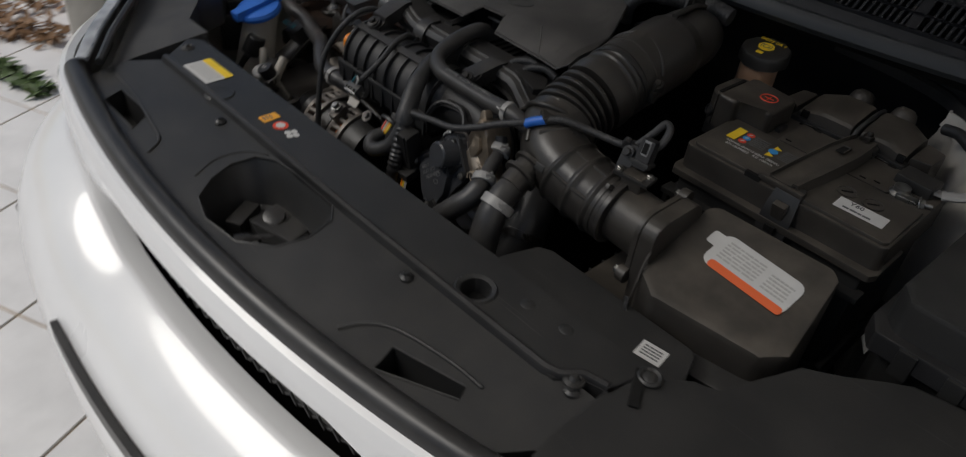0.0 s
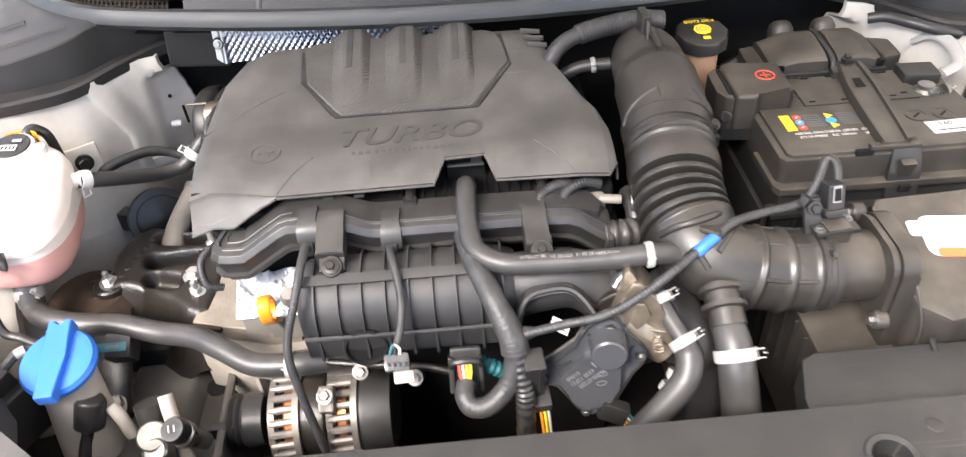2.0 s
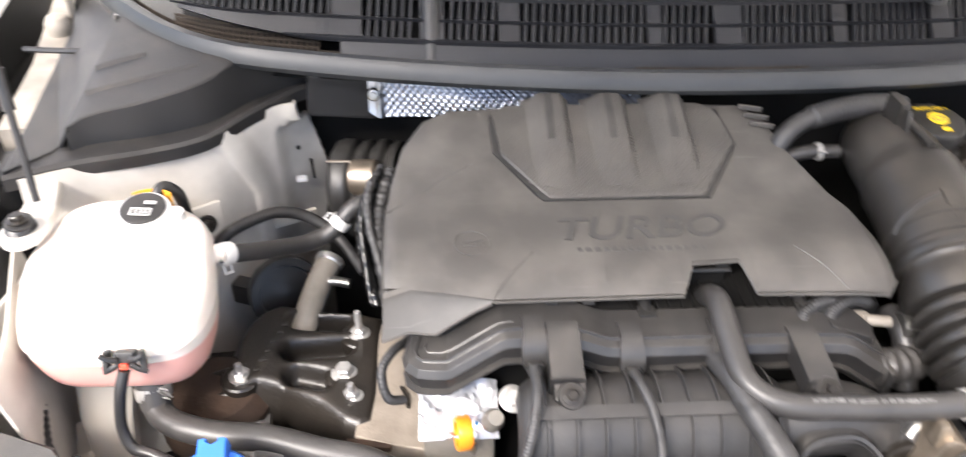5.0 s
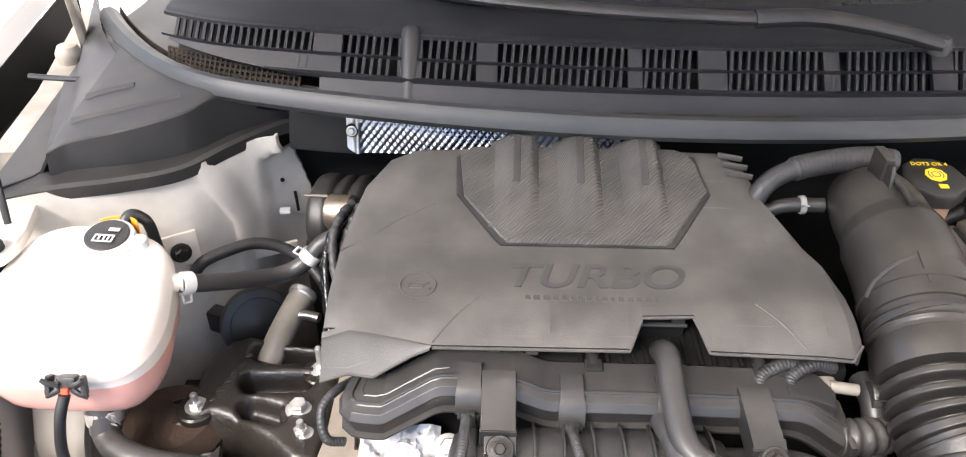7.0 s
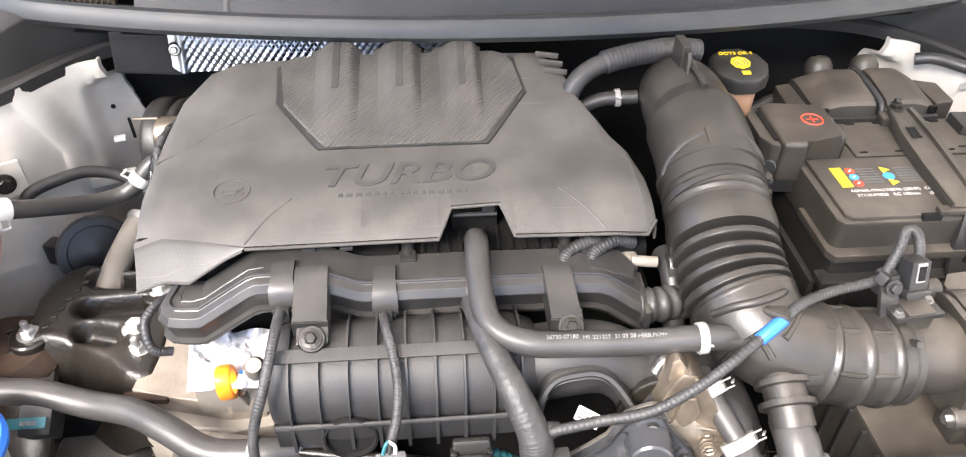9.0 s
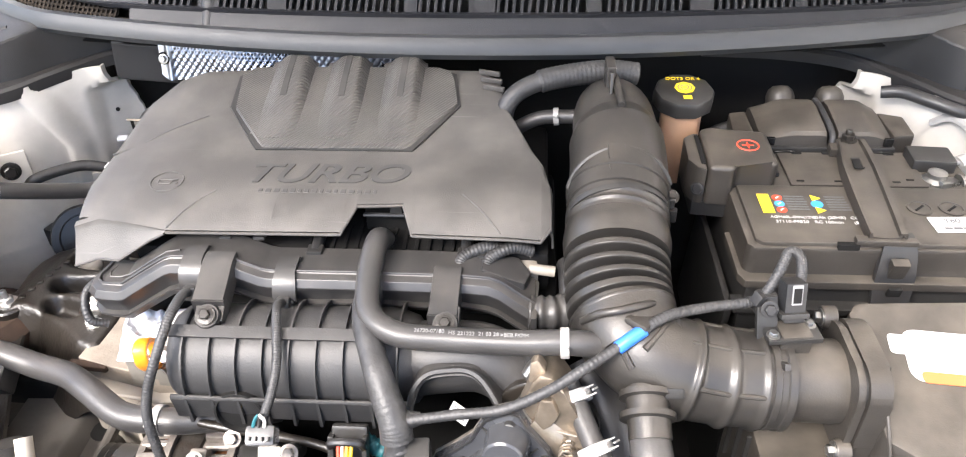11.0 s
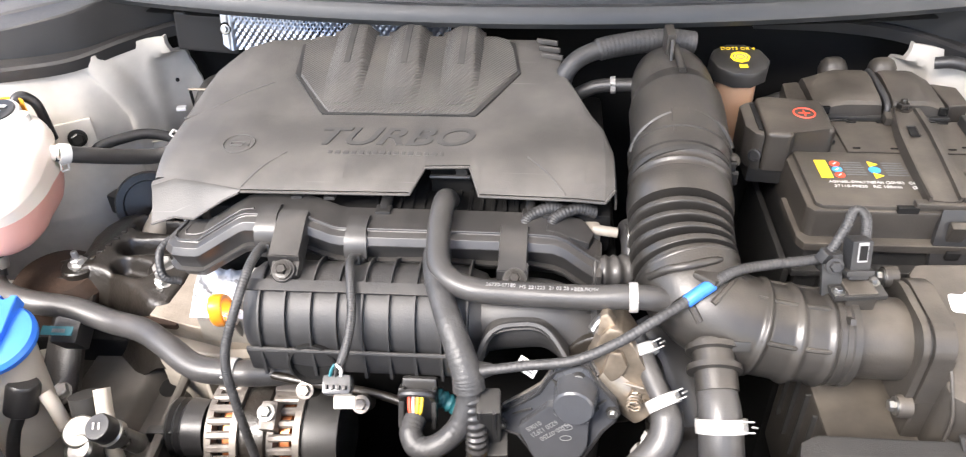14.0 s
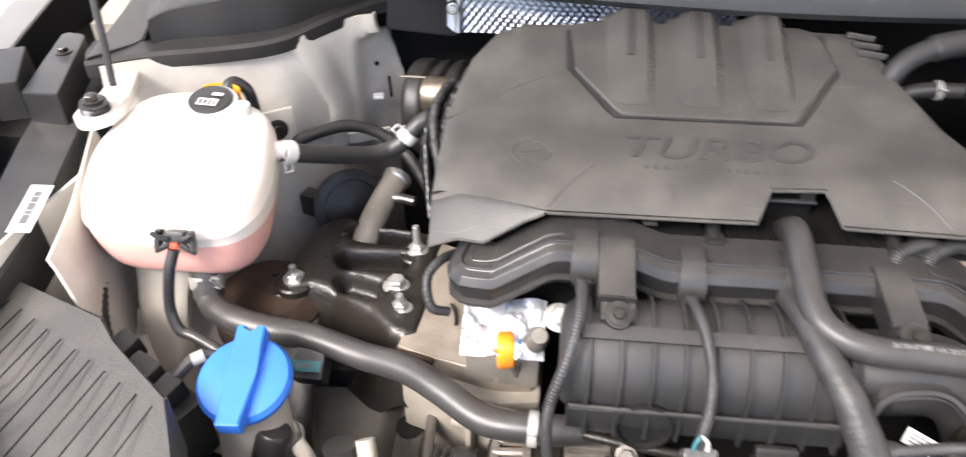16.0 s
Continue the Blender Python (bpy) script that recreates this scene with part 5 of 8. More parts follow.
plugm = part("side_plug", box((-0.043, 0.142, 0.905), (0.022, 0.026, 0.062), (12, 0, 4), 0.003), BLACK, throttle, "black wiring plug")
for q in (-1, 1):
    part("plug_rib", box((-0.043 + 0.006 * q, 0.1285, 0.910), (0.003, 0.003, 0.048), (12, 0, 4), 0.0008), SATIN, plugm)
part("plug_collar", box((-0.040, 0.137, 0.872), (0.028, 0.028, 0.014), (12, 0, 4), 0.002), BLACK, plugm)
for i, mm in enumerate((ORANGE, YELLOW, PALE)):
    part("wire", tube([(-0.038 + 0.004 * i, 0.128, 0.868), (-0.036 + 0.004 * i, 0.122, 0.85), (-0.034 + 0.004 * i, 0.118, 0.82)], 0.0015, 8, 6), mm, plugm)
tag = part("tag", sticker(0.022, 0.013, pose(-0.010, 0.180, 0.932, 40, 0, -38)), PAPER, throttle, "white paper tag")
part("print", bars(pose(-0.010, 0.1797, 0.9324, 40, 0, -38), 3, 0.017, 0.009, seed=13), INK, tag)

# ---- air intake: hose, filter box ----
duct = thing("intake_hose", (0.14, 0.35, 0.93), "black rubber air intake hose with bellows and a side branch", "air hose")
spine = [(0.1365, 0.540, 1.044), (0.1375, 0.520, 1.057), (0.1390, 0.490, 1.062), (0.1395, 0.445, 1.058), (0.1390, 0.400, 1.050), (0.1350, 0.350, 1.037), (0.1320, 0.305, 1.022), (0.1310, 0.262, 1.007), (0.1360, 0.232, 0.996), (0.1450, 0.212, 0.988)]


def fold(u):
    """Radius of the hose: domed neck, sleeve, clamp seat with thin rings, collar, five deep bellows, plain foot."""
    if u < 0.30:
        return 0.024 + 0.0210 * math.sin(u / 0.30 * math.pi / 2) ** 0.8
    if u < 0.345:
        return 0.0450 + 0.0046 * (u - 0.30) / 0.045
    if u < 0.507:
        return 0.0496
    if u < 0.520:
        return 0.0518
    if u < 0.556:
        return 0.0500
    if u < 0.616:
        return 0.0480 + 0.0022 * math.exp(-((u - 0.577) / 0.0045) ** 2) + 0.0022 * math.exp(-((u - 0.598) / 0.0045) ** 2)
    if u < 0.684:
        return 0.0494 + 0.0016 * math.sin((u - 0.616) / 0.068 * math.pi)
    if u < 0.858:
        crest = 0.0490 - 0.0006 * (u - 0.684) / 0.174
        return crest - 0.0120 * sum(math.exp(-((u - v) / 0.0078) ** 4) for v in (0.693, 0.7275, 0.7610, 0.7965, 0.8370))
    return 0.0480 - 0.0034 * (u - 0.858) / 0.142


part("bellows", tube(spine, fold, 600, 40), DUCT, duct, angle=60)
part("elbow", tube([(0.1335, 0.250, 1.000), (0.1385, 0.230, 0.992), (0.152, 0.214, 0.983), (0.172, 0.206, 0.976), (0.20, 0.203, 0.969), (0.24, 0.203, 0.963), (0.268, 0.204, 0.960)], lambda u: 0.0452 - 0.004 * u + 0.0034 * math.exp(-((u - 0.60) / 0.016) ** 2) + 0.0034 * math.exp(-((u - 0.74) / 0.016) ** 2) + 0.0030 * math.exp(-((u - 0.86) / 0.018) ** 2), 200, 36), DUCT, duct, angle=60)
for q in (0.45, 1.35, 2.2):
    part("long_rib", tube([(0.186, 0.2035 - 0.0425 * math.cos(q), 0.972 + 0.0425 * math.sin(q)), (0.215, 0.203 - 0.0425 * math.cos(q), 0.966 + 0.0425 * math.sin(q)), (0.250, 0.203 - 0.0415 * math.cos(q), 0.962 + 0.0415 * math.sin(q))], 0.0024, 8, 8), DUCT, duct)
part("cuff", lathe([(0.040, -0.008), (0.0430, -0.006), (0.0430, -0.001), (0.0410, 0.0005), (0.0410, 0.0045), (0.0430, 0.006), (0.0430, 0.012), (0.038, 0.014)], (0.258, 0.204, 0.961), (1, 0.01, -0.08), 40), DUCT, duct)
part("cuff_tab", box((0.262, 0.184, 1.000), (0.005, 0.016, 0.006), (-35, 0, 0), 0.001), DUCT, duct)
clampb = part("clamp", lathe([(0.0475, -0.0030), (0.0502, -0.0030), (0.0505, 0.0), (0.0502, 0.0030), (0.0475, 0.0030)], (0.1343, 0.342, 1.0345), (0.05, -0.955, -0.29), 40), BLACK, duct)
part("lug", box((0.1840, 0.3600, 1.0440), (0.014, 0.018, 0.014), (0, 0, -10), 0.002), BLACK, clampb)
part("screw", bolt((0.1868, 0.3590, 1.0490), (0.15, -0.5, 0.85), 0.0052), MOUNT, clampb)
part("lug_foot", box((0.1865, 0.3500, 1.0340), (0.012, 0.008, 0.014), (0, 0, -10), 0.002), BLACK, clampb)
part("top_lug", prism([(0.1275, 0.482), (0.1375, 0.482), (0.1375, 0.512), (0.1275, 0.512)], 1.09, 1.128, 0.002), DUCT, duct)
part("top_lug_rib", box((0.1325, 0.476, 1.102), (0.004, 0.020, 0.044), (-18, 0, 0), 0.0015), DUCT, duct)
part("seam", tube([(0.1365, 0.515, 1.104), (0.138, 0.49, 1.111), (0.1395, 0.46, 1.1105), (0.140, 0.435, 1.108)], 0.0042, 12, 10), DUCT, duct)
for a0, a1 in ((-78, -6), (8, 74)):
    part("arc_rib", tube([(0.1368 + 0.0512 * math.sin(radians(a)), 0.3690 + 0.014 * math.cos(radians(a)) - 0.006, 1.0420 + 0.0512 * math.cos(radians(a))) for a in range(a0, a1 + 1, 8)], 0.0026, 20, 8), DUCT, duct)
part("seam_strip", sheet([[(0.1320 + dx, y, 1.0425 + 0.0505 + dz + 0.30 * (y - 0.3690)) for dx, dz in ((-0.0085, -0.0010), (-0.0080, 0.0006), (0.0080, 0.0006), (0.0085, -0.0010))] for y in (0.347, 0.358, 0.369, 0.3790)], 0.0015), DUCT, duct)
part("foot_band", tube([(0.096, 0.216, 1.014), (0.108, 0.208, 1.030), (0.126, 0.205, 1.038), (0.146, 0.212, 1.038), (0.162, 0.226, 1.028)], 0.0036, 24, 10), DUCT, duct)
part("side_fin", prism([(0.152, 0.240), (0.157, 0.243), (0.187, 0.205), (0.182, 0.202)], 0.99, 1.020, 0.001, top=lambda x, y: 1.034 - 0.55 * max(0.0, x - 0.152)), DUCT, duct)
part("strap_rib", tube([(0.146, 0.184, 1.014), (0.158, 0.196, 1.020), (0.168, 0.210, 1.022), (0.178, 0.226, 1.016)], 0.0034, 14, 8), DUCT, duct)
part("strap_rib", tube([(0.118, 0.196, 1.012), (0.128, 0.186, 1.010), (0.136, 0.176, 1.000)], 0.0032, 12, 8), DUCT, duct)
part("pad", box((0.146, 0.205, 1.029), (0.022, 0.030, 0.008), (-8, 0, -38), 0.003), DUCT, duct)
branch = part("branch", tube([(0.150, 0.205, 0.978), (0.150, 0.180, 0.975), (0.151, 0.160, 0.966), (0.152, 0.140, 0.954)], lambda u: 0.0235 if u < 0.35 else 0.0180, 30, 24), DUCT, duct)
for by_, bz_ in ((0.172, 0.972), (0.156, 0.964)):
    part("ring", lathe([(0.018, -0.0035), (0.0235, -0.0025), (0.0235, 0.0025), (0.018, 0.0035)], (0.1505, by_, bz_), (0, -0.9, -0.45), 28), DUCT, branch)
part("branch_clip", box((0.171, 0.166, 0.984), (0.016, 0.008, 0.010), (-20, 0, 0), 0.002), BLACK, branch)
sensor = part("sensor", box((0.274, 0.213, 1.000), (0.027, 0.022, 0.030), (0, 0, 6), 0.003), DUSTY, duct, "black air sensor with plug")
part("plate", box((0.272, 0.214, 1.0105), (0.046, 0.026, 0.005), (0, 0, 6), 0.001), BLACK, sensor)
for sx_, sy_ in ((0.255, 0.206), (0.288, 0.220)):
    part("screw", bolt((sx_, sy_, 1.013), r=0.0038), STEEL, sensor)
part("plug", box((0.2715, 0.228, 1.034), (0.018, 0.018, 0.036), (-18, 0, 6), 0.002), GREY_TRIM, sensor)
part("collar", box((0.2715, 0.224, 1.024), (0.024, 0.022, 0.005), (-18, 0, 6), 0.001), BLACK, sensor)
part("tab", box((0.2725, 0.2225, 1.044), (0.0090, 0.003, 0.018), (-18, 0, 6), 0.001), MATT_GREY, sensor)
part("tab_gap", box((0.2725, 0.2206, 1.0445), (0.0065, 0.001, 0.013), (-18, 0, 6), 0.0), SHADE_BLACK, sensor)
part("bracket", box((0.252, 0.220, 1.016), (0.018, 0.005, 0.044), (-25, 0, 8), 0.001), BLACK, sensor)
part("bracket_bolt", bolt((0.252, 0.220, 1.030), (0, -0.9, 0.4), 0.005), GREY_TRIM, sensor)
part("clip", box((0.243, 0.226, 1.036), (0.008, 0.010, 0.011), (10, 20, 30), 0.002), GREY_TRIM, sensor)

airbox = thing("air_filter_box", (0.42, 0.21, 0.80), "black plastic air filter box with a printed label", "air filter")
part("neck", tube([(0.262, 0.208, 0.961), (0.30, 0.209, 0.958), (0.33, 0.21, 0.956)], 0.0372, 18, 36), DUSTY, airbox)


def upright(outline, x0, x1, bev):
    """A plate that stands across the x direction, drawn by (y, z) places."""
    bm = prism(outline, x0, x1, bev)
    for v in bm.verts:
        v.co = (v.co.z, v.co.x, v.co.y)
    bmesh.ops.recalc_face_normals(bm, faces=bm.faces)
    return bm


def round_square(cy, cz, half, r, n=6):
    out = []
    for sy_, sz_, a0 in ((1, 1, 0), (-1, 1, 90), (-1, -1, 180), (1, -1, 270)):
        out += [(cy + sy_ * (half - r) + r * math.cos(radians(a0 + 90 * i / n)), cz + sz_ * (half - r) + r * math.sin(radians(a0 + 90 * i / n))) for i in range(n + 1)]
    return out


flange = part("neck_flange", upright(round_square(0.209, 0.955, 0.0465, 0.026), 0.319, 0.3255, 0.002), DUSTY, airbox, "thick rounded-square flange")
part("flange_step", upright(round_square(0.209, 0.955, 0.0440, 0.024), 0.3255, 0.3275, 0.0), BLACK, flange)
part("flange_body", upright(round_square(0.209, 0.954, 0.0480, 0.024), 0.3275, 0.3465, 0.003), DUSTY, flange)
for y_, z_ in ((0.1625, 0.921), (0.256, 0.99)):
    part("boss", lathe([(0.0105, 0), (0.0105, 0.010), (0.0095, 0.012), (0.0, 0.012)], (0.3255, y_, z_), (-1, 0, 0), 20), DUSTY, flange)
    part("bolt", bolt((0.3140, y_, z_), (-1, 0, 0), 0.0055), STEEL, flange)
part("flange_rib", tube([(0.345, 0.168, 0.975), (0.347, 0.152, 0.955), (0.350, 0.140, 0.93), (0.3485, 0.136, 0.90)], 0.0016, 12, 8), DUSTY, airbox)
part("flange_foot", box((0.337, 0.176, 0.905), (0.018, 0.030, 0.05), (0, 0, 0), 0.004), DUSTY, airbox)
lidz = lambda x, y: 0.985 - 0.28 * (0.27 - y) - 0.06 * (x - 0.35)              # noqa: E731
part("lid", prism([(0.345, 0.150), (0.375, 0.132), (0.50, 0.150), (0.522, 0.172), (0.508, 0.285), (0.495, 0.295), (0.352, 0.282), (0.343, 0.27)], 0.84, 0.98, 0.009, top=lidz, seg=2), DUSTY, airbox)
part("front_face", prism([(0.352, 0.118), (0.375, 0.108), (0.495, 0.122), (0.512, 0.145), (0.505, 0.28), (0.36, 0.27)], 0.76, 0.905, 0.005, top=lambda x, y: 0.895 + 0.25 * (y - 0.11)), BLACK, airbox)
part("base", box((0.42, 0.20, 0.745), (0.17, 0.17, 0.12), bev=0.01), BLACK, airbox)
part("lower_case", box((0.312, 0.215, 0.800), (0.096, 0.150, 0.160), (0, 0, 0), 0.006), DUSTY, airbox, "dusty lower half of the filter case")
for q in range(5):
    part("case_rib", box((0.2625, 0.16 + 0.026 * q, 0.830), (0.006, 0.003, 0.09), bev=0.001), BLACK, airbox)
part("clip", box((0.36, 0.12, 0.90), (0.014, 0.012, 0.03), (15, 0, 0), 0.003), BLACK, airbox)
part("edge_rib", tube([(0.353, 0.125, 0.93), (0.36, 0.115, 0.905), (0.362, 0.11, 0.85)], 0.003, 8, 6), BLACK, airbox)
lm = Matrix.Translation((0.436, 0.228, lidz(0.436, 0.228) + 0.0008)) @ pose(0, 0, 0, math.degrees(math.atan(0.28)), math.degrees(math.atan(0.06)), -2)
lab = part("label", sticker(0.105, 0.052, lm, 0.0008, 0.012), PAPER, airbox, "white label with an orange foot")
part("side_tab", sticker(0.018, 0.020, lm @ pose(-0.056, 0.010, -0.0002), 0.0006, 0.004), PAPER, lab)
part("foot", sticker(0.094, 0.011, lm @ pose(0.004, -0.0215, 0.0006), 0.0006, 0.004), material("orange_band", (0.85, 0.16, 0.05), 0.5), lab)
part("print", bars(lm @ pose(-0.018, 0.004, 0.0006), 6, 0.05, 0.030, seed=15), PALE, lab)
part("print", bars(lm @ pose(0.03, 0.002, 0.0006), 5, 0.03, 0.026, seed=16), PALE, lab)

# ---- battery and terminals ----
battery = thing("battery", (0.39, 0.43, 0.80), "black car battery with warning stickers", "battery")
BX, BY, BZ = 0.388, 0.432, 1.015
part("case", box((BX + 0.004, BY - 0.008, 0.900), (0.250, 0.190, 0.15), bev=0.006), BLACK, battery)
part("lid", prism([(0.262, 0.338), (0.268, 0.331), (0.520, 0.331), (0.526, 0.338), (0.526, 0.512), (0.520, 0.518), (0.268, 0.518), (0.262, 0.512)], 0.965, 1.0105, 0.004), DUSTY, battery)
part("label_panel", prism([(0.2700, 0.3400), (0.2760, 0.3345), (0.5180, 0.3345), (0.5225, 0.3400), (0.5225, 0.4360), (0.2700, 0.4375)], 1.004, BZ - 0.0002, 0.0035), DUSTY, battery, "dusty raised panel carrying the labels")
part("rear_deck", prism([(0.330, 0.4400), (0.474, 0.4400), (0.478, 0.446), (0.470, 0.5080), (0.330, 0.5080)], 1.006, 1.0135, 0.0018), DUSTY, battery)
for q in range(4):
    part("slot", box((0.352 + 0.034 * q, 0.5065, 1.0128), (0.011, 0.005, 0.004), bev=0.0008), SHADE_BLACK, battery)
for x, y in ((0.341, 0.447), (0.381, 0.447), (0.442, 0.447), (0.458, 0.452)):
    part("notch", box((x, y, 1.0140), (0.008, 0.0022, 0.0010), (0, 0, 0), 0.0003), SHADE_BLACK, battery)
part("front_notch", box((0.357, 0.3345, 1.0100), (0.021, 0.006, 0.010), bev=0.001), SHADE_BLACK, battery)
part("ledge", prism([(0.2565, 0.330), (0.262, 0.3185), (0.524, 0.3185), (0.530, 0.330), (0.530, 0.40), (0.2565, 0.40)], 0.970, 0.9785, 0.0025), DUSTY, battery, "dusty ledge round the case")
for i in range(12):
    part("case_rib", box((0.28 + 0.02 * i, 0.3355, 0.945), (0.004, 0.006, 0.04), bev=0.001), BLACK, battery)
for x in (0.446, 0.478):
    part("plug", lathe([(0.0125, 0), (0.0125, 0.0012), (0.0108, 0.0014), (0.0104, 0.0004), (0.0, 0.0004)], (x, 0.396, BZ), sides=22), DUSTY, battery)
    part("plug_slot", box((x, 0.396, BZ + 0.0006), (0.014, 0.0024, 0.0006), (0, 0, 40), 0.0), SHADE_BLACK, battery)
fl = lambda x, y, r=0.0: pose(x, y, BZ + 0.0006, 0, 0, r)                        # noqa: E731
part("yellow_label", sticker(0.012, 0.034, fl(0.293, 0.400)), YELLOW, battery)
for i, (mm, dy) in enumerate(((RED, 0.011), (SKYBLUE, 0.0), (RED, -0.011))):
    sg = part("warning_disc", lathe([(0.0052, 0), (0.0052, 0.0008)], (0.307, 0.400 + dy, BZ), sides=16), mm, battery)
    part("symbol", box((0.307, 0.400 + dy, BZ + 0.0009), (0.005, 0.0016, 0.0003), (0, 0, 45), 0), PAPER, sg)
for mm, dy in ((YELLOW, 0.011), (SKYBLUE, 0.0), (YELLOW, -0.011)):
    part("warning_sign", lathe([(0.0062, 0), (0.0062, 0.0008)], (0.345, 0.400 + dy, BZ), sides=3 if mm is YELLOW else 16), mm, battery)
part("fine_print", bars(fl(0.325, 0.402), 6, 0.022, 0.028, seed=21), INK, battery)
part("fine_print", bars(fl(0.366, 0.402), 6, 0.022, 0.028, seed=22), INK, battery)
lettering("60Ah (20HR)", 0.0062, PALE, battery, fl(0.350, 0.376), 0.0003)
lettering("RC 100min", 0.0062, PALE, battery, fl(0.348, 0.368), 0.0003)
lettering("CCA 640", 0.0062, PALE, battery, fl(0.383, 0.376), 0.0003)
lettering("(SAE/EN)", 0.0062, PALE, battery, fl(0.384, 0.368), 0.0003)
lettering("AGM60L-DIN(12V)", 0.0056, PALE, battery, fl(0.3145, 0.376), 0.0003)
lettering("37110-F9820", 0.0062, PALE, battery, fl(0.312, 0.368), 0.0003)
bl = part("barcode", sticker(0.058, 0.025, fl(0.476, 0.368, 2)), PAPER, battery, "white barcode label")
lettering("Y60", 0.0105, INK, bl, pose(0.4685, 0.3735, BZ + 0.0013, 0, 0, 2), 0.0003, "print")
part("print", bars(pose(0.474, 0.3612, BZ + 0.0012, 0, 0, 2), 1, 0.036, 0.007, seed=24), INK, bl)

strap = thing("battery_strap", (0.40, 0.43, 1.02), "black moulded battery hold-down strap", "battery clamp")
part("strap", sheet([[(0.4115 - 0.019 * t + dx * w, 0.512 - 0.176 * t, 1.0250 + h - 0.004 * t) for dx, h in ((-0.0205, -0.008), (-0.0200, 0.0055), (-0.0182, 0.0060), (-0.0172, 0.0012), (-0.004, 0.0), (0.006, 0.0), (0.0115, 0.0008), (0.0125, 0.0050), (0.0195, 0.0050), (0.0205, 0.0008), (0.0235, -0.008))] for t, w in ((0, 0.72), (0.12, 0.85), (0.3, 1.0), (0.55, 1.0), (0.8, 0.95), (1.0, 0.88))], 0.0025), DUSTY, strap, "ribbed channel", angle=25)
part("window", box((0.4035, 0.464, 1.0262), (0.010, 0.020, 0.0012), (0, 0, -7), 0.0005), SHADE_BLACK, strap)
part("window_rib", tube([(0.3985, 0.474, 1.0272), (0.4090, 0.474, 1.0272), (0.4075, 0.455, 1.0268)], 0.0010, straight=True, sides=6), DUSTY, strap)
part("head", prism([(0.386, 0.498), (0.430, 0.498), (0.430, 0.514), (0.420, 0.526), (0.398, 0.526), (0.388, 0.514)], 1.014, 1.0235, 0.003), DUSTY, strap)
part("cross", box((0.392, 0.3365, 1.0165), (0.058, 0.010, 0.007), (0, 0, -1), 0.002), DUSTY, strap)
foot = part("foot", sheet([[(0.4045 + dx * w, y, z) for dx in (-0.0165, -0.0150, -0.0095, 0.0095, 0.0150, 0.0165)] for y, z, w in ((0.346, 1.0205, 0.85), (0.338, 1.0200, 0.88), (0.331, 1.0140, 0.95), (0.3265, 1.0030, 1.05), (0.3215, 0.985, 1.15), (0.318, 0.966, 1.15), (0.312, 0.945, 1.0))], 0.006), SATIN, strap, "glossy hooked foot", angle=25)
part("slot", box((0.4045, 0.3245, 0.990), (0.017, 0.010, 0.028), (14, 0, 0), 0.002), DUSTY, foot)
part("slot_mouth", box((0.4045, 0.3150, 0.971), (0.013, 0.004, 0.010), (10, 0, 0), 0.001), SHADE_BLACK, foot)
part("bolt", bolt((0.4105, 0.520, 1.0235), r=0.0075, stud=0.012), MOUNT, strap)
part("washer", lathe([(0.0115, 0), (0.0115, 0.0016), (0.008, 0.002)], (0.4105, 0.520, 1.0232), sides=22), GRIMY, strap)

posbox = thing("terminal_cover", (0.26, 0.46, 1.0), "black hinged cover over the positive terminal", "terminal cover")
part("cap", prism([(0.2375, 0.429), (0.2640, 0.427), (0.2680, 0.438), (0.3080, 0.436), (0.3120, 0.442), (0.3130, 0.503), (0.3080, 0.509), (0.250, 0.517), (0.2400, 0.512)], 0.994, 1.0405, 0.0055, seg=3), DUSTY, posbox)
part("hinge_block", prism([(0.2190, 0.452), (0.2270, 0.436), (0.2370, 0.431), (0.2390, 0.511), (0.2300, 0.508), (0.2205, 0.499)], 0.992, 1.0365, 0.004), DUSTY, posbox)
part("hinge_slot", box((0.2345, 0.472, 1.0368), (0.0050, 0.060, 0.0020), (0, 0, -1), 0.0008), SHADE_BLACK, posbox)
part("skirt", prism([(0.226, 0.436), (0.266, 0.431), (0.270, 0.443), (0.310, 0.441), (0.310, 0.50), (0.226, 0.50)], 0.975, 0.998, 0.003), BLACK, posbox)
part("latch", lathe([(0.0075, 0), (0.0075, 0.003), (0.0055, 0.0035), (0.0050, 0.001)], (0.2300, 0.4345, 1.010), (-0.5, -0.8, 0.2), 16), SATIN, posbox)
part("side_clip", box((0.318, 0.470, 1.010), (0.008, 0.022, 0.012), (0, 0, 0), 0.002), BLACK, posbox)
part("plus_ring", tube([(0.2865 + 0.0115 * math.cos(i * 0.3142), 0.4755 + 0.0115 * math.sin(i * 0.3142), 1.0407) for i in range(21)], 0.0009, 20, 6, straight=True), RED, posbox)
for r in (0, 90):
    part("plus", box((0.2865, 0.4755, 1.0407), (0.0125, 0.0015, 0.001), (0, 0, r), 0), RED, posbox)

links = thing("fuse_link_cover", (0.39, 0.56, 1.0), "two black covers over the cable joints behind the battery", "fuse cover")
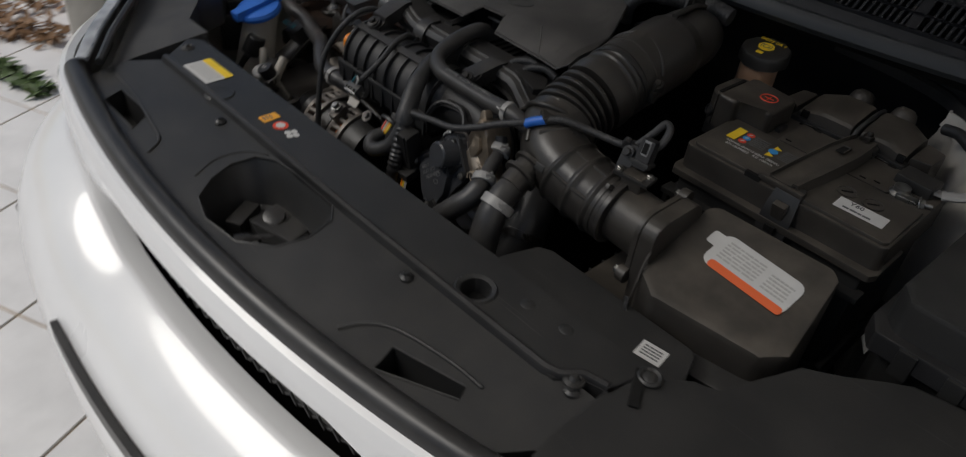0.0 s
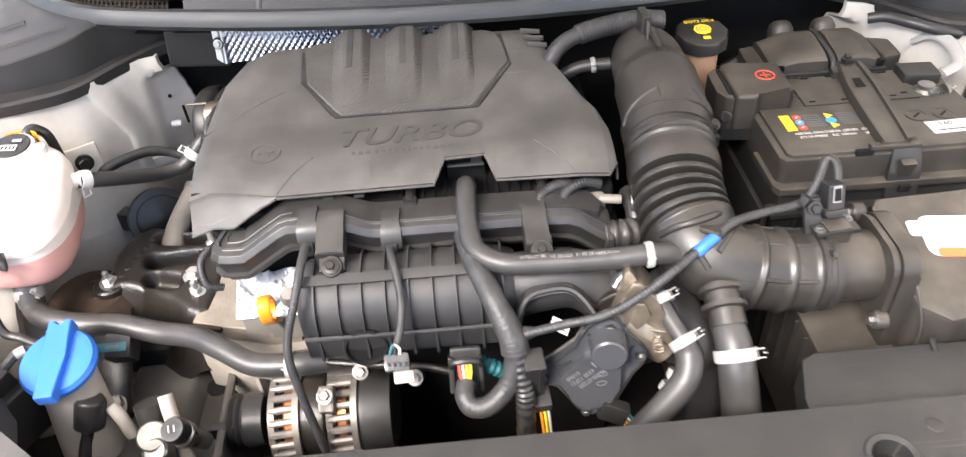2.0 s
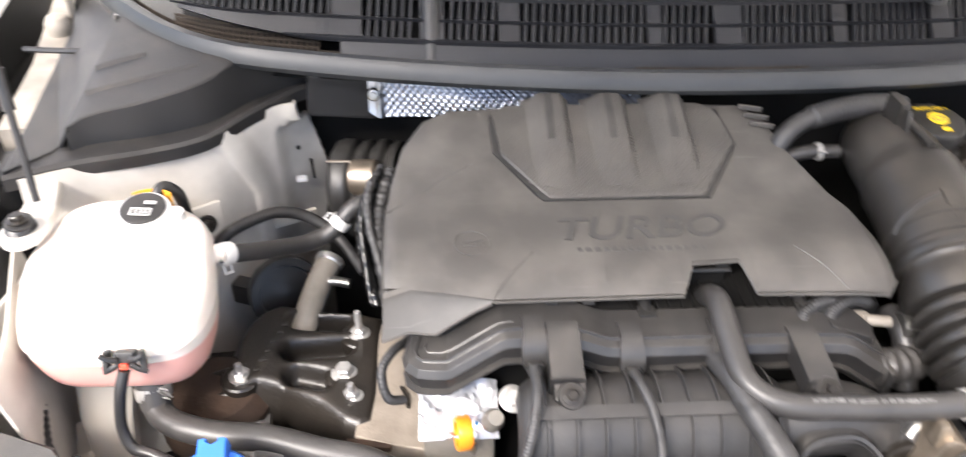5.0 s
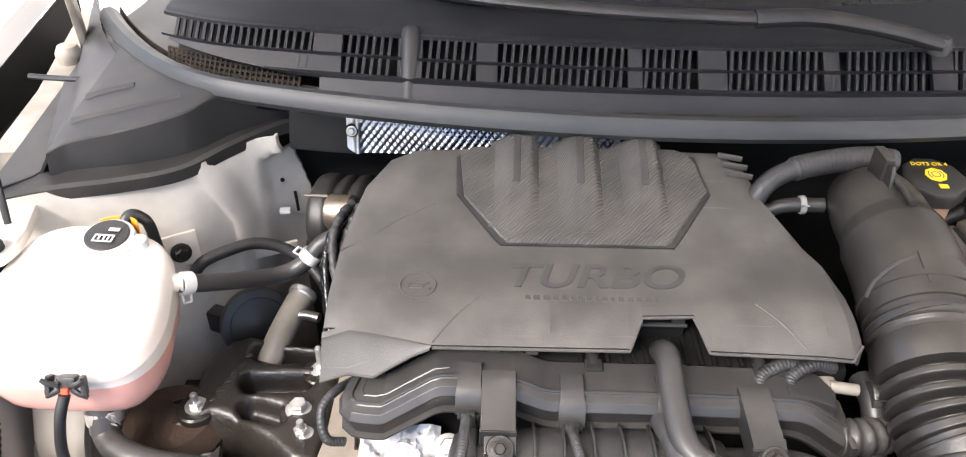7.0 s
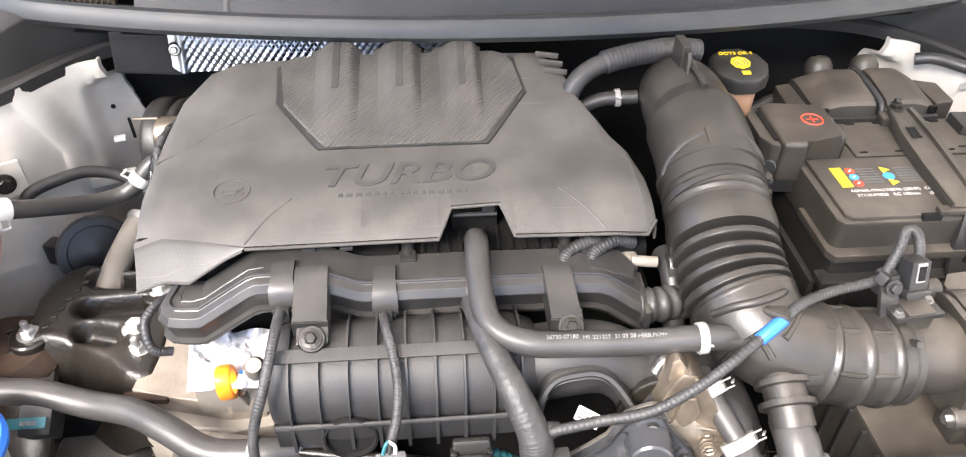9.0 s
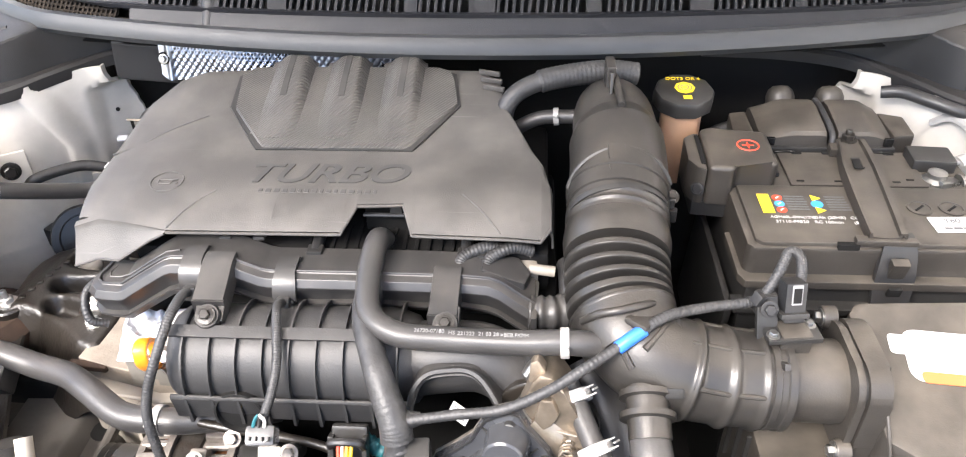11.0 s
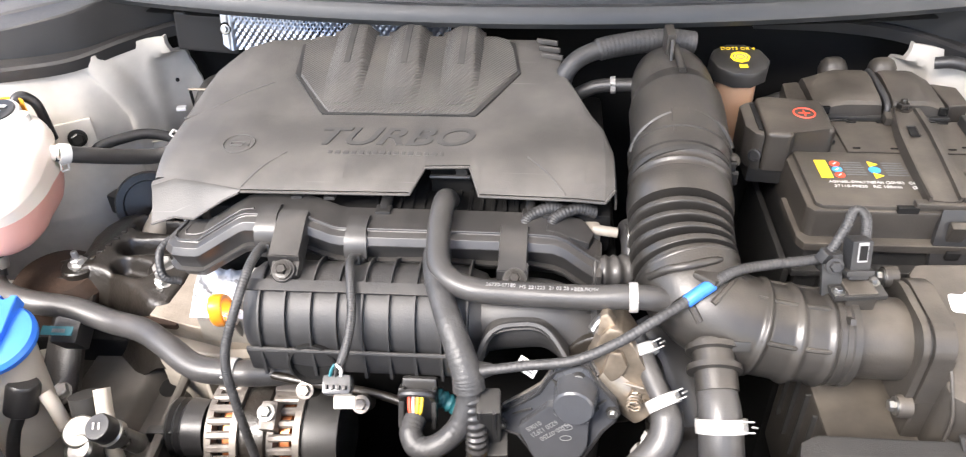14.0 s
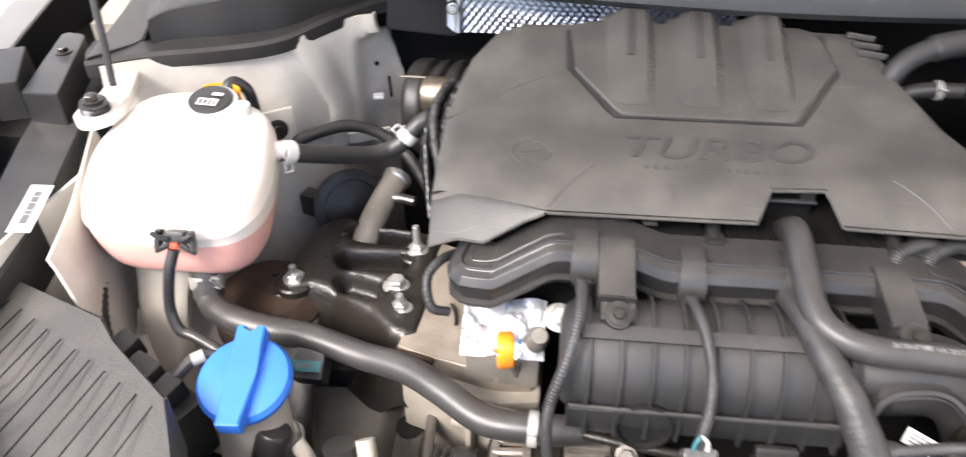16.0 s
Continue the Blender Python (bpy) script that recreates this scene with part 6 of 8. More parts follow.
for x0, x1, high in ((0.312, 0.389, ((0.0, 0.10), (0.03, 0.52), (0.12, 0.62), (0.40, 0.96), (0.50, 1.0), (0.90, 1.0), (0.97, 0.94), (1.0, 0.2))), (0.398, 0.462, ((0.0, 0.2), (0.03, 0.94), (0.10, 1.0), (0.55, 1.0), (0.66, 0.95), (0.88, 0.66), (0.97, 0.55), (1.0, 0.10)))):
    dome_rows = [[(x0 + (x1 - x0) * u, y, 1.014 + h * lift) for y, h in ((0.5180, 0.0), (0.5195, 0.0150), (0.5230, 0.0185), (0.5320, 0.0215), (0.572, 0.0275), (0.588, 0.0262), (0.594, 0.021), (0.597, 0.0))] for u, lift in high]
    part("cover", sheet(dome_rows, 0.003), DUSTY, links, "hinged lid with a ridged roof", angle=24)
    part("rim", prism([(x0 - 0.004, 0.513), (x1 + 0.003, 0.513), (x1 + 0.003, 0.60), (x0 - 0.004, 0.60)], 0.980, 1.0165, 0.003), BLACK, links)
    part("hump", lathe([(0.017, -0.02), (0.017, 0.004), (0.014, 0.012), (0.009, 0.016), (0.002, 0.017)], ((x0 + x1) / 2 + (0.006 if x0 < 0.35 else -0.014), 0.612, 1.028), (0, 0.5, 0.8), sides=20), DUSTY, links)
    a_, b_ = (x0 + 0.012, x0 + 0.046) if x0 < 0.35 else (x1 - 0.044, x1 - 0.006)
    part("latch_loop", tube([(a_, 0.5110, 1.004), (a_ + 0.003, 0.5090, 1.012), ((a_ + b_) / 2, 0.5085, 1.0145), (b_ - 0.003, 0.5090, 1.012), (b_, 0.5110, 1.004)], 0.0016, 16, 8), GLOSS, links)
    for q in range(4):
        part("latch_tooth", box((a_ + 0.006 + 0.008 * q, 0.5105, 1.0065), (0.003, 0.003, 0.005), bev=0.0006), GLOSS, links)
    part("lid_clip", box((a_ if x0 < 0.35 else b_, 0.5175, 1.0225), (0.010, 0.004, 0.010), (0, 0, 0), 0.001), GLOSS, links)
part("wing", prism([(0.284, 0.533), (0.309, 0.523), (0.309, 0.585), (0.288, 0.58)], 0.99, 1.026, 0.004), DUSTY, links)
part("wing", prism([(0.464, 0.525), (0.490, 0.53), (0.492, 0.575), (0.464, 0.585)], 0.99, 1.026, 0.004), DUSTY, links)
part("gap_tape", tube([(0.3930, 0.514, 1.012), (0.3935, 0.524, 1.030), (0.3935, 0.575, 1.036), (0.394, 0.60, 1.034)], 0.0036, 30, 10), TAPE, links)
part("conduit", tube([(0.47, 0.60, 1.045), (0.49, 0.590, 1.05), (0.515, 0.565, 1.05), (0.54, 0.550, 1.046), (0.57, 0.545, 1.04)], 0.0075, 24, 12), RUBBER, links)
part("bridge", box((0.385, 0.555, 0.985), (0.15, 0.06, 0.03), bev=0.004), BLACK, links)

clampn = thing("battery_terminal", (0.494, 0.472, 0.98), "bright metal negative terminal clamp with its cable", "battery terminal")
part("clamp", lathe([(0.013, 0), (0.014, 0.009), (0.010, 0.013), (0.010, 0.018), (0.006, 0.019)], (0.486, 0.455, 1.004), sides=16), STEEL, clampn)
part("jaw", box((0.497, 0.450, 1.010), (0.03, 0.014, 0.012), (0, 10, 20), 0.003), STEEL, clampn)
part("nut", bolt((0.510, 0.452, 1.012), (1, 0.2, 0.2), 0.006, stud=0.014), STEEL, clampn)
part("sensor", box((0.492, 0.490, 1.014), (0.046, 0.034, 0.022), (0, 0, -4), 0.003), BLACK, clampn)
part("lead", box((0.516, 0.488, 1.017), (0.03, 0.012, 0.004), (0, 0, 10), 0.001), WHITE_CLIP, clampn)
part("cable", tube([(0.522, 0.486, 1.017), (0.545, 0.495, 1.024), (0.552, 0.525, 1.034), (0.542, 0.555, 1.036), (0.528, 0.575, 1.02)], 0.0085, 20, 10, squash=0.6), WHITE_CLIP, clampn)
part("end", box((0.506, 0.478, 1.018), (0.010, 0.010, 0.006), (0, 0, 10), 0.001), COPPER, clampn)
tray = thing("battery_tray", (0.38, 0.43, 0.78), "black plastic battery tray with tall sides", "tray")
part("base", box((BX, BY, 0.80), (0.27, 0.20, 0.04), bev=0.006), BLACK, tray)
part("side", box((0.252, 0.42, 0.87), (0.008, 0.18, 0.13), (0, 4, 0), 0.003), BLACK, tray)
part("front", box((0.39, 0.332, 0.885), (0.25, 0.008, 0.12), (0, 0, 0), 0.003), BLACK, tray)
part("rim", box((0.39, 0.326, 0.942), (0.27, 0.022, 0.008), (0, 0, 0), 0.002), BLACK, tray)
for q in range(5):
    part("rib", box((0.29 + 0.05 * q, 0.3255, 0.90), (0.004, 0.010, 0.07), bev=0.001), BLACK, tray)
part("post", box((BX, BY, 0.66), (0.2, 0.15, 0.25), bev=0.006), SHADE_BLACK, tray)

# ---- main fuse box ----
fuse = thing("fuse_box", (0.63, 0.40, 0.86), "black lidded main fuse box", "fuse box")
part("lid", prism([(0.558, 0.31), (0.575, 0.285), (0.70, 0.285), (0.70, 0.505), (0.575, 0.505), (0.565, 0.49)], 0.95, 1.0, 0.008), PANEL, fuse)
part("rim", prism([(0.548, 0.30), (0.562, 0.272), (0.705, 0.272), (0.705, 0.512), (0.565, 0.512), (0.555, 0.495)], 0.93, 0.955, 0.004), SATIN, fuse)
part("body", prism([(0.562, 0.31), (0.575, 0.29), (0.70, 0.29), (0.70, 0.50), (0.575, 0.50)], 0.74, 0.935, 0.004), BLACK, fuse)
for c in ((0.60, 0.273), (0.65, 0.273)):
    part("clip", box((*c, 0.935), (0.02, 0.008, 0.035), bev=0.002), BLACK, fuse)
part("handle", box((0.615, 0.50, 1.003), (0.035, 0.008, 0.006), bev=0.002), BLACK, fuse)
part("tag", sticker(0.03, 0.016, pose(0.552, 0.33, 0.895, 80, 0, -60)), PALE, fuse)

# ---- brake fluid reservoir ----
brake = thing("brake_fluid_reservoir", (0.224, 0.555, 0.95), "amber brake fluid bottle with a black printed cap", "reservoir")
part("bottle", prism([(0.200, 0.54), (0.214, 0.529), (0.242, 0.531), (0.250, 0.55), (0.244, 0.58), (0.206, 0.58)], 0.955, 1.049, 0.006), FLUID, brake)
part("base", box((0.228, 0.56, 0.90), (0.06, 0.06, 0.16), bev=0.01), SHADE_BLACK, brake)
part("lower_pipe", tube([(0.25, 0.57, 0.99), (0.285, 0.578, 1.005), (0.30, 0.58, 1.005)], 0.008, 8, 10), BLACK, brake)
cap = part("cap", lathe([(0.031, 0), (0.0355, 0.003), (0.0355, 0.016), (0.0335, 0.0205), (0.029, 0.0225), (0.0005, 0.0228)], (0.226, 0.5575, 1.0475), (0.0, -0.12, 0.99), 10), BLACK, brake, "ten-sided black cap")
cm = pose(0.2258, 0.5534, 1.0708, 7, 0, 0)
lettering("DOT3 OR 4", 0.0078, YELLOW, cap, cm @ pose(0, 0.0195, 0), 0.0003)
part("sign", lathe([(0.0118, 0), (0.0118, 0.0008), (0.0002, 0.0009)], cm @ Vector((0, 0, 0)), (0, -0.12, 0.99), 8), YELLOW, cap)
part("sign_ring", lathe([(0.0050, 0), (0.0050, 0.0013), (0.0040, 0.0013), (0.0040, 0.0)], cm @ Vector((0, 0, 0)), (0, -0.12, 0.99), 20), INK, cap)
for q in (-1, 1):
    part("sign_arc", tube([cm @ Vector((q * 0.0078 * math.cos(radians(a)), 0.0078 * math.sin(radians(a)), 0.0010)) for a in range(-45, 46, 15)], 0.0006, straight=True, sides=6), INK, cap)
part("sign_small", sticker(0.0095, 0.0066, cm @ pose(0.001, -0.0195, 0.0002)), YELLOW, cap)

# ---- hoses round the engine ----


def hose(name, label, points, r, mat=HOSE, clamps=(), n=50, sides=16, category="hose", clamp_mat=WHITE_CLIP, wide=0.012):
    ob = thing(name, points[0], label, category)
    part("hose", tube(points, r, n, sides), mat, ob, angle=60)
    size = r if not callable(r) else r(0.5)
    for c, w in clamps:
        part("clamp", band(c, w, size + 0.0006, wide), clamp_mat, ob)
    return ob


breather = hose("breather_hose", "black breather hose from the cover to the intake", [(-0.096, 0.352, 0.985), (-0.096, 0.334, 1.008), (-0.097, 0.310, 1.024), (-0.098, 0.268, 1.019), (-0.092, 0.228, 1.006), (-0.065, 0.208, 1.001), (-0.02, 0.203, 1.001), (0.04, 0.198, 1.004), (0.085, 0.196, 1.008), (0.118, 0.20, 1.0)], 0.0112, clamps=(((0.081, 0.196, 1.0075), (1, -0.03, 0.06)),), n=80, wide=0.0075)
for words, px_, py_, pz_, rz_ in (("26730-07180", -0.035, 0.2045, 1.0010, -4), ("HS", -0.0155, 0.2028, 1.0010, -4), ("221223", -0.003, 0.2016, 1.0016, -4), ("21 03 28", 0.0163, 0.2003, 1.0028, -4), (">BEB.FKM<", 0.0385, 0.1984, 1.0040, -3)):
    lettering(words, 0.0050, PRINT, breather, pose(px_, py_ - 0.0029, pz_ + 0.0108, 15, -3, rz_), 0.0006, "print")
hose("brake_vacuum_hose", "black hose with a braided sleeve arching to the intake neck", [(0.018, 0.505, 1.04), (0.020, 0.505, 1.066), (0.033, 0.512, 1.083), (0.058, 0.522, 1.092), (0.095, 0.532, 1.096), (0.135, 0.538, 1.098), (0.168, 0.540, 1.094)], lambda u: 0.0105 if u < 0.50 else 0.0128 + 0.0003 * math.sin(u * 300), TAPE, n=160)
hose("vent_hose", "short black hose with a small clamp beside the intake neck", [(0.03, 0.525, 1.03), (0.06, 0.525, 1.045), (0.10, 0.52, 1.05)], 0.008, clamps=(((0.078, 0.523, 1.048), (1, -0.05, 0.1)),), n=16, wide=0.006)
hose("intercooler_hose", "black hose dropping from the intake branch with a bright clamp", [(0.151, 0.150, 0.955), (0.153, 0.125, 0.945), (0.155, 0.105, 0.92), (0.162, 0.085, 0.86), (0.17, 0.07, 0.78), (0.175, 0.06, 0.66)], lambda u: 0.0168 + 0.005 * u, clamps=(((0.154, 0.117, 0.938), (0.05, -0.8, -0.75)),), n=40, sides=20, wide=0.012)
hose("coolant_hose", "thick black coolant hose curving in front of the engine", [(-0.633, 0.336, 0.922), (-0.627, 0.316, 0.896), (-0.606, 0.297, 0.893), (-0.565, 0.283, 0.893), (-0.515, 0.279, 0.889), (-0.465, 0.266, 0.884), (-0.42, 0.248, 0.891), (-0.385, 0.226, 0.893), (-0.345, 0.202, 0.888), (-0.305, 0.195, 0.890), (-0.27, 0.198, 0.888), (-0.235, 0.212, 0.880), (-0.20, 0.235, 0.865)], 0.0132, clamps=(((-0.302, 0.195, 0.890), (1, -0.05, 0)),), n=90, sides=20, wide=0.008)
part("clamp", band((-0.631, 0.328, 0.908), (0.1, -0.4, -0.9), 0.0158, 0.013), ZINC, hose("tank_outlet", "black outlet stub below the coolant tank", [(-0.634, 0.340, 0.935), (-0.628, 0.318, 0.896)], 0.0150, n=6))
hose("tank_hose", "black overflow hose from the tank to the engine", [(-0.572, 0.424, 0.9992), (-0.560, 0.432, 0.993), (-0.535, 0.460, 0.974), (-0.512, 0.487, 0.957), (-0.498, 0.501, 0.950), (-0.484, 0.511, 0.949), (-0.470, 0.516, 0.955), (-0.458, 0.521, 0.967), (-0.445, 0.528, 0.979), (-0.425, 0.535, 0.985)], 0.0098, n=60)
for at_, way_, to_ in (((-0.5655, 0.4282, 0.9962), (0.65, 0.7, -0.4), (0.1, -0.75, -0.6)), ((-0.461, 0.520, 0.964), (0.65, 0.3, 0.7), (-0.7, -0.2, 0.6))):
    part("clamp", band(at_, way_, 0.0104, 0.012, to=to_), PAPER, bpy.data.objects["tank_hose"])
hose("heater_pipe", "dark wrapped pipe along the strut tower", [(-0.606, 0.532, 0.925), (-0.594, 0.537, 0.939), (-0.570, 0.556, 0.942), (-0.543, 0.577, 0.938), (-0.51, 0.588, 0.922), (-0.475, 0.575, 0.90), (-0.44, 0.53, 0.88)], 0.0072, TAPE, n=60, category="pipe")
small = hose("bypass_hose", "short black coolant hose with white clamps by the throttle", [(0.0826, 0.1854, 0.9757), (0.0903, 0.1786, 0.9613), (0.098, 0.1604, 0.9517), (0.1056, 0.1431, 0.944), (0.1104, 0.1297, 0.9363), (0.1095, 0.1162, 0.9248), (0.1018, 0.1066, 0.9133), (0.0845, 0.099, 0.8922), (0.0548, 0.0913, 0.8557)], lambda u: 0.0096 + 0.0044 * min(1.0, max(0.0, (u - 0.42) / 0.1)), clamps=(((0.0908, 0.1772, 0.9603), (0.35, -0.8, -0.5)), ((0.108, 0.1374, 0.9411), (0.4, -0.75, -0.5))), n=60, wide=0.010)
for c_, w_ in (((0.1085, 0.1285, 0.896), (-0.45, -0.5, -0.75)), ((0.099, 0.1205, 0.884), (-0.6, -0.35, -0.75))):
    part("clamp", band(c_, w_, 0.0146, 0.009, to=(-0.6, -0.6, -0.2)), WHITE_CLIP, small)
hose("turbo_duct", "fat black duct running down beside the throttle", [(0.10, 0.26, 0.92), (0.125, 0.225, 0.89), (0.14, 0.19, 0.85), (0.135, 0.15, 0.78), (0.135, 0.14, 0.66)], 0.031, RUBBER, n=24, sides=20, category="duct", clamps=(((0.140, 0.19, 0.85), (0.15, -0.55, -0.8)),), clamp_mat=MOUNT)
hose("rail_end_hose", "ribbed black hose at the end of the rail shield", [(0.05, 0.272, 0.972), (0.07, 0.272, 0.972), (0.09, 0.28, 0.968), (0.10, 0.29, 0.955)], lambda u: 0.016 + 0.0012 * math.sin(u * 40), n=50)

# ---- wiring ----


def loom(name, label, points, r, ribs=0, mat=TAPE, n=70):
    ob = thing(name, points[0], label, "cable")
    part("sleeve", tube(points, (lambda u: r * (1 + 0.04 * math.sin(u * ribs))) if ribs else r, n if not ribs else int(ribs * 0.7), 10), mat, ob, angle=60)
    return ob


loom("injector_cable", "thin black cable dropping over the manifold end", [(-0.2685, 0.2600, 0.998), (-0.270, 0.245, 1.006), (-0.272, 0.218, 1.004), (-0.279, 0.192, 0.983), (-0.290, 0.176, 0.950), (-0.292, 0.166, 0.925), (-0.288, 0.158, 0.895), (-0.282, 0.150, 0.85), (-0.272, 0.140, 0.78)], 0.0046, 620)
c2 = loom("sensor_cable", "thin black corrugated cable over the manifold", [(-0.181, 0.258, 0.990), (-0.181, 0.242, 0.998), (-0.175, 0.215, 0.994), (-0.171, 0.190, 0.978), (-0.173, 0.170, 0.962), (-0.178, 0.156, 0.948), (-0.180, 0.149, 0.940)], 0.0043, 460)
for x, z, ob in ((-0.2685, 0.9975, bpy.data.objects["injector_cable"]), (-0.181, 0.9865, c2)):
    part("boot", box((x, 0.2600, z), (0.013, 0.014, 0.014), (-20, 0, 0), 0.003), BLACK, ob)
har = loom("wiring_harness", "tape-wrapped wiring harness over the manifold", [(-0.104, 0.268, 0.992), (-0.100, 0.240, 0.999), (-0.093, 0.212, 0.996), (-0.080, 0.182, 0.984), (-0.070, 0.163, 0.969), (-0.061, 0.147, 0.950), (-0.062, 0.138, 0.925), (-0.071, 0.129, 0.902), (-0.090, 0.120, 0.888), (-0.107, 0.122, 0.884), (-0.114, 0.132, 0.890), (-0.112, 0.146, 0.893)], lambda u: 0.0108 + 0.00012 * math.sin(u * 150 + 3 * math.sin(u * 40)), n=220)
part("wrap", tube([(-0.096, 0.222, 0.997), (-0.080, 0.182, 0.984), (-0.070, 0.163, 0.969), (-0.062, 0.149, 0.953), (-0.060, 0.143, 0.940)], lambda u: 0.0113 + 0.0035 * u + 0.00013 * math.sin(u * 90 + 4.0 * math.sin(u * 23)), 90, 16), TAPE, har, "layers of glossy black tape", angle=60)
part("wrap", tube([(-0.063, 0.150, 0.954), (-0.052, 0.1525, 0.954), (-0.040, 0.155, 0.954)], lambda u: 0.0120 - 0.0066 * u + 0.0002 * math.sin(u * 60), 24, 14), TAPE, har, angle=60)
part("stub", tube([(-0.060, 0.143, 0.940), (-0.054, 0.130, 0.905), (-0.053, 0.122, 0.87), (-0.055, 0.115, 0.78)], lambda u: 0.0100 + 0.0008 * math.sin(u * 90), 80, 12), RUBBER, har)
wire = loom("sensor_lead", "corrugated black lead with a blue tape mark", [(-0.056, 0.149, 0.956), (-0.013, 0.151, 0.964), (0.030, 0.150, 0.974), (0.066, 0.157, 0.990), (0.095, 0.167, 1.006), (0.127, 0.184, 1.019), (0.140, 0.190, 1.026), (0.165, 0.205, 1.033), (0.20, 0.222, 1.028), (0.235, 0.23, 1.028), (0.25, 0.235, 1.032), (0.262, 0.245, 1.05), (0.270, 0.255, 1.064), (0.279, 0.252, 1.061), (0.280, 0.242, 1.048), (0.275, 0.235, 1.040)], 0.0046, 900)
part("blue_tape", tube([(0.1235, 0.1828, 1.0160), (0.133, 0.1868, 1.0225), (0.145, 0.1930, 1.0282)], 0.0058, 6, 12), BLUE, wire, "bright blue tape")
holder = part("holder", box((0.252, 0.235, 1.025), (0.016, 0.014, 0.022), (0, 0, 20), 0.003), BLACK, wire)
bundle = thing("main_loom", (-0.40, 0.53, 1.01), "glossy taped loom bundle hugging the cover's side", "cable")
for k, (dx_, dz_, r_) in enumerate(((0.0, 0.0, 0.0085), (-0.012, -0.006, 0.0065), (-0.006, 0.010, 0.0052), (-0.018, 0.002, 0.0042))):
    line_ = [(-0.402, 0.545, 1.012), (-0.410, 0.522, 1.008), (-0.417, 0.500, 0.998), (-0.418, 0.478, 0.982), (-0.411, 0.450, 0.960), (-0.402, 0.420, 0.930)]
    part("sleeve", tube([(x + dx_ + 0.004 * math.sin(7 * i_ + k * 2.1), y, z + dz_ + 0.003 * math.cos(5 * i_ + k)) for i_, (x, y, z) in enumerate(line_)], lambda u: r_ * (1 + 0.10 * math.sin(u * 47 + k) + 0.06 * math.sin(u * 113 + 2 * k)), 90, 12), GLOSS if k % 2 else TAPE, bundle, angle=50)
loom("earth_cable", "thin black cable curling below the cover corner", [(-0.38, 0.34, 0.955), (-0.395, 0.318, 0.962), (-0.405, 0.30, 0.955), (-0.40, 0.285, 0.935), (-0.385, 0.29, 0.925)], 0.0045, 160)
for x0 in (-0.018, 0.008):
    loom("plug_lead", "corrugated black lead to the ignition coil", [(x0, 0.29, 1.0), (x0 + 0.004, 0.305, 1.01), (x0 + 0.025, 0.315, 1.016), (x0 + 0.045, 0.318, 1.01)], 0.006, 130)
pcv = thing("solenoid_valve", (0.045, 0.31, 0.985), "small valve with a copper fitting and clamp", "valve")
part("body", box((0.045, 0.318, 0.985), (0.026, 0.02, 0.024), (0, 0, 10), 0.004), GRIMY, pcv)
part("fitting", tube([(0.05, 0.31, 0.995), (0.075, 0.308, 0.993)], 0.0055, 6, 10), GRIMY, pcv)
part("clamp", band((0.088, 0.305, 0.99), (1, 0, 0), 0.011, 0.008), STEEL, pcv)
part("pipe", tube([(0.088, 0.33, 0.985), (0.09, 0.30, 0.98), (0.09, 0.27, 0.94)], 0.011, 10, 12), RUBBER, pcv)

plug = thing("wiring_plug", (-0.179, 0.144, 0.930), "smoky clear-shelled connector with a pale tab", "plug")
part("shell", box((-0.179, 0.146, 0.934), (0.026, 0.018, 0.020), (35, 0, 4), 0.004), CLEAR, plug)
part("tab", box((-0.174, 0.1405, 0.918), (0.020, 0.012, 0.003), (48, 0, 4), 0.0012), NECK, plug)
for q in range(4):
    part("slot", box((-0.187 + 0.0055 * q, 0.1385, 0.9395), (0.0030, 0.004, 0.010), (35, 0, 4), 0.0006), BLACK, plug)
for q, mm in enumerate((TEAL, BLACK, PALE)):
    part("wire", tube([(-0.185 + 0.005 * q, 0.146, 0.946), (-0.183 + 0.004 * q, 0.149, 0.952), (-0.180, 0.151, 0.956)], 0.0016, 6, 6), mm, plug)
plug2 = thing("wiring_plug", (-0.110, 0.16, 0.895), "black plug with coloured wires", "plug")
part("shell", box((-0.111, 0.170, 0.893), (0.034, 0.010, 0.044), (-28, 0, 0), 0.004), BLACK, plug2)
part("collar", tube([(-0.126, 0.160, 0.905), (-0.124, 0.157, 0.914), (-0.111, 0.156, 0.917), (-0.098, 0.157, 0.914), (-0.096, 0.160, 0.905)], 0.0036, 16, 8), SATIN, plug2)
part("side", box((-0.127, 0.163, 0.890), (0.006, 0.014, 0.040), (-28, 0, 0), 0.002), BLACK, plug2)
part("side", box((-0.096, 0.163, 0.890), (0.005, 0.014, 0.040), (-28, 0, 0), 0.002), BLACK, plug2)
for i, mm in enumerate((RED, PALE, AMBER, YELLOW)):
    part("wire", tube([(-0.1185 + 0.0040 * i, 0.162, 0.912), (-0.1180 + 0.0038 * i, 0.153, 0.902), (-0.1155 + 0.0022 * i, 0.146, 0.892)], 0.0017, 10, 6), mm, plug2)
hose("fuel_pipe", "metal pipe below the manifold", [(-0.285, 0.198, 0.892), (-0.24, 0.188, 0.892), (-0.19, 0.182, 0.89), (-0.15, 0.178, 0.886), (-0.12, 0.172, 0.88)], 0.0045, MOUNT, n=20, category="pipe")

# ---- alternator ----
alt = thing("alternator", (-0.275, 0.18, 0.76), "alternator with slotted cast housing and copper windings", "alternator")
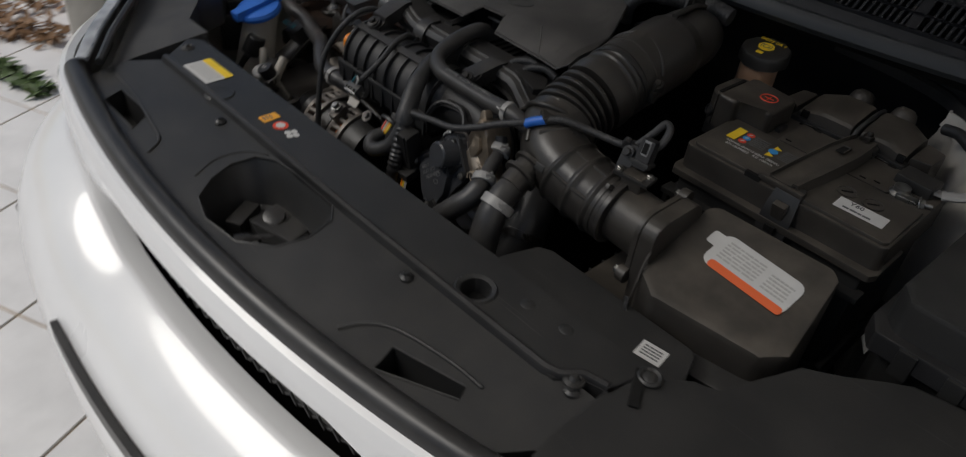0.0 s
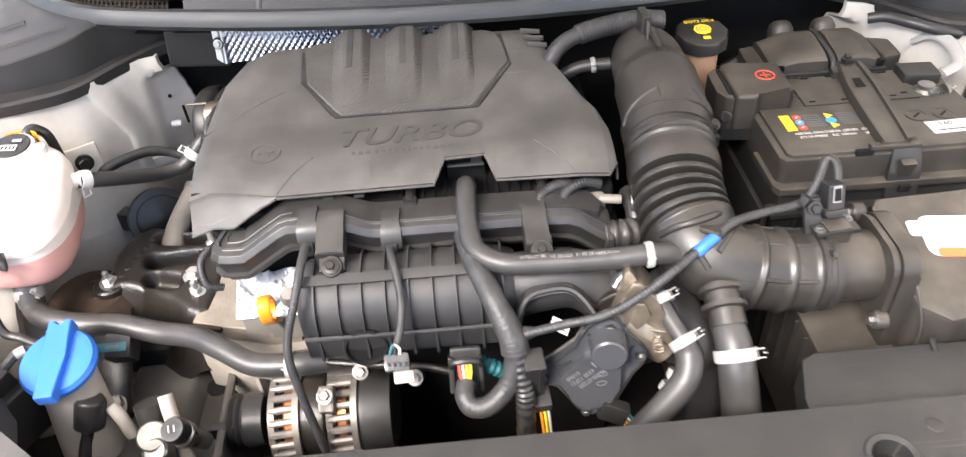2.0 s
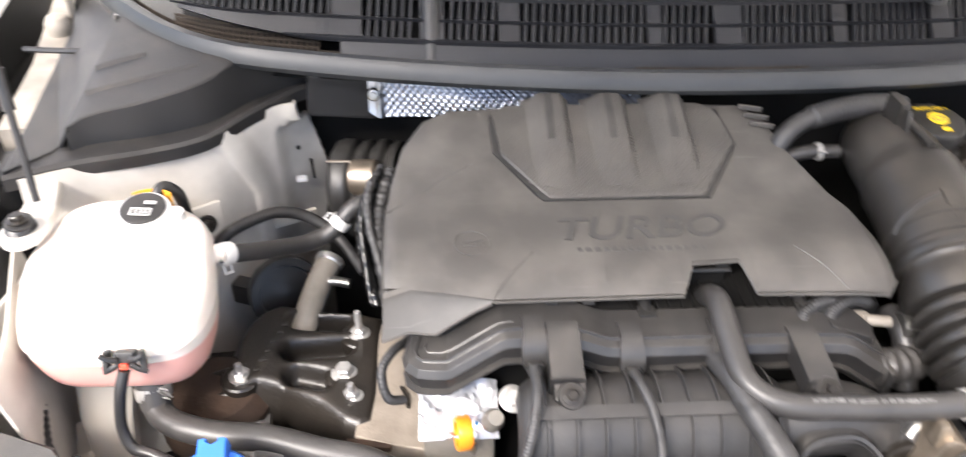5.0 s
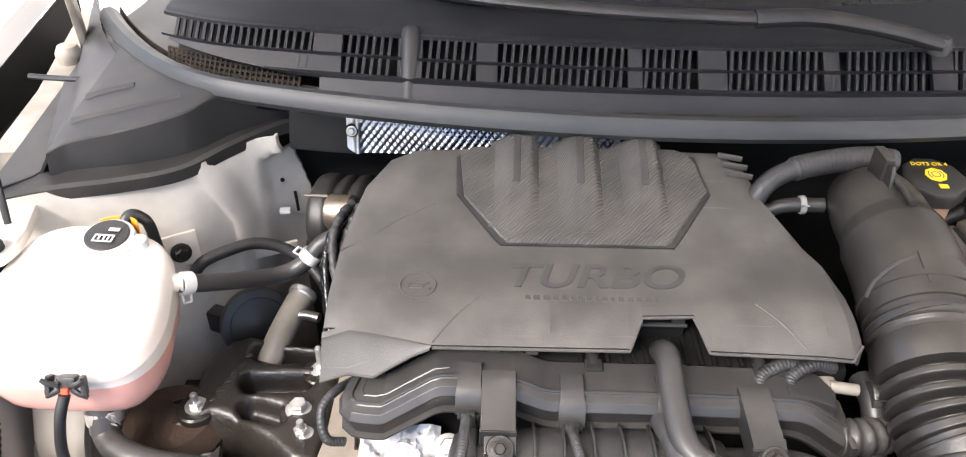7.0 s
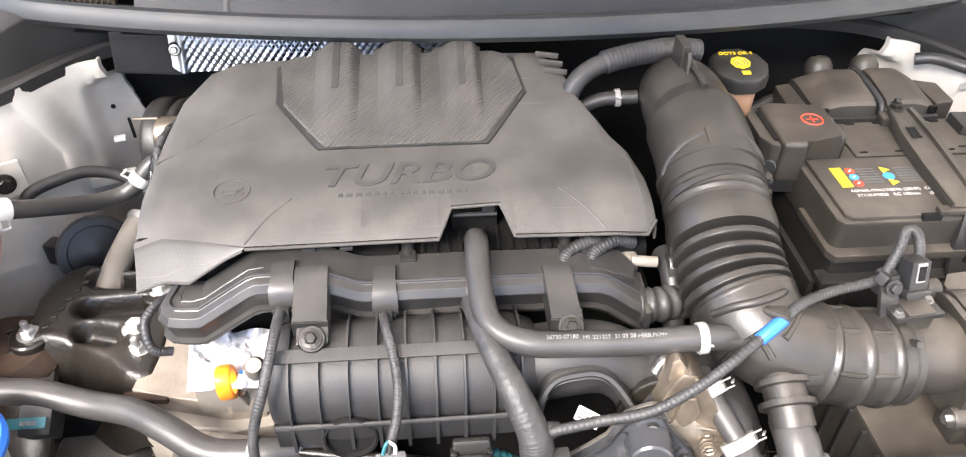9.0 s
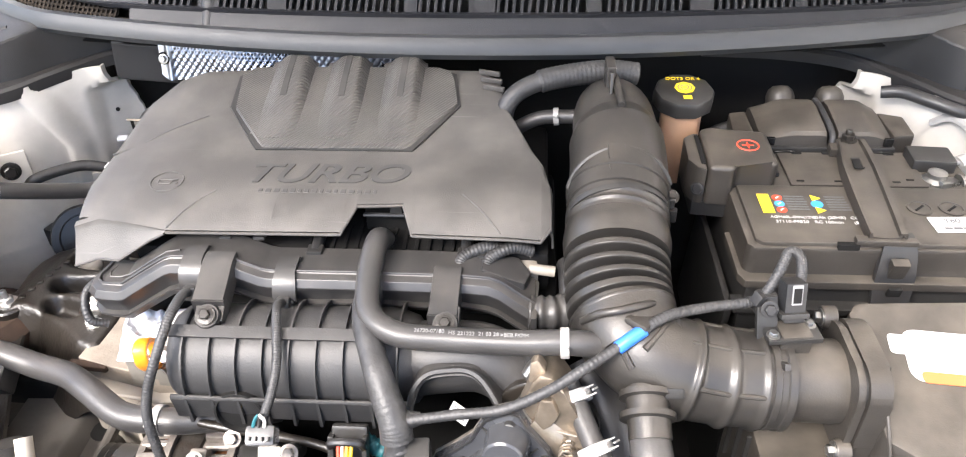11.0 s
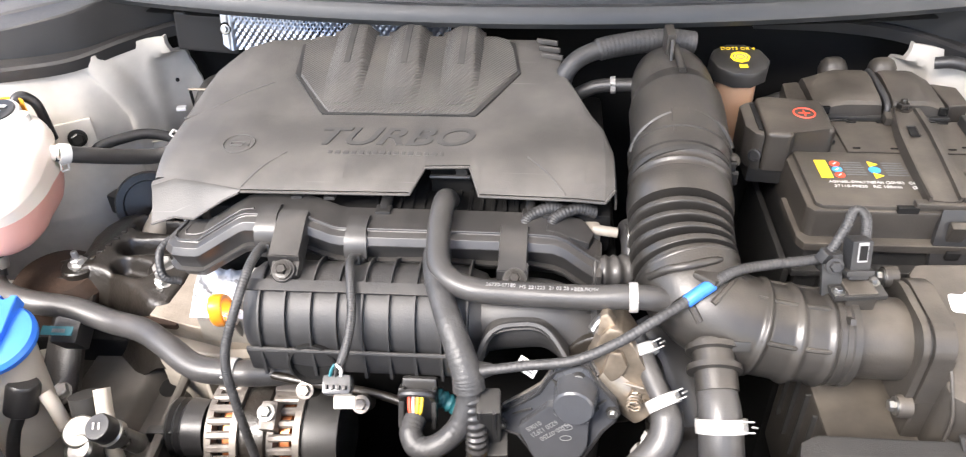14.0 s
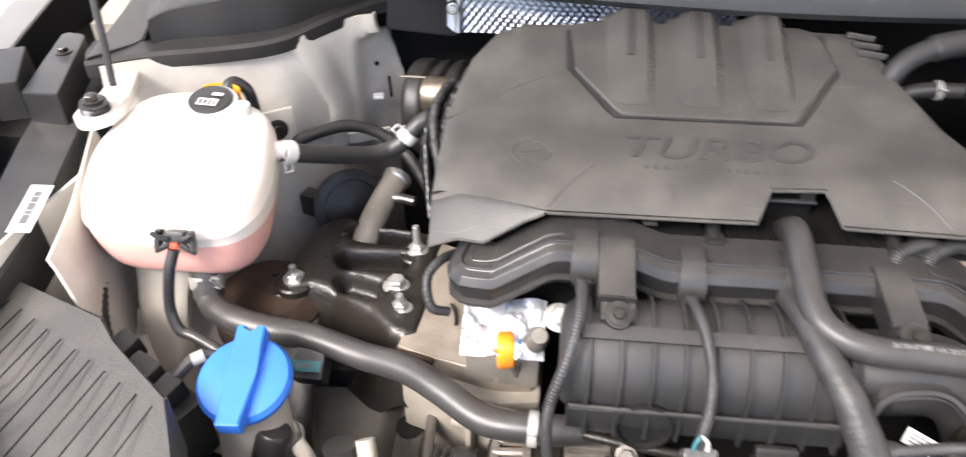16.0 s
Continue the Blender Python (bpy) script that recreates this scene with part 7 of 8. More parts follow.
part("core", lathe([(0.040, 0), (0.040, 0.12)], (-0.342, 0.204, 0.790), (1, 0, 0), 28), SHADE_BLACK, alt)
part("winding", lathe([(0.041, 0), (0.045, 0.003), (0.045, 0.012), (0.041, 0.014)], (-0.324, 0.204, 0.790), (1, 0, 0), 28), COPPER, alt)
part("winding", lathe([(0.041, 0), (0.045, 0.003), (0.045, 0.012), (0.041, 0.014)], (-0.264, 0.204, 0.790), (1, 0, 0), 28), COPPER, alt)
part("stator", lathe([(0.050, 0), (0.052, 0.002), (0.052, 0.030), (0.050, 0.032)], (-0.307, 0.204, 0.790), (1, 0, 0), 28), MOUNT, alt)
for x in (-0.340, -0.275):
    for dx, r in ((0.0, 0.053), (0.028, 0.057)):
        part("hoop", lathe([(r - 0.016, 0), (r, 0.002), (r, 0.009), (r - 0.016, 0.011)], (x + dx, 0.204, 0.790), (1, 0, 0), 32), ALT, alt, "bare cast alloy")
    for q in range(16):
        a = radians(-30 + 15 * q)
        part("fin", box((x + 0.02, 0.204 - 0.0515 * math.cos(a), 0.790 + 0.0515 * math.sin(a)), (0.034, 0.008, 0.008), (-math.degrees(a), -6, 0), 0.002, 1), ALT, alt)
part("ear", box((-0.270, 0.182, 0.841), (0.018, 0.03, 0.02), (30, 0, 0), 0.004), ALT, alt)
part("ear", box((-0.252, 0.224, 0.847), (0.04, 0.035, 0.018), (10, 0, 0), 0.005), ALT, alt)
part("bolt", bolt((-0.270, 0.176, 0.855), (0, -0.5, 0.85), 0.006), STEEL, alt)
part("rear_cover", lathe([(0.05, 0), (0.054, 0.01), (0.048, 0.04), (0.03, 0.045)], (-0.242, 0.204, 0.790), (1, 0, 0), 24), BLACK, alt)
part("pulley", lathe([(0.03, 0), (0.032, 0.003), (0.028, 0.007), (0.032, 0.011), (0.028, 0.015), (0.032, 0.019), (0.03, 0.04)], (-0.392, 0.204, 0.790), (1, 0, 0), 24), SATIN, alt)
hose("vacuum_line", "short ribbed dark teal hose behind the plug", [(-0.102, 0.182, 0.888), (-0.085, 0.178, 0.88), (-0.068, 0.178, 0.868)], lambda u: 0.0085 + 0.0008 * math.sin(u * 40), TEAL, n=40)
oilf = thing("oil_filter", (-0.10, 0.11, 0.76), "small silver canister with a yellow label", "filter")
part("can", lathe([(0.022, 0), (0.024, 0.004), (0.024, 0.08), (0.02, 0.085)], (-0.135, 0.11, 0.80), (1, 0, -0.05), 20), STEEL, oilf)
part("label", lathe([(0.0245, 0), (0.0245, 0.04)], (-0.12, 0.11, 0.80), (1, 0, -0.05), 20), YELLOW, oilf)

# ---- engine mount ----
mount = thing("engine_mount", (-0.51, 0.37, 0.80), "black cast engine mount bracket with pockets", "engine mount")
MOUNT_RIM = [(-0.616, 0.372), (-0.606, 0.350), (-0.585, 0.348), (-0.560, 0.351), (-0.543, 0.360), (-0.516, 0.355), (-0.476, 0.329), (-0.450, 0.306), (-0.432, 0.298), (-0.415, 0.304), (-0.410, 0.345), (-0.412, 0.460), (-0.450, 0.470), (-0.510, 0.474), (-0.533, 0.486), (-0.555, 0.478), (-0.572, 0.458), (-0.578, 0.434), (-0.575, 0.400), (-0.600, 0.395)]


def inside(x, y, loop):
    """Signed distance to an outline's edge, positive within."""
    d, odd = 9.0, False
    for (ax, ay), (bx, by) in zip(loop, loop[1:] + loop[:1]):
        if (ay > y) != (by > y) and x < (bx - ax) * (y - ay) / (by - ay) + ax:
            odd = not odd
        f = max(0.0, min(1.0, ((x - ax) * (bx - ax) + (y - ay) * (by - ay)) / ((bx - ax) ** 2 + (by - ay) ** 2)))
        d = min(d, math.hypot(x - ax - f * (bx - ax), y - ay - f * (by - ay)))
    return d if odd else -d


def cast_z(x, y):
    """Height of the cast bracket: a crowned top with hollowed pockets and steep rounded sides."""
    e = inside(x, y, MOUNT_RIM)
    z = 0.874 + 0.004 * math.sin((x + 0.55) * 22) - 0.10 * max(0.0, -0.55 - x)
    z -= 0.012 * (1 - min(1.0, max(0.0, e) / 0.012)) ** 2 if e > 0 else 0.012 + min(0.08, 2.0 * -e)
    for cx, cy, ln, r, turn, deep in ((-0.484, 0.450, 0.026, 0.010, -6, 0.028), (-0.484, 0.408, 0.026, 0.010, 4, 0.026), (-0.490, 0.368, 0.014, 0.011, -18, 0.022), (-0.590, 0.370, 0.006, 0.010, 0, 0.010)):
        dx, dy = x - cx, y - cy
        a = dx * math.cos(radians(turn)) + dy * math.sin(radians(turn))
        b = dy * math.cos(radians(turn)) - dx * math.sin(radians(turn))
        d = math.hypot(max(0.0, abs(a) - ln), b) - r
        z -= deep / (1 + math.exp(max(-30.0, min(30.0, d / 0.0022))))
    return z + 0.0045 * math.exp(-((x + 0.533 - 0.28 * (y - 0.41)) / 0.016) ** 2)


part("arm", sheet([[(x, y, cast_z(x, y)) for y in [0.270 + 0.0024 * j for j in range(100)]] for x in [-0.640 + 0.0024 * i for i in range(108)]], 0.003), MOUNT, mount, angle=60)
for x, y in ((-0.561, 0.372), (-0.452, 0.372), (-0.442, 0.340), (-0.440, 0.430)):
    part("boss", lathe([(0.022, 0), (0.021, 0.012), (0.019, 0.014), (0.0, 0.0142)], (x, y, 0.86), sides=24), MOUNT, mount)
for q in range(6):
    part("raised_letter", box((-0.5445 + 0.0042 * q, 0.378 + 0.0130 * q, cast_z(-0.5445 + 0.0042 * q, 0.378 + 0.0130 * q) + 0.0004), (0.0065 + 0.0015 * (q % 2), 0.0050, 0.0026), (0, 0, 15), 0.0004, 1), MOUNT, mount)
for x, y, z, st in ((-0.561, 0.372, 0.874, 0.018), (-0.452, 0.372, 0.874, 0.0), (-0.442, 0.340, 0.874, 0.018), (-0.440, 0.430, 0.874, 0.033)):
    part("bolt", bolt((x, y, z), r=0.0095 if not st else 0.008, stud=st), ZINC, mount)
part("rubber_buffer", lathe([(0.05, 0), (0.06, 0.02), (0.06, 0.06), (0.045, 0.075)], (-0.59, 0.365, 0.79)), RUST, mount, "rust-brown mount housing")
part("leg", box((-0.56, 0.36, 0.70), (0.16, 0.12, 0.24), bev=0.01), SHADE_BLACK, mount)
wp = thing("water_pipe", (-0.50, 0.50, 0.86), "dull grey metal water pipe behind the engine mount", "pipe")
part("pipe", tube([(-0.508, 0.455, 0.855), (-0.500, 0.48, 0.872), (-0.490, 0.512, 0.885), (-0.480, 0.540, 0.895)], 0.0155, 16, 16), GRIMY, wp)
part("collar", lathe([(0.0155, 0), (0.0172, 0.002), (0.0172, 0.008), (0.0155, 0.010)], (-0.483, 0.531, 0.892), (0.3, 0.9, 0.3), 18), ZINC, wp)
part("spigot", tube([(-0.50, 0.505, 0.884), (-0.475, 0.505, 0.888), (-0.455, 0.50, 0.888)], 0.006, 8, 10), STEEL, wp)
bell = thing("horn", (-0.536, 0.52, 0.80), "round black horn on the inner wall", "horn")
part("disc", lathe([(0.03, -0.012), (0.043, -0.01), (0.045, 0.0), (0.043, 0.008), (0.034, 0.009), (0.032, 0.004), (0.012, 0.006), (0.004, 0.01)], (-0.535, 0.515, 0.865), (0.45, -0.8, 0.35), 28), BLACK, bell)
part("bracket", box((-0.575, 0.525, 0.855), (0.05, 0.02, 0.03), (0, 0, -20), 0.003), BLACK, bell)
part("arm", box((-0.56, 0.53, 0.78), (0.02, 0.012, 0.16), bev=0.002), BLACK, bell)
vac = thing("vacuum_pump", (-0.46, 0.60, 0.85), "black pump body with a bright metal collar", "pump")
part("body", lathe([(0.05, 0), (0.056, 0.004), (0.058, 0.010), (0.058, 0.022), (0.056, 0.027), (0.051, 0.030), (0.050, 0.034), (0.056, 0.037), (0.057, 0.043), (0.055, 0.047), (0.050, 0.050), (0.050, 0.054), (0.057, 0.057), (0.058, 0.064), (0.056, 0.068), (0.051, 0.071), (0.051, 0.074), (0.056, 0.077), (0.055, 0.085), (0.030, 0.088)], (-0.475, 0.650, 0.93), (0.95, -0.2, 0.1), 36), BLACK, vac, "glossy black ribbed housing")
part("collar", lathe([(0.020, 0), (0.022, 0.003), (0.022, 0.03), (0.018, 0.034)], (-0.452, 0.597, 0.974), (0.95, -0.2, 0.1), 24), BRONZE, vac)
part("bolt", tube([(-0.482, 0.602, 0.994), (-0.452, 0.598, 0.996)], 0.0016, 6, 8), BRONZE, vac)
part("foot", box((-0.45, 0.63, 0.80), (0.08, 0.08, 0.25), bev=0.01), SHADE_BLACK, vac)

# ---- coolant tank ----
tank = thing("coolant_tank", (-0.66, 0.385, 0.90), "milky coolant tank with pink coolant showing below", "coolant tank")


TANK_RIM = [(q.x, q.y) for q in glide([(-0.733, 0.330, 0), (-0.744, 0.372, 0), (-0.746, 0.405, 0), (-0.738, 0.435, 0), (-0.729, 0.458, 0), (-0.711, 0.474, 0), (-0.680, 0.481, 0), (-0.632, 0.474, 0), (-0.597, 0.460, 0), (-0.579, 0.438, 0), (-0.570, 0.400, 0), (-0.564, 0.368, 0), (-0.567, 0.333, 0), (-0.583, 0.309, 0), (-0.612, 0.300, 0), (-0.655, 0.298, 0), (-0.700, 0.301, 0), (-0.722, 0.311, 0), (-0.733, 0.330, 0)], 72)[:-1]]
TANK_MID = (-0.655, 0.388)


def tub(levels):
    """A shell through scaled copies of the tank's outline; a level is (scale, height, share of the top's slope)."""
    bm = bmesh.new()
    rows = []
    for k, z, lean in levels:
        rows.append([])
        for x, y in TANK_RIM:
            inset = (1 - k) * 0.088
            d = math.hypot(x - TANK_MID[0], y - TANK_MID[1])
            f = max(0.02, (d - inset) / d)
            px_, py_ = TANK_MID[0] + (x - TANK_MID[0]) * f, TANK_MID[1] + (y - TANK_MID[1]) * f
            rows[-1].append(bm.verts.new((px_, py_, z + lean * 0.17 * (py_ - 0.32))))
    for a, b in zip(rows, rows[1:]):
        for j in range(len(a)):
            bm.faces.new((a[j], a[(j + 1) % len(a)], b[(j + 1) % len(a)], b[j]))
    bm.faces.new(rows[0][::-1])
    bm.faces.new(rows[-1])
    return bm


part("lower_shell", tub([(0.42, 0.919, 0), (0.58, 0.9195, 0), (0.70, 0.922, 0), (0.79, 0.927, 0), (0.86, 0.935, 0), (0.915, 0.947, 0), (0.95, 0.959, 0), (0.97, 0.968, 0), (0.98, 0.973, 0)]), TANK_LOW, tank, "pink-tinted lower half")
part("upper_shell", tub([(0.98, 0.973, 0), (0.984, 0.977, 0.3), (0.992, 0.983, 0.8), (1.006, 0.9855, 0.9), (1.010, 0.9875, 0.95), (1.006, 0.9895, 1), (0.996, 0.991, 1), (0.985, 0.9965, 1), (0.96, 1.002, 1), (0.91, 1.0065, 1), (0.83, 1.0095, 1), (0.70, 1.0115, 1), (0.45, 1.013, 1), (0.1, 1.0135, 1)]), TANK, tank, "cream upper half")
part("spout", tube([(-0.610, 0.420, 1.002), (-0.585, 0.422, 1.0005), (-0.566, 0.426, 0.9985)], 0.0098, 6, 16), TANK, tank)
CAP_AT, CAP_UP = (-0.642, 0.447, 1.022), (0.03, -0.14, 0.99)
neckc = part("cap", lathe([(0.022, -0.02), (0.0235, 0.004), (0.0265, 0.006), (0.0270, 0.016), (0.0255, 0.0195), (0.0225, 0.0205), (0.0005, 0.0205)], CAP_AT, CAP_UP, 32), PAPER, tank, "pressure cap with a black top")
part("cap_top", lathe([(0.0218, 0.0195), (0.0218, 0.0222), (0.0205, 0.0230), (0.0005, 0.0232)], CAP_AT, CAP_UP, 28), SATIN, neckc, "black printed disc")
cm = pose(-0.6418, 0.4415, 1.0460, 8, 0, -4)
for w_, h_, dx_, dy_ in ((0.0185, 0.0016, 0.001, -0.0012), (0.0185, 0.0016, 0.001, -0.0098), (0.0016, 0.0102, -0.0085, -0.0055), (0.0016, 0.0102, 0.0105, -0.0055), (0.0018, 0.0050, -0.0035, -0.0052), (0.0018, 0.0050, 0.0015, -0.0052), (0.0018, 0.0050, 0.0060, -0.0052), (0.0110, 0.0042, 0.0070, 0.0075)):
    part("cap_sign", sticker(w_, h_, cm @ pose(dx_, dy_, 0.0002)), PAPER, neckc)
for sx_, sy_ in ((-1, 0.0), (1, -0.004)):
    part("cap_ear", prism(ring((-0.642 + sx_ * 0.0300, 0.447 + sy_), 0.0105, 14), 1.022, 1.0400, 0.003), PAPER, neckc)
part("cap_label", sheet([[(-0.640 + 0.0276 * math.cos(a), 0.450 + 0.0276 * math.sin(a), z) for a in [radians(45 + 10 * i) for i in range(10)]] for z in (1.022, 1.0440)], 0.0012), AMBER, neckc, "amber warning label")
part("overflow", tube([(-0.640, 0.466, 1.022), (-0.637, 0.474, 1.038), (-0.632, 0.481, 1.043), (-0.625, 0.486, 1.037), (-0.619, 0.488, 1.024), (-0.617, 0.489, 0.98)], 0.0062, 24, 12), RUBBER, tank, "black overflow tube")
part("leg", sheet([[(cx + w * a, cy + b, z) for a, b in ((-1.0, 0.016), (-0.96, 0.004), (-0.7, -0.002), (0.0, -0.005), (0.7, -0.002), (0.96, 0.004), (1.0, 0.016))] for cx, cy, z, w in ((-0.684, 0.350, 0.935, 0.029), (-0.683, 0.340, 0.912, 0.029), (-0.680, 0.314, 0.88, 0.026), (-0.673, 0.290, 0.84, 0.021), (-0.668, 0.268, 0.77, 0.019), (-0.665, 0.255, 0.66, 0.019))], 0.005), NECK, tank, "milky curved foot")
sens = part("level_sensor", box((-0.627, 0.296, 0.989), (0.018, 0.014, 0.013), (-25, 0, 0), 0.003), BLACK, tank, "black level sensor plug")
for sx_ in (-1, 1):
    part("clip", box((-0.627 + sx_ * 0.0155, 0.2915, 0.989), (0.0055, 0.008, 0.019), (-25, 0, sx_ * 12), 0.0022), BLACK, sens)
    for sz_ in (-1, 1):
        part("claw", tube([(-0.627 + sx_ * 0.006, 0.289, 0.989 + sz_ * 0.003), (-0.627 + sx_ * 0.012, 0.2865, 0.989 + sz_ * 0.006), (-0.627 + sx_ * 0.0185, 0.287, 0.989 + sz_ * 0.0105)], lambda u: 0.0030 - 0.0008 * u, 8, 8), SATIN, sens)
part("red_tab", box((-0.6265, 0.2858, 0.987), (0.0065, 0.004, 0.0055), (-25, 0, 0), 0.001), RED, sens)
loom("level_lead", "black lead hanging from the tank's sensor", [(-0.627, 0.284, 0.984), (-0.632, 0.274, 0.965), (-0.637, 0.266, 0.93), (-0.630, 0.258, 0.910), (-0.615, 0.255, 0.905), (-0.585, 0.242, 0.90), (-0.565, 0.235, 0.885)], 0.0052, 0, RUBBER)
loom("side_loom", "ribbed black loom down the inner wall", [(-0.762, 0.356, 0.922), (-0.748, 0.330, 0.917), (-0.737, 0.303, 0.902), (-0.730, 0.280, 0.88), (-0.722, 0.264, 0.83), (-0.712, 0.256, 0.76)], 0.0125, 150, RUBBER)
bracket = thing("tank_bracket", (-0.735, 0.40, 1.0), "pale painted bracket foot with a bolt", "bracket")
part("foot", prism([(-0.772, 0.500), (-0.764, 0.478), (-0.756, 0.452), (-0.762, 0.436), (-0.768, 0.420), (-0.766, 0.405), (-0.755, 0.396), (-0.741, 0.397), (-0.730, 0.408), (-0.726, 0.428), (-0.730, 0.456), (-0.742, 0.506), (-0.760, 0.512)][::-1], 1.030, 1.041, 0.004), PRIMER, bracket)
part("bushing", lathe([(0.0135, 0), (0.0145, 0.002), (0.0125, 0.004), (0.0142, 0.006), (0.0122, 0.008), (0.0130, 0.011), (0.0, 0.0112)], (-0.748, 0.417, 1.040), (0.1, -0.1, 1), 22), SATIN, bracket, "black ribbed rubber bush")
part("bolt", bolt((-0.748, 0.417, 1.051), r=0.0065), MOUNT, bracket)
part("stay", sheet([[(-0.772, 0.50, 1.034), (-0.760, 0.507, 1.034), (-0.745, 0.503, 1.034)], [(-0.774, 0.502, 0.95), (-0.762, 0.509, 0.95), (-0.748, 0.505, 0.95)]], 0.003), PRIMER, bracket)
wall_top = glide([(-0.734, 0.262, 0.982), (-0.744, 0.323, 0.990), (-0.763, 0.382, 0.992), (-0.787, 0.454, 0.995)], 16)
part("wall", sheet([[tuple(q), tuple(q + Vector((0.003, 0, -0.012))), tuple(q + Vector((0.008, 0, -0.05))), tuple(q + Vector((0.014, 0, -0.11))), tuple(q + Vector((0.020, -0.01, -0.21)))] for q in wall_top], 0.003), PRIMER, bracket)

liner = thing("wheel_liner", (-0.66, 0.26, 0.75), "dusty pale wheel-arch panel below the coolant tank", "car part")
part("panel", sheet([[(x, 0.335 - 0.10 * t + 0.02 * math.sin((x + 0.73) * 22), 0.865 - 0.13 * t - 0.25 * abs(x + 0.66)) for t in (0, 0.2, 0.4, 0.6, 0.8, 1.0)] for x in [-0.725 + 0.012 * i for i in range(13)]], 0.004), NECK, liner)
part("rib", tube([(-0.70, 0.30, 0.85), (-0.68, 0.27, 0.82), (-0.665, 0.24, 0.775)], 0.005, 12, 8), NECK, liner)
part("foot", box((-0.655, 0.27, 0.62), (0.10, 0.10, 0.20), bev=0.01), SHADE_BLACK, liner)
lampback = thing("headlight_connector", (-0.64, 0.205, 0.85), "black headlight wiring plugs behind the corner cover", "plug")
for cx_p, cy_p, cz_p, sx_p, sy_p in ((-0.672, 0.232, 0.905, 0.022, 0.03), (-0.645, 0.214, 0.90, 0.03, 0.022), (-0.618, 0.198, 0.895, 0.02, 0.026)):
    part("plug", box((cx_p, cy_p, cz_p), (sx_p, sy_p, 0.026), (10, 5, -28), 0.004), BLACK, lampback)
part("lead", tube([(-0.615, 0.205, 0.905), (-0.60, 0.225, 0.912), (-0.58, 0.232, 0.905), (-0.565, 0.225, 0.89)], 0.0055, 16, 8), TAPE, lampback)
part("sleeve", tube([(-0.603, 0.222, 0.911), (-0.594, 0.228, 0.912)], 0.0065, 4, 10), WHITE_CLIP, lampback)
part("base", box((-0.645, 0.205, 0.85), (0.10, 0.05, 0.07), (0, 0, -28), 0.006), BLACK, lampback)

# ---- washer bottle ----
wash = thing("washer_bottle", (-0.552, 0.2, 0.62), "milky washer bottle neck with a blue cap", "washer bottle")
part("neck", tube([(-0.548, 0.21, 0.905), (-0.548, 0.198, 0.85), (-0.545, 0.18, 0.76), (-0.545, 0.17, 0.60)], lambda u: 0.028 + 0.012 * u, 20, 20), NECK, wash)
wm = pose(-0.549, 0.205, 0.909, 14, 0, 0)
lid = lathe([(0.030, -0.008), (0.040, -0.002), (0.041, 0.004), (0.038, 0.009), (0.03, 0.011), (0.0005, 0.013)], (0, 0, 0), sides=36)
bmesh.ops.transform(lid, matrix=wm, verts=lid.verts)
lidp = part("cap", lid, BLUE, wash, "bright blue snap cap")
hdl = prism([(-0.011, -0.048), (0.010, -0.048), (0.014, 0.0), (0.013, 0.045), (0.004, 0.046), (0.003, 0.036), (-0.004, 0.036), (-0.005, 0.046), (-0.013, 0.045), (-0.012, 0.0)], 0.004, 0.019, 0.003)
bmesh.ops.transform(hdl, matrix=wm @ pose(0, 0, 0, 0, 0, 3), verts=hdl.verts)
part("handle", hdl, BLUE, lidp)
beam = thing("chassis_rail", (-0.48, 0.2, 0.70), "grey painted chassis rail beside the washer bottle", "car part")
part("rail", sheet([[(-0.540, y, 0.70), (-0.536, y, 0.782), (-0.528, y, 0.792), (-0.455, y, 0.795), (-0.447, y, 0.790), (-0.438, y, 0.778), (-0.412, y, 0.780), (-0.404, y, 0.774), (-0.396, y, 0.74), (-0.394, y, 0.66)] for y in (0.06, 0.12, 0.18, 0.24, 0.30, 0.36)], 0.004), RAILS, beam, angle=40)
part("drain_hole", lathe([(0.0135, 0), (0.0150, 0.001), (0.0150, 0.0025), (0.0, 0.0028)], (-0.4255, 0.268, 0.7775), sides=24), SHADE_BLACK, beam)
part("web", box((-0.400, 0.22, 0.80), (0.010, 0.20, 0.016), (0, 12, 3), 0.004), RAILS, beam)
part("line_clip", box((-0.394, 0.185, 0.80), (0.035, 0.012, 0.018), (0, 0, 4), 0.003), BLACK, beam)
part("tag", sticker(0.035, 0.010, pose(-0.515, 0.245, 0.888, 30, 0, 0)), TEAL, beam)
part("tag_print", bars(pose(-0.513, 0.2447, 0.8885, 30, 0, 0), 1, 0.015, 0.009, seed=61), INK, beam)
part("tag_arm", box((-0.513, 0.262, 0.868), (0.030, 0.03, 0.03), (30, 0, 0), 0.003), BLACK, beam)
part("foot", box((-0.475, 0.17, 0.63), (0.06, 0.2, 0.24), bev=0.01), SHADE_BLACK, beam)
leg = thing("mount_leg", (-0.53, 0.24, 0.79), "black pressed steel bracket bolted to the chassis rail", "bracket")
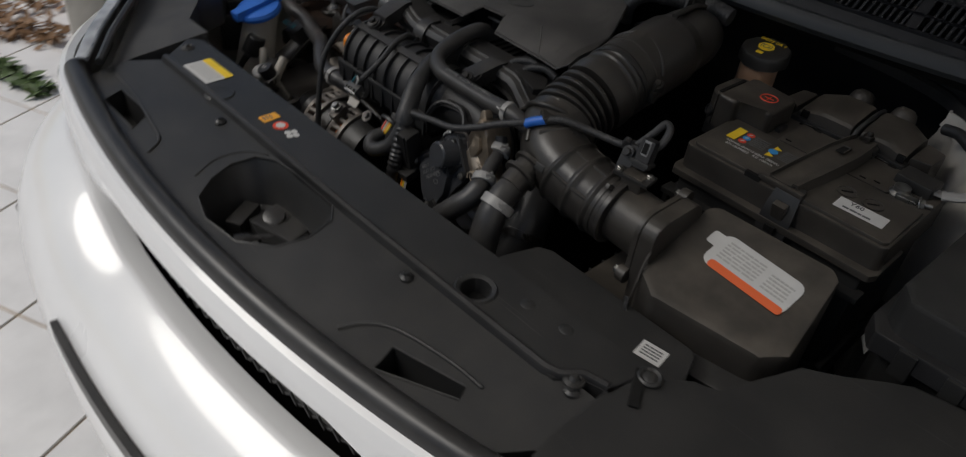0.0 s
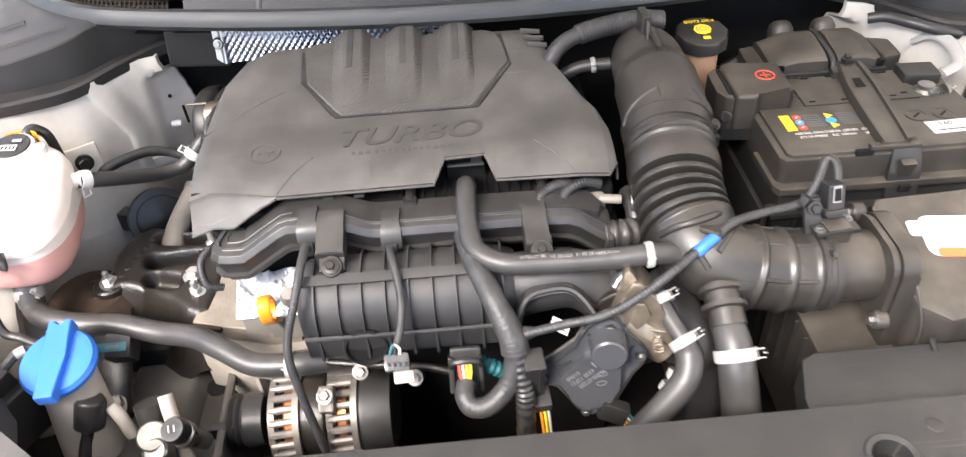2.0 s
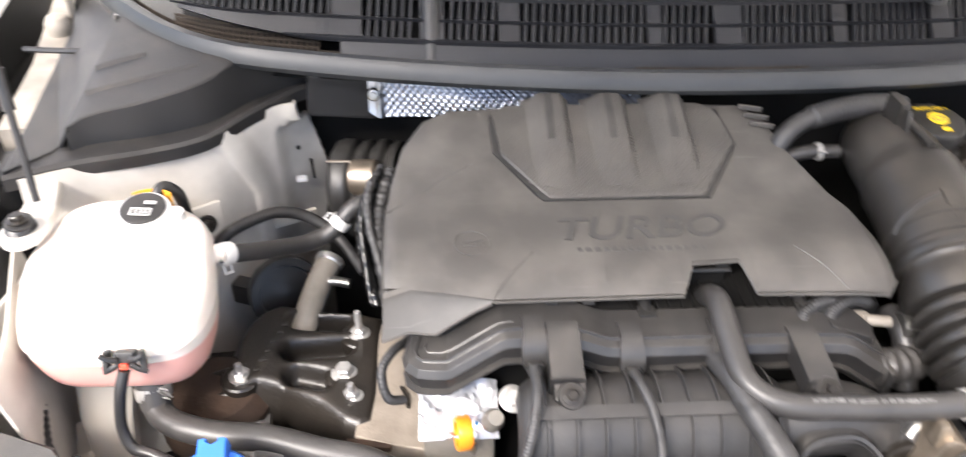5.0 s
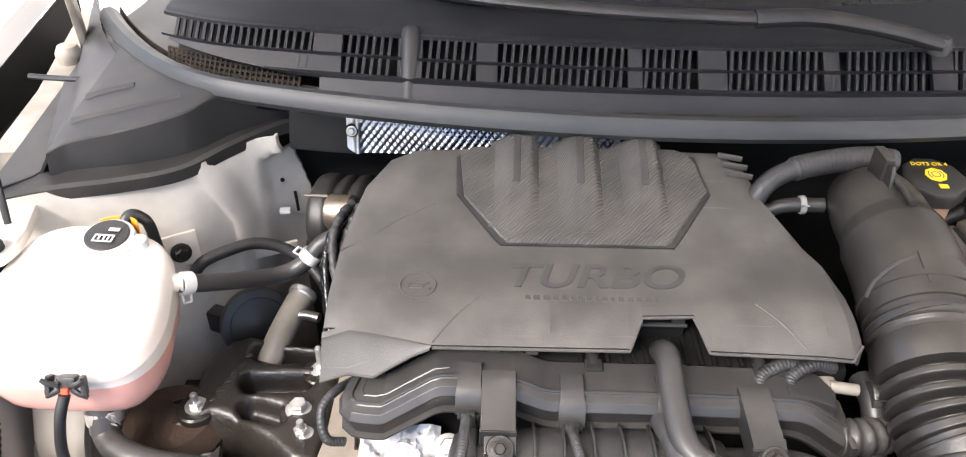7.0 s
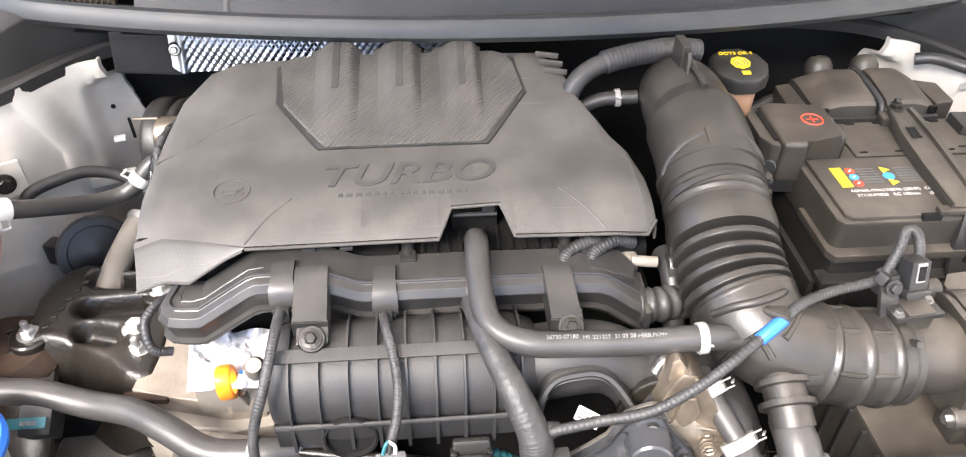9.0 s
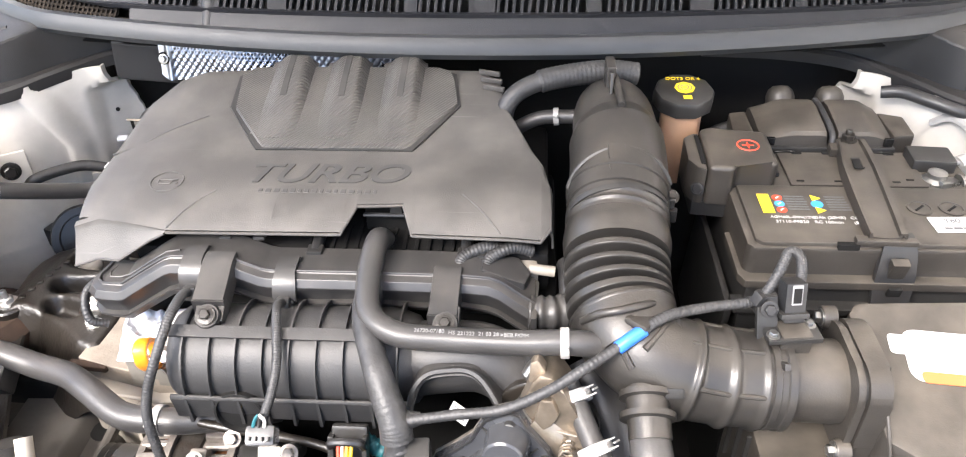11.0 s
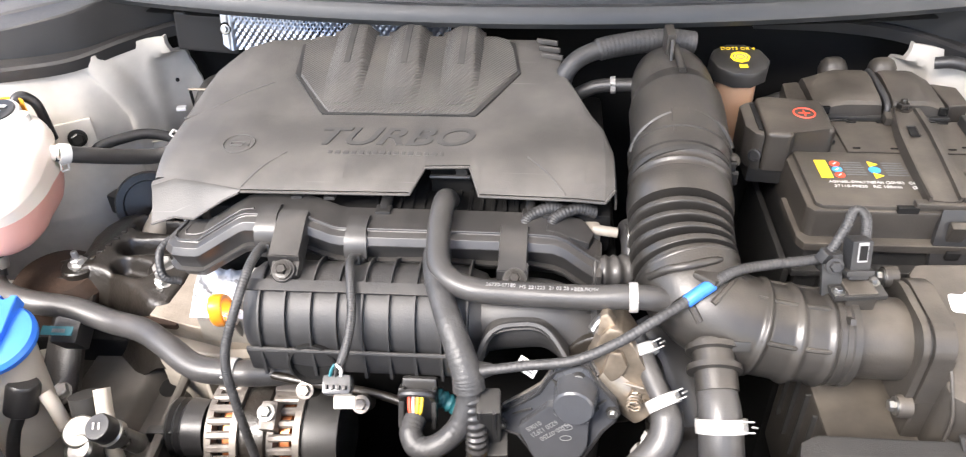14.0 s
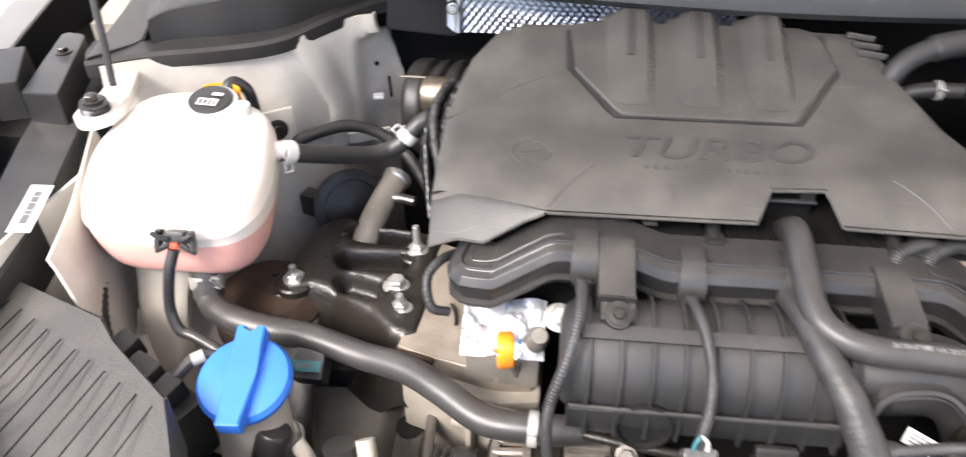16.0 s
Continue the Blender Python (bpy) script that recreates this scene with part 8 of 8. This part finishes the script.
part("plate", sheet([[(-0.572, 0.335, 0.862), (-0.566, 0.330, 0.858), (-0.548, 0.328, 0.852), (-0.532, 0.327, 0.858), (-0.526, 0.332, 0.862)], [(-0.566, 0.288, 0.838), (-0.560, 0.280, 0.830), (-0.545, 0.278, 0.824), (-0.528, 0.277, 0.830), (-0.522, 0.283, 0.838)], [(-0.562, 0.250, 0.815), (-0.556, 0.243, 0.806), (-0.540, 0.240, 0.800), (-0.522, 0.240, 0.806), (-0.516, 0.246, 0.815)], [(-0.556, 0.222, 0.804), (-0.550, 0.214, 0.798), (-0.533, 0.206, 0.796), (-0.516, 0.213, 0.798), (-0.510, 0.220, 0.804)]], 0.004), MOUNT, leg, angle=35)
part("bolt", bolt((-0.5335, 0.232, 0.800), (0, -0.2, 0.95), 0.010), STEEL, leg)
stubs = thing("refrigerant_pipe", (-0.445, 0.16, 0.80), "pale capped service pipe beside a black-capped valve", "pipe")
part("pipe", tube([(-0.4470, 0.1905, 0.862), (-0.440, 0.172, 0.842), (-0.430, 0.150, 0.81), (-0.425, 0.14, 0.74)], 0.0085, 16, 14), NECK, stubs)
part("valve_body", lathe([(0.0105, -0.05), (0.0105, -0.012), (0.0145, -0.010), (0.0145, 0.0), (0.0120, 0.002)], (-0.4215, 0.146, 0.850), (-0.15, -0.42, 0.88), 22), STEEL, stubs)
part("valve_cap", lathe([(0.0128, 0.0), (0.0140, 0.003), (0.0140, 0.016), (0.0125, 0.0185), (0.0, 0.0190)], (-0.4215, 0.146, 0.852), (-0.15, -0.42, 0.88), 22), SATIN, stubs, "black screw cap")
for q in (-1, 1):
    part("cap_mark", box(Vector((-0.4245, 0.138, 0.8692)) + Vector((0.003 * q, 0, 0.0003 * q)), (0.0018, 0.007, 0.0012), (25, -8, 10), 0.0003), PALE, stubs)
fit2 = thing("pipe_fitting", (-0.452, 0.135, 0.80), "bare alloy pipe union on the chassis corner", "pipe fitting")
part("union", lathe([(0.010, -0.06), (0.010, -0.02), (0.0150, -0.018), (0.0150, 0.0), (0.0125, 0.003), (0.0120, 0.0)], (-0.4510, 0.134, 0.838), (-0.1, -0.45, 0.88), 24), STEEL, fit2)
part("collar", lathe([(0.0155, 0.0), (0.0170, 0.002), (0.0170, 0.008), (0.0150, 0.010)], (-0.4560, 0.152, 0.838), (0.1, -0.4, 0.9), 24), STEEL, fit2)
part("sleeve", tube([(-0.470, 0.192, 0.850), (-0.466, 0.180, 0.82), (-0.462, 0.17, 0.75)], 0.0165, 10, 18), BLACK, fit2)
bootc = thing("brake_hose", (-0.53, 0.18, 0.80), "black cable with a rubber boot at the chassis corner", "cable")
part("boot", lathe([(0.011, -0.020), (0.0165, -0.016), (0.0165, 0.014), (0.0140, 0.018), (0.0, 0.018)], (-0.5270, 0.178, 0.858), (0.25, 0.35, 0.9), 22), RUBBER, bootc)
part("cable", tube([(-0.532, 0.171, 0.842), (-0.540, 0.160, 0.820), (-0.545, 0.148, 0.79), (-0.535, 0.135, 0.75), (-0.52, 0.12, 0.70)], 0.0072, 24, 12), RUBBER, bootc)
part("stub", tube([(-0.5080, 0.186, 0.856), (-0.499, 0.180, 0.845), (-0.490, 0.172, 0.82)], 0.0075, 10, 12), NECK, bootc)

# ---- cowl, wipers, windscreen ----


def sill(x):
    d = abs(x + 0.02)
    return 0.553 + 0.25 * d * d + 2.4 * max(0.0, d - 0.53) ** 2


sx = [-0.02 + 0.78 * (i / 48 - 0.5) * 2 for i in range(49)]
cowl = thing("cowl", (0, 0.65, 1.05), "black plastic cowl with slotted air grille and grey seal", "cowl")
part("seal", sweep(((0.004, -0.014), (-0.006, -0.012), (-0.012, -0.004), (-0.010, 0.006), (-0.003, 0.013), (0.006, 0.013), (0.014, 0.006), (0.015, -0.010)), [(x, sill(x) + 0.010, 1.114) for x in sx]), SEAL, cowl, "grey rubber seal strip")
part("seal_foot", sheet([[(x, sill(x) + 0.012, 1.102), (x, sill(x) + 0.05, 1.096), (x, sill(x) + 0.12, 1.092), (x, sill(x) + 0.32, 1.098)] for x in sx], 0.003), SHADED_COWL, cowl)
part("gutter", sheet([[(x, sill(x) + 0.024, 1.116), (x, sill(x) + 0.030, 1.104), (x, sill(x) + 0.044, 1.106), (x, sill(x) + 0.048, 1.114)] for x in sx], 0.002), SILT, cowl, "dusty gutter")


def face(x, u):
    """A place on the sloping grille, u from its foot to its top."""
    return Vector((x, sill(x) * 0.62 + 0.38 * 0.553 + 0.060 + 0.041 * u, 1.130 + 0.040 * u))


def foot(x):
    """How far up the slope the grille's lower panel begins: it tapers off towards its end."""
    return max(0.0, min(0.42, -2.4 * (x + 0.49)))


gx = [-0.66 + 1.36 * i / 60 for i in range(61)]
for u0, u1 in ((0.0, 0.13), (0.47, 0.55), (0.93, 1.05)):
    part("rail", sheet([[face(x, max(u0, min(u1 - 0.02, foot(x)))), face(x, max((u0 + u1) / 2, min(u1 - 0.01, foot(x)))) + Vector((0, -0.003, 0.002)), face(x, u1)] for x in gx if u0 > 0 or x > -0.53], 0.003), SHADED_COWL, cowl)
part("riser", sheet([[face(x, 0.02), face(x, 0) + Vector((0, -0.008, -0.010)), face(x, 0) + Vector((0, -0.014, -0.022))] for x in gx if x > -0.475], 0.003), SHADED_COWL, cowl)
# near-black sheet: the shade behind the slats put in as colour
part("backing", sheet([[face(x, 0) + Vector((0, 0.004, -0.05)), face(x, 0.5) + Vector((0, 0.03, -0.04)), face(x, 1) + Vector((0, 0.05, -0.012)), face(x, 1.3) + Vector((0, 0.05, -0.012))] for x in gx], 0.002), SHADE_BLACK, cowl)
part("top_panel", sheet([[face(x, 1.0), face(x, 1.15) + Vector((0, 0.004, -0.002)), face(x, 1.3) + Vector((0, 0.03, -0.008)), face(x, 1.3) + Vector((0, 0.09, 0.02))] for x in gx], 0.003), SHADED_COWL, cowl)
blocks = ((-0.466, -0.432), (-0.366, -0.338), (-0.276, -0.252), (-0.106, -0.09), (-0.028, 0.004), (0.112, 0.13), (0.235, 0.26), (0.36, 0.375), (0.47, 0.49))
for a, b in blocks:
    part("block", sheet([[face(x, 0.02), face(x, 0.5), face(x, 1.0)] for x in (a, (a + b) / 2, b)], 0.006), SHADED_COWL, cowl)
part("end_block", sheet([[face(x, foot(x) + 0.02), face(x, 0.44), face(x, 0.5)] for x in (-0.65, -0.625, -0.6, -0.575, -0.55, -0.52, -0.488, -0.466)], 0.005), SHADED_COWL, cowl)
part("post", tube([(-0.352, face(-0.352, 0)[1] - 0.004, 1.106), (-0.352, face(-0.352, 1)[1] - 0.004, 1.164), (-0.352, face(-0.352, 1)[1] + 0.008, 1.172)], lambda u: 0.0125 - 0.002 * u, 8, 12), GREY_TRIM, cowl)
mesh_x = [-0.66 + 0.0068 * i for i in range(27)]
silt = lambda x, v: Vector((x, sill(x) + 0.030 + v * (face(x, 0.3)[1] + 0.018 - sill(x) - 0.030), 1.109 + 0.020 * v))   # noqa: E731
# near-black sheet painting the shade under the mesh
part("leaf_screen_shade", sheet([[silt(x, v) - Vector((0, 0, 0.006)) for v in (0, 0.5, 1)] for x in mesh_x], 0.002), SHADE_BLACK, cowl)
screen_bars = bmesh.new()
for x in mesh_x:
    for q in range(4):
        a, b = silt(x, q / 4), silt(x, (q + 1) / 4)
        box((a + b) / 2, (0.0024, (b - a).length + 0.001, 0.003), (math.degrees(math.atan2(b.z - a.z, b.y - a.y)), 0, 0), 0, bm=screen_bars)
for q in range(6):
    for xa, xb in zip(mesh_x, mesh_x[1:]):
        a, b = silt(xa, q / 5), silt(xb, q / 5)
        box((a + b) / 2, ((b - a).length, 0.0026, 0.0026), (0, 0, math.degrees(math.atan2(b.y - a.y, b.x - a.x))), 0, bm=screen_bars)
part("leaf_screen", screen_bars, SILT, cowl, "dusty brown mesh in the cowl gutter")
slat_bm = box((0, 0, 0), (0.0036, 0.005, 0.058), bev=0)
slat_me = bpy.data.meshes.new("slat")
slat_bm.to_mesh(slat_me)
slat_bm.free()
slat_me.materials.append(SHADED_COWL)
x = -0.64
while x < 0.66:
    if not any(a - 0.002 < x < b + 0.002 for a, b in blocks):
        ob = new("slat", slat_me)
        ob.parent = cowl
        ob.matrix_parent_inverse = cowl.matrix_basis.inverted()
        ob.matrix_basis = Matrix.Translation(face(x, 0.5 if x > -0.487 else 0.72) + Vector((0, 0.003, 0))) @ pose(0, 0, 0, -44, 6, 0) @ Matrix.Diagonal((1, 1, 1 if x > -0.487 else 0.5, 1))
    x += 0.0094
for s in (-1, 1):
    X = lambda d: -0.03 + s * d                                                  # noqa: E731
    cv = thing("cowl_side_cover", (X(0.64), 0.62, 1.05), "grey-black moulded side cover below the windscreen corner", "trim panel", "cowl side covers")
    lipl = glide([(X(0.76), 0.485, 1.050), (X(0.70), 0.512, 1.050), (X(0.63), 0.533, 1.050), (X(0.575), 0.560, 1.050), (X(0.535), 0.612, 1.052), (X(0.48), 0.668, 1.055), (X(0.40), 0.69, 1.058), (X(0.30), 0.69, 1.062)], 40)
    part("lip", sweep(((-0.005, -0.010), (-0.005, 0.004), (0.0, 0.007), (0.005, 0.004), (0.005, -0.010)), lipl), RUBBER, cv, "black edge seal")
    part("ledge", sheet([[tuple(p + Vector((0, 0, 0.004))), tuple(p + Vector((0.01 * s, 0.022, 0.006))), tuple(p + Vector((0.012 * s, 0.045, 0.008)))] for p in lipl], 0.003), GREY_TRIM, cv)
    base = glide([(X(0.708), 0.533, 1.056), (X(0.685), 0.547, 1.056), (X(0.63), 0.562, 1.056), (X(0.575), 0.590, 1.056), (X(0.53), 0.642, 1.056), (X(0.46), 0.69, 1.06), (X(0.36), 0.70, 1.064)], 36)
    rows = []
    for i, p in enumerate(base):
        h = 0.026 + 0.028 * min(1, i / 22)
        bk = Vector((p.x, max(p.y + 0.03, sill(p.x) + 0.02), 1.118))
        rows.append([tuple(p), tuple(p + Vector((0, 0.004, h * 0.95))), tuple(p + Vector((0, 0.0065, h))), tuple(p.lerp(bk, 0.5) + Vector((0, 0, 0.5 * h))), tuple(bk)])
    part("raised_box", sheet(rows, 0.003), GREY_TRIM, cv, angle=30)
    out = [(X(0.76), 0.49), (X(0.725), 0.53), (X(0.70), 0.60), (X(0.74), 0.78), (X(0.80), 0.98), (X(0.86), 0.98), (X(0.80), 0.76), (X(0.775), 0.6)]
    part("outer_strip", prism(out if s > 0 else out[::-1], 1.045, 1.058, 0.002), GREY_TRIM, cv)
    part("deck", sheet([[(X(0.7065), 0.536, 1.0805), (X(0.706), 0.60, 1.088), (X(0.69), 0.66, 1.100), (X(0.68), 0.70, 1.11)], [(X(0.722), 0.538, 1.057), (X(0.745), 0.66, 1.07), (X(0.75), 0.74, 1.09), (X(0.76), 0.82, 1.11)], [(X(0.80), 0.76, 1.06), (X(0.80), 0.82, 1.07), (X(0.82), 0.90, 1.09), (X(0.84), 0.98, 1.11)]], 0.003), GREY_TRIM, cv)
    for line in (((0.706, 0.6435, 1.0990), (0.687, 0.6487, 1.1034), (0.652, 0.658, 1.1088)), ((0.702, 0.594, 1.0930), (0.654, 0.606, 1.1008), (0.585, 0.627, 1.1100))):
        part("step_line", sweep(((-0.007, -0.002), (-0.0015, 0.0022), (0.0010, 0.0024), (0.0045, -0.002)), [(X(a), b, c) for a, b, c in line]), GREY_TRIM, cv)
screen = thing("windscreen", (0, 0.75, 1.17), "dark tinted windscreen above the cowl", "windscreen")
part("glass", sheet([[(x, 0.70 + 0.20 * x * x + 0.8 * t, 1.172 + 0.47 * t) for t in (0, 0.25, 0.5, 0.75, 1.0)] for x in [-0.72 + 1.44 * i / 12 for i in range(13)]], 0.005), GLASS, screen)
wiper = thing("wiper", (0.0, 0.69, 1.18), "matt black wiper arm resting above the cowl", "wiper")
part("arm", tube([(-0.36, 0.755, 1.196), (-0.24, 0.718, 1.196), (-0.10, 0.690, 1.196), (0.04, 0.676, 1.196)], 0.011, 20, 12, squash=0.7), SATIN, wiper)
part("joint", tube([(0.036, 0.676, 1.196), (0.10, 0.672, 1.200), (0.18, 0.660, 1.192), (0.235, 0.645, 1.182)], lambda u: 0.014 - 0.002 * u, 16, 12, squash=0.7), GREY_TRIM, wiper)
part("pivot", lathe([(0.013, 0), (0.013, 0.012), (0.009, 0.018)], (0.235, 0.648, 1.172)), GREY_TRIM, wiper)

# ---- heat shield ----
hs = thing("heat_shield", (-0.28, 0.64, 1.0), "stamped silver foil heat shield behind the engine", "heat shield")
stamp = []
for i in range(267):
    x = -0.428 + 0.0012 * i
    stamp.append([])
    for j in range(48):
        z = 1.043 + 0.0010 * j + 0.006 * max(0.0, 1 - i / 10) ** 2 * (1 if j < 24 else 0) * (24 - j) / 24
        a, b = (x - 0.80 * z) * 2 * math.pi / 0.0088, (x + 1.1 * z) * 2 * math.pi / 0.0088
        fade = min(1.0, max(0.0, (i - 12) / 5))
        lift = (0.0006 * math.sin(a) + 0.0004 * math.sin(b)) * fade + 0.0016 * math.sin(x * 55) + 0.0012 * math.sin(z * 90 + x * 20) + 0.0035 * math.exp(-((i - 11) / 3) ** 2)
        stamp[-1].append((x, 0.640 - 0.06 * (x + 0.42) - 0.30 * (1.10 - z) - lift, z))
part("foil", sheet(stamp, 0.0008), FOIL, hs, angle=60)
part("bolt_recess", lathe([(0.0, 0.0), (0.0075, 0.0005), (0.0080, 0.0022), (0.0068, 0.0027), (0.0, 0.0024)], (-0.4215, 0.6275, 1.070), (0, -0.95, 0.3), 20), SHADE_BLACK, hs)
part("bolt", bolt((-0.4215, 0.6250, 1.070), (0, -0.9, 0.3), 0.0042), STEEL, hs)
part("foot", box((-0.26, 0.69, 0.95), (0.2, 0.06, 0.18), bev=0.004), SHADE_BLACK, hs)
part("bracket", box((-0.462, 0.662, 1.052), (0.085, 0.02, 0.056), (0, 6, 4), 0.006), GREY_TRIM, hs, "dark grey moulded end panel")

# ---- prop rod, wing details ----
rod = thing("bonnet_prop", (-0.724, 0.42, 1.0), "thin black bonnet prop rod standing in its clip", "prop rod")
b0, bv = Vector((-0.743, 0.450, 1.050)), Vector((-0.10, 0.32, 0.94)).normalized()
part("rod", tube([b0, b0 + bv * 0.25, b0 + bv * 0.55, b0 + bv * 0.9], 0.0037, 16, 10), SATIN, rod)
part("clip", box(b0 + Vector((-0.006, -0.006, -0.016)), (0.032, 0.016, 0.014), (0, 0, 20), 0.003), BLACK, rod)
part("collar", tube([b0 + bv * 0.09, b0 + bv * 0.13], 0.0062, 4, 10), RUBBER, rod)
wl_ = thing("wing_label", (-0.80, 0.36, 0.97), "small white data label on the black wing bracket", "label")
part("paper", sticker(0.072, 0.020, pose(-0.776, 0.318, 0.9935, 8, 0, 103)), PAPER, wl_)
part("print", bars(pose(-0.776, 0.318, 0.9942, 8, 0, 103), 1, 0.05, 0.014, seed=52), INK, wl_)
hing = part("hinge", box((-0.843, 0.86, 1.115), (0.010, 0.055, 0.12), (20, 0, 25), 0.003), GRIMY, car, "pale painted bonnet hinge")
part("knob", lathe([(0.016, -0.012), (0.018, 0), (0.018, 0.008), (0.013, 0.018), (0.004, 0.021)], (-0.852, 0.83, 1.066), sides=20), GRIMY, hing)
part("pin", tube([(-0.86, 0.74, 1.078), (-0.81, 0.735, 1.078), (-0.76, 0.735, 1.078)], 0.004, 8, 8), SATIN, hing)
bonnet = thing("bonnet", (0, 1.0, 1.15), "white bonnet raised on its prop above the engine", "bonnet")
part("skin", sheet([[(x, 1.02 - 0.52 * t + 0.05 * (x / 0.8) ** 2, 1.16 + 0.90 * t - 0.05 * (x / 0.8) ** 2 * t) for t in (0, 0.25, 0.5, 0.75, 1.0)] for x in [-0.72 + 1.44 * i / 12 for i in range(13)]], 0.02), WHITE, bonnet)

# unseen sheet added under the bonnet to cut light bounced into the bay
part("bounce_sheet", sheet([[(x, 1.0 - 0.52 * t + 0.05 * (x / 0.8) ** 2, 1.145 + 0.90 * t - 0.05 * (x / 0.8) ** 2 * t) for t in (0.06, 0.25, 0.5, 0.75, 0.94)] for x in [-0.64 + 1.28 * i / 12 for i in range(13)]], 0.012), MATT_GREY, bonnet, "unseen grey sheet added to cut the bonnet's bounce")

# ---- things on the floor ----
pot = thing("plant_pot", (-2.9, 0.9, 0), "terracotta plant pot on the tiles beside the car", "plant pot")
part("pot", lathe([(0.16, 0), (0.20, 0.02), (0.27, 0.40), (0.30, 0.41), (0.30, 0.48), (0.26, 0.48), (0.24, 0.40)], (-2.9, 0.9, 0.0)), CLAY, pot)
part("soil", lathe([(0.245, 0), (0.245, 0.02), (0.1, 0.03)], (-2.9, 0.9, 0.39)), DRY, pot)


trough = thing("planter", (-3.35, 2.4, 0), "long terracotta planter at the edge of the tiles", "planter")
part("trough", box((-3.35, 2.4, 0.15), (0.36, 2.4, 0.30), bev=0.02), CLAY, trough)
part("rim", box((-3.35, 2.4, 0.31), (0.42, 2.46, 0.04), bev=0.012), CLAY, trough)
part("soil", box((-3.35, 2.4, 0.332), (0.30, 2.3, 0.01), bev=0.002), DRY, trough)


def leaf_spray(name, label, spots_, mat, seed):
    rng, bm = random.Random(seed), bmesh.new()
    for cx, cy, n, wide in spots_:
        for _ in range(n):
            a, r = rng.uniform(0, 6.28), rng.uniform(0, wide)
            m = pose(cx + r * math.cos(a), cy + r * math.sin(a), rng.uniform(0.004, 0.03), rng.uniform(-35, 35), rng.uniform(-35, 35), rng.uniform(0, 360))
            s = rng.uniform(0.02, 0.045)
            vs = [bm.verts.new(m @ Vector(p)) for p in ((0, -s, 0), (s * 0.35, -s * 0.2, 0.002), (s * 0.3, s * 0.4, 0.003), (0, s, 0), (-s * 0.3, s * 0.4, 0.003), (-s * 0.35, -s * 0.2, 0.002))]
            bm.faces.new(vs)
    return tagged(part(name, bm, mat), label, "leaves", kind="stuff")


leaf_spray("fallen_leaves", "green twig with small leaves lying on the tiles", ((-2.45, 0.15, 30, 0.07), (-2.36, 0.17, 30, 0.06), (-2.27, 0.19, 30, 0.06), (-2.18, 0.21, 26, 0.05), (-2.55, 0.13, 24, 0.07)), LEAF, 3)
leaf_spray("dry_leaves", "brown dry leaves heaped on the tiles", ((-2.72, 0.33, 60, 0.12), (-2.6, 0.37, 40, 0.1), (-2.95, 0.30, 50, 0.15), (-2.9, 0.5, 40, 0.15)), DRY, 4)

# ---- floor tiles ----
tile_me = bpy.data.meshes.new("tile")
tb = box((0, 0, -0.004), (TS - 0.008, TS - 0.008, 0.008), bev=0.0012, seg=1)
tb.to_mesh(tile_me)
tb.free()
tile_me.materials.append(TILE)
rest = bmesh.new()
for i in range(-16, 17):
    for j in range(-16, 17):
        c = T0 + ux * (i + 0.5) * TS + uy * (j + 0.5) * TS
        if -3.4 < c.x < 0.9 and -1.6 < c.y < 2.0:
            ob = new("tile", tile_me)
            ob.parent = floor
            ob.matrix_basis = Matrix.Translation(c) @ pose(0, 0, 0, 0, 0, 24)
        else:
            a = (TS - 0.008) / 2
            rest.faces.new([rest.verts.new(c + ux * p * a + uy * q * a) for p, q in ((-1, -1), (1, -1), (1, 1), (-1, 1))])
far_tiles = part("far_tiles", rest, TILE, floor)
tagged(far_tiles, kind="stuff")
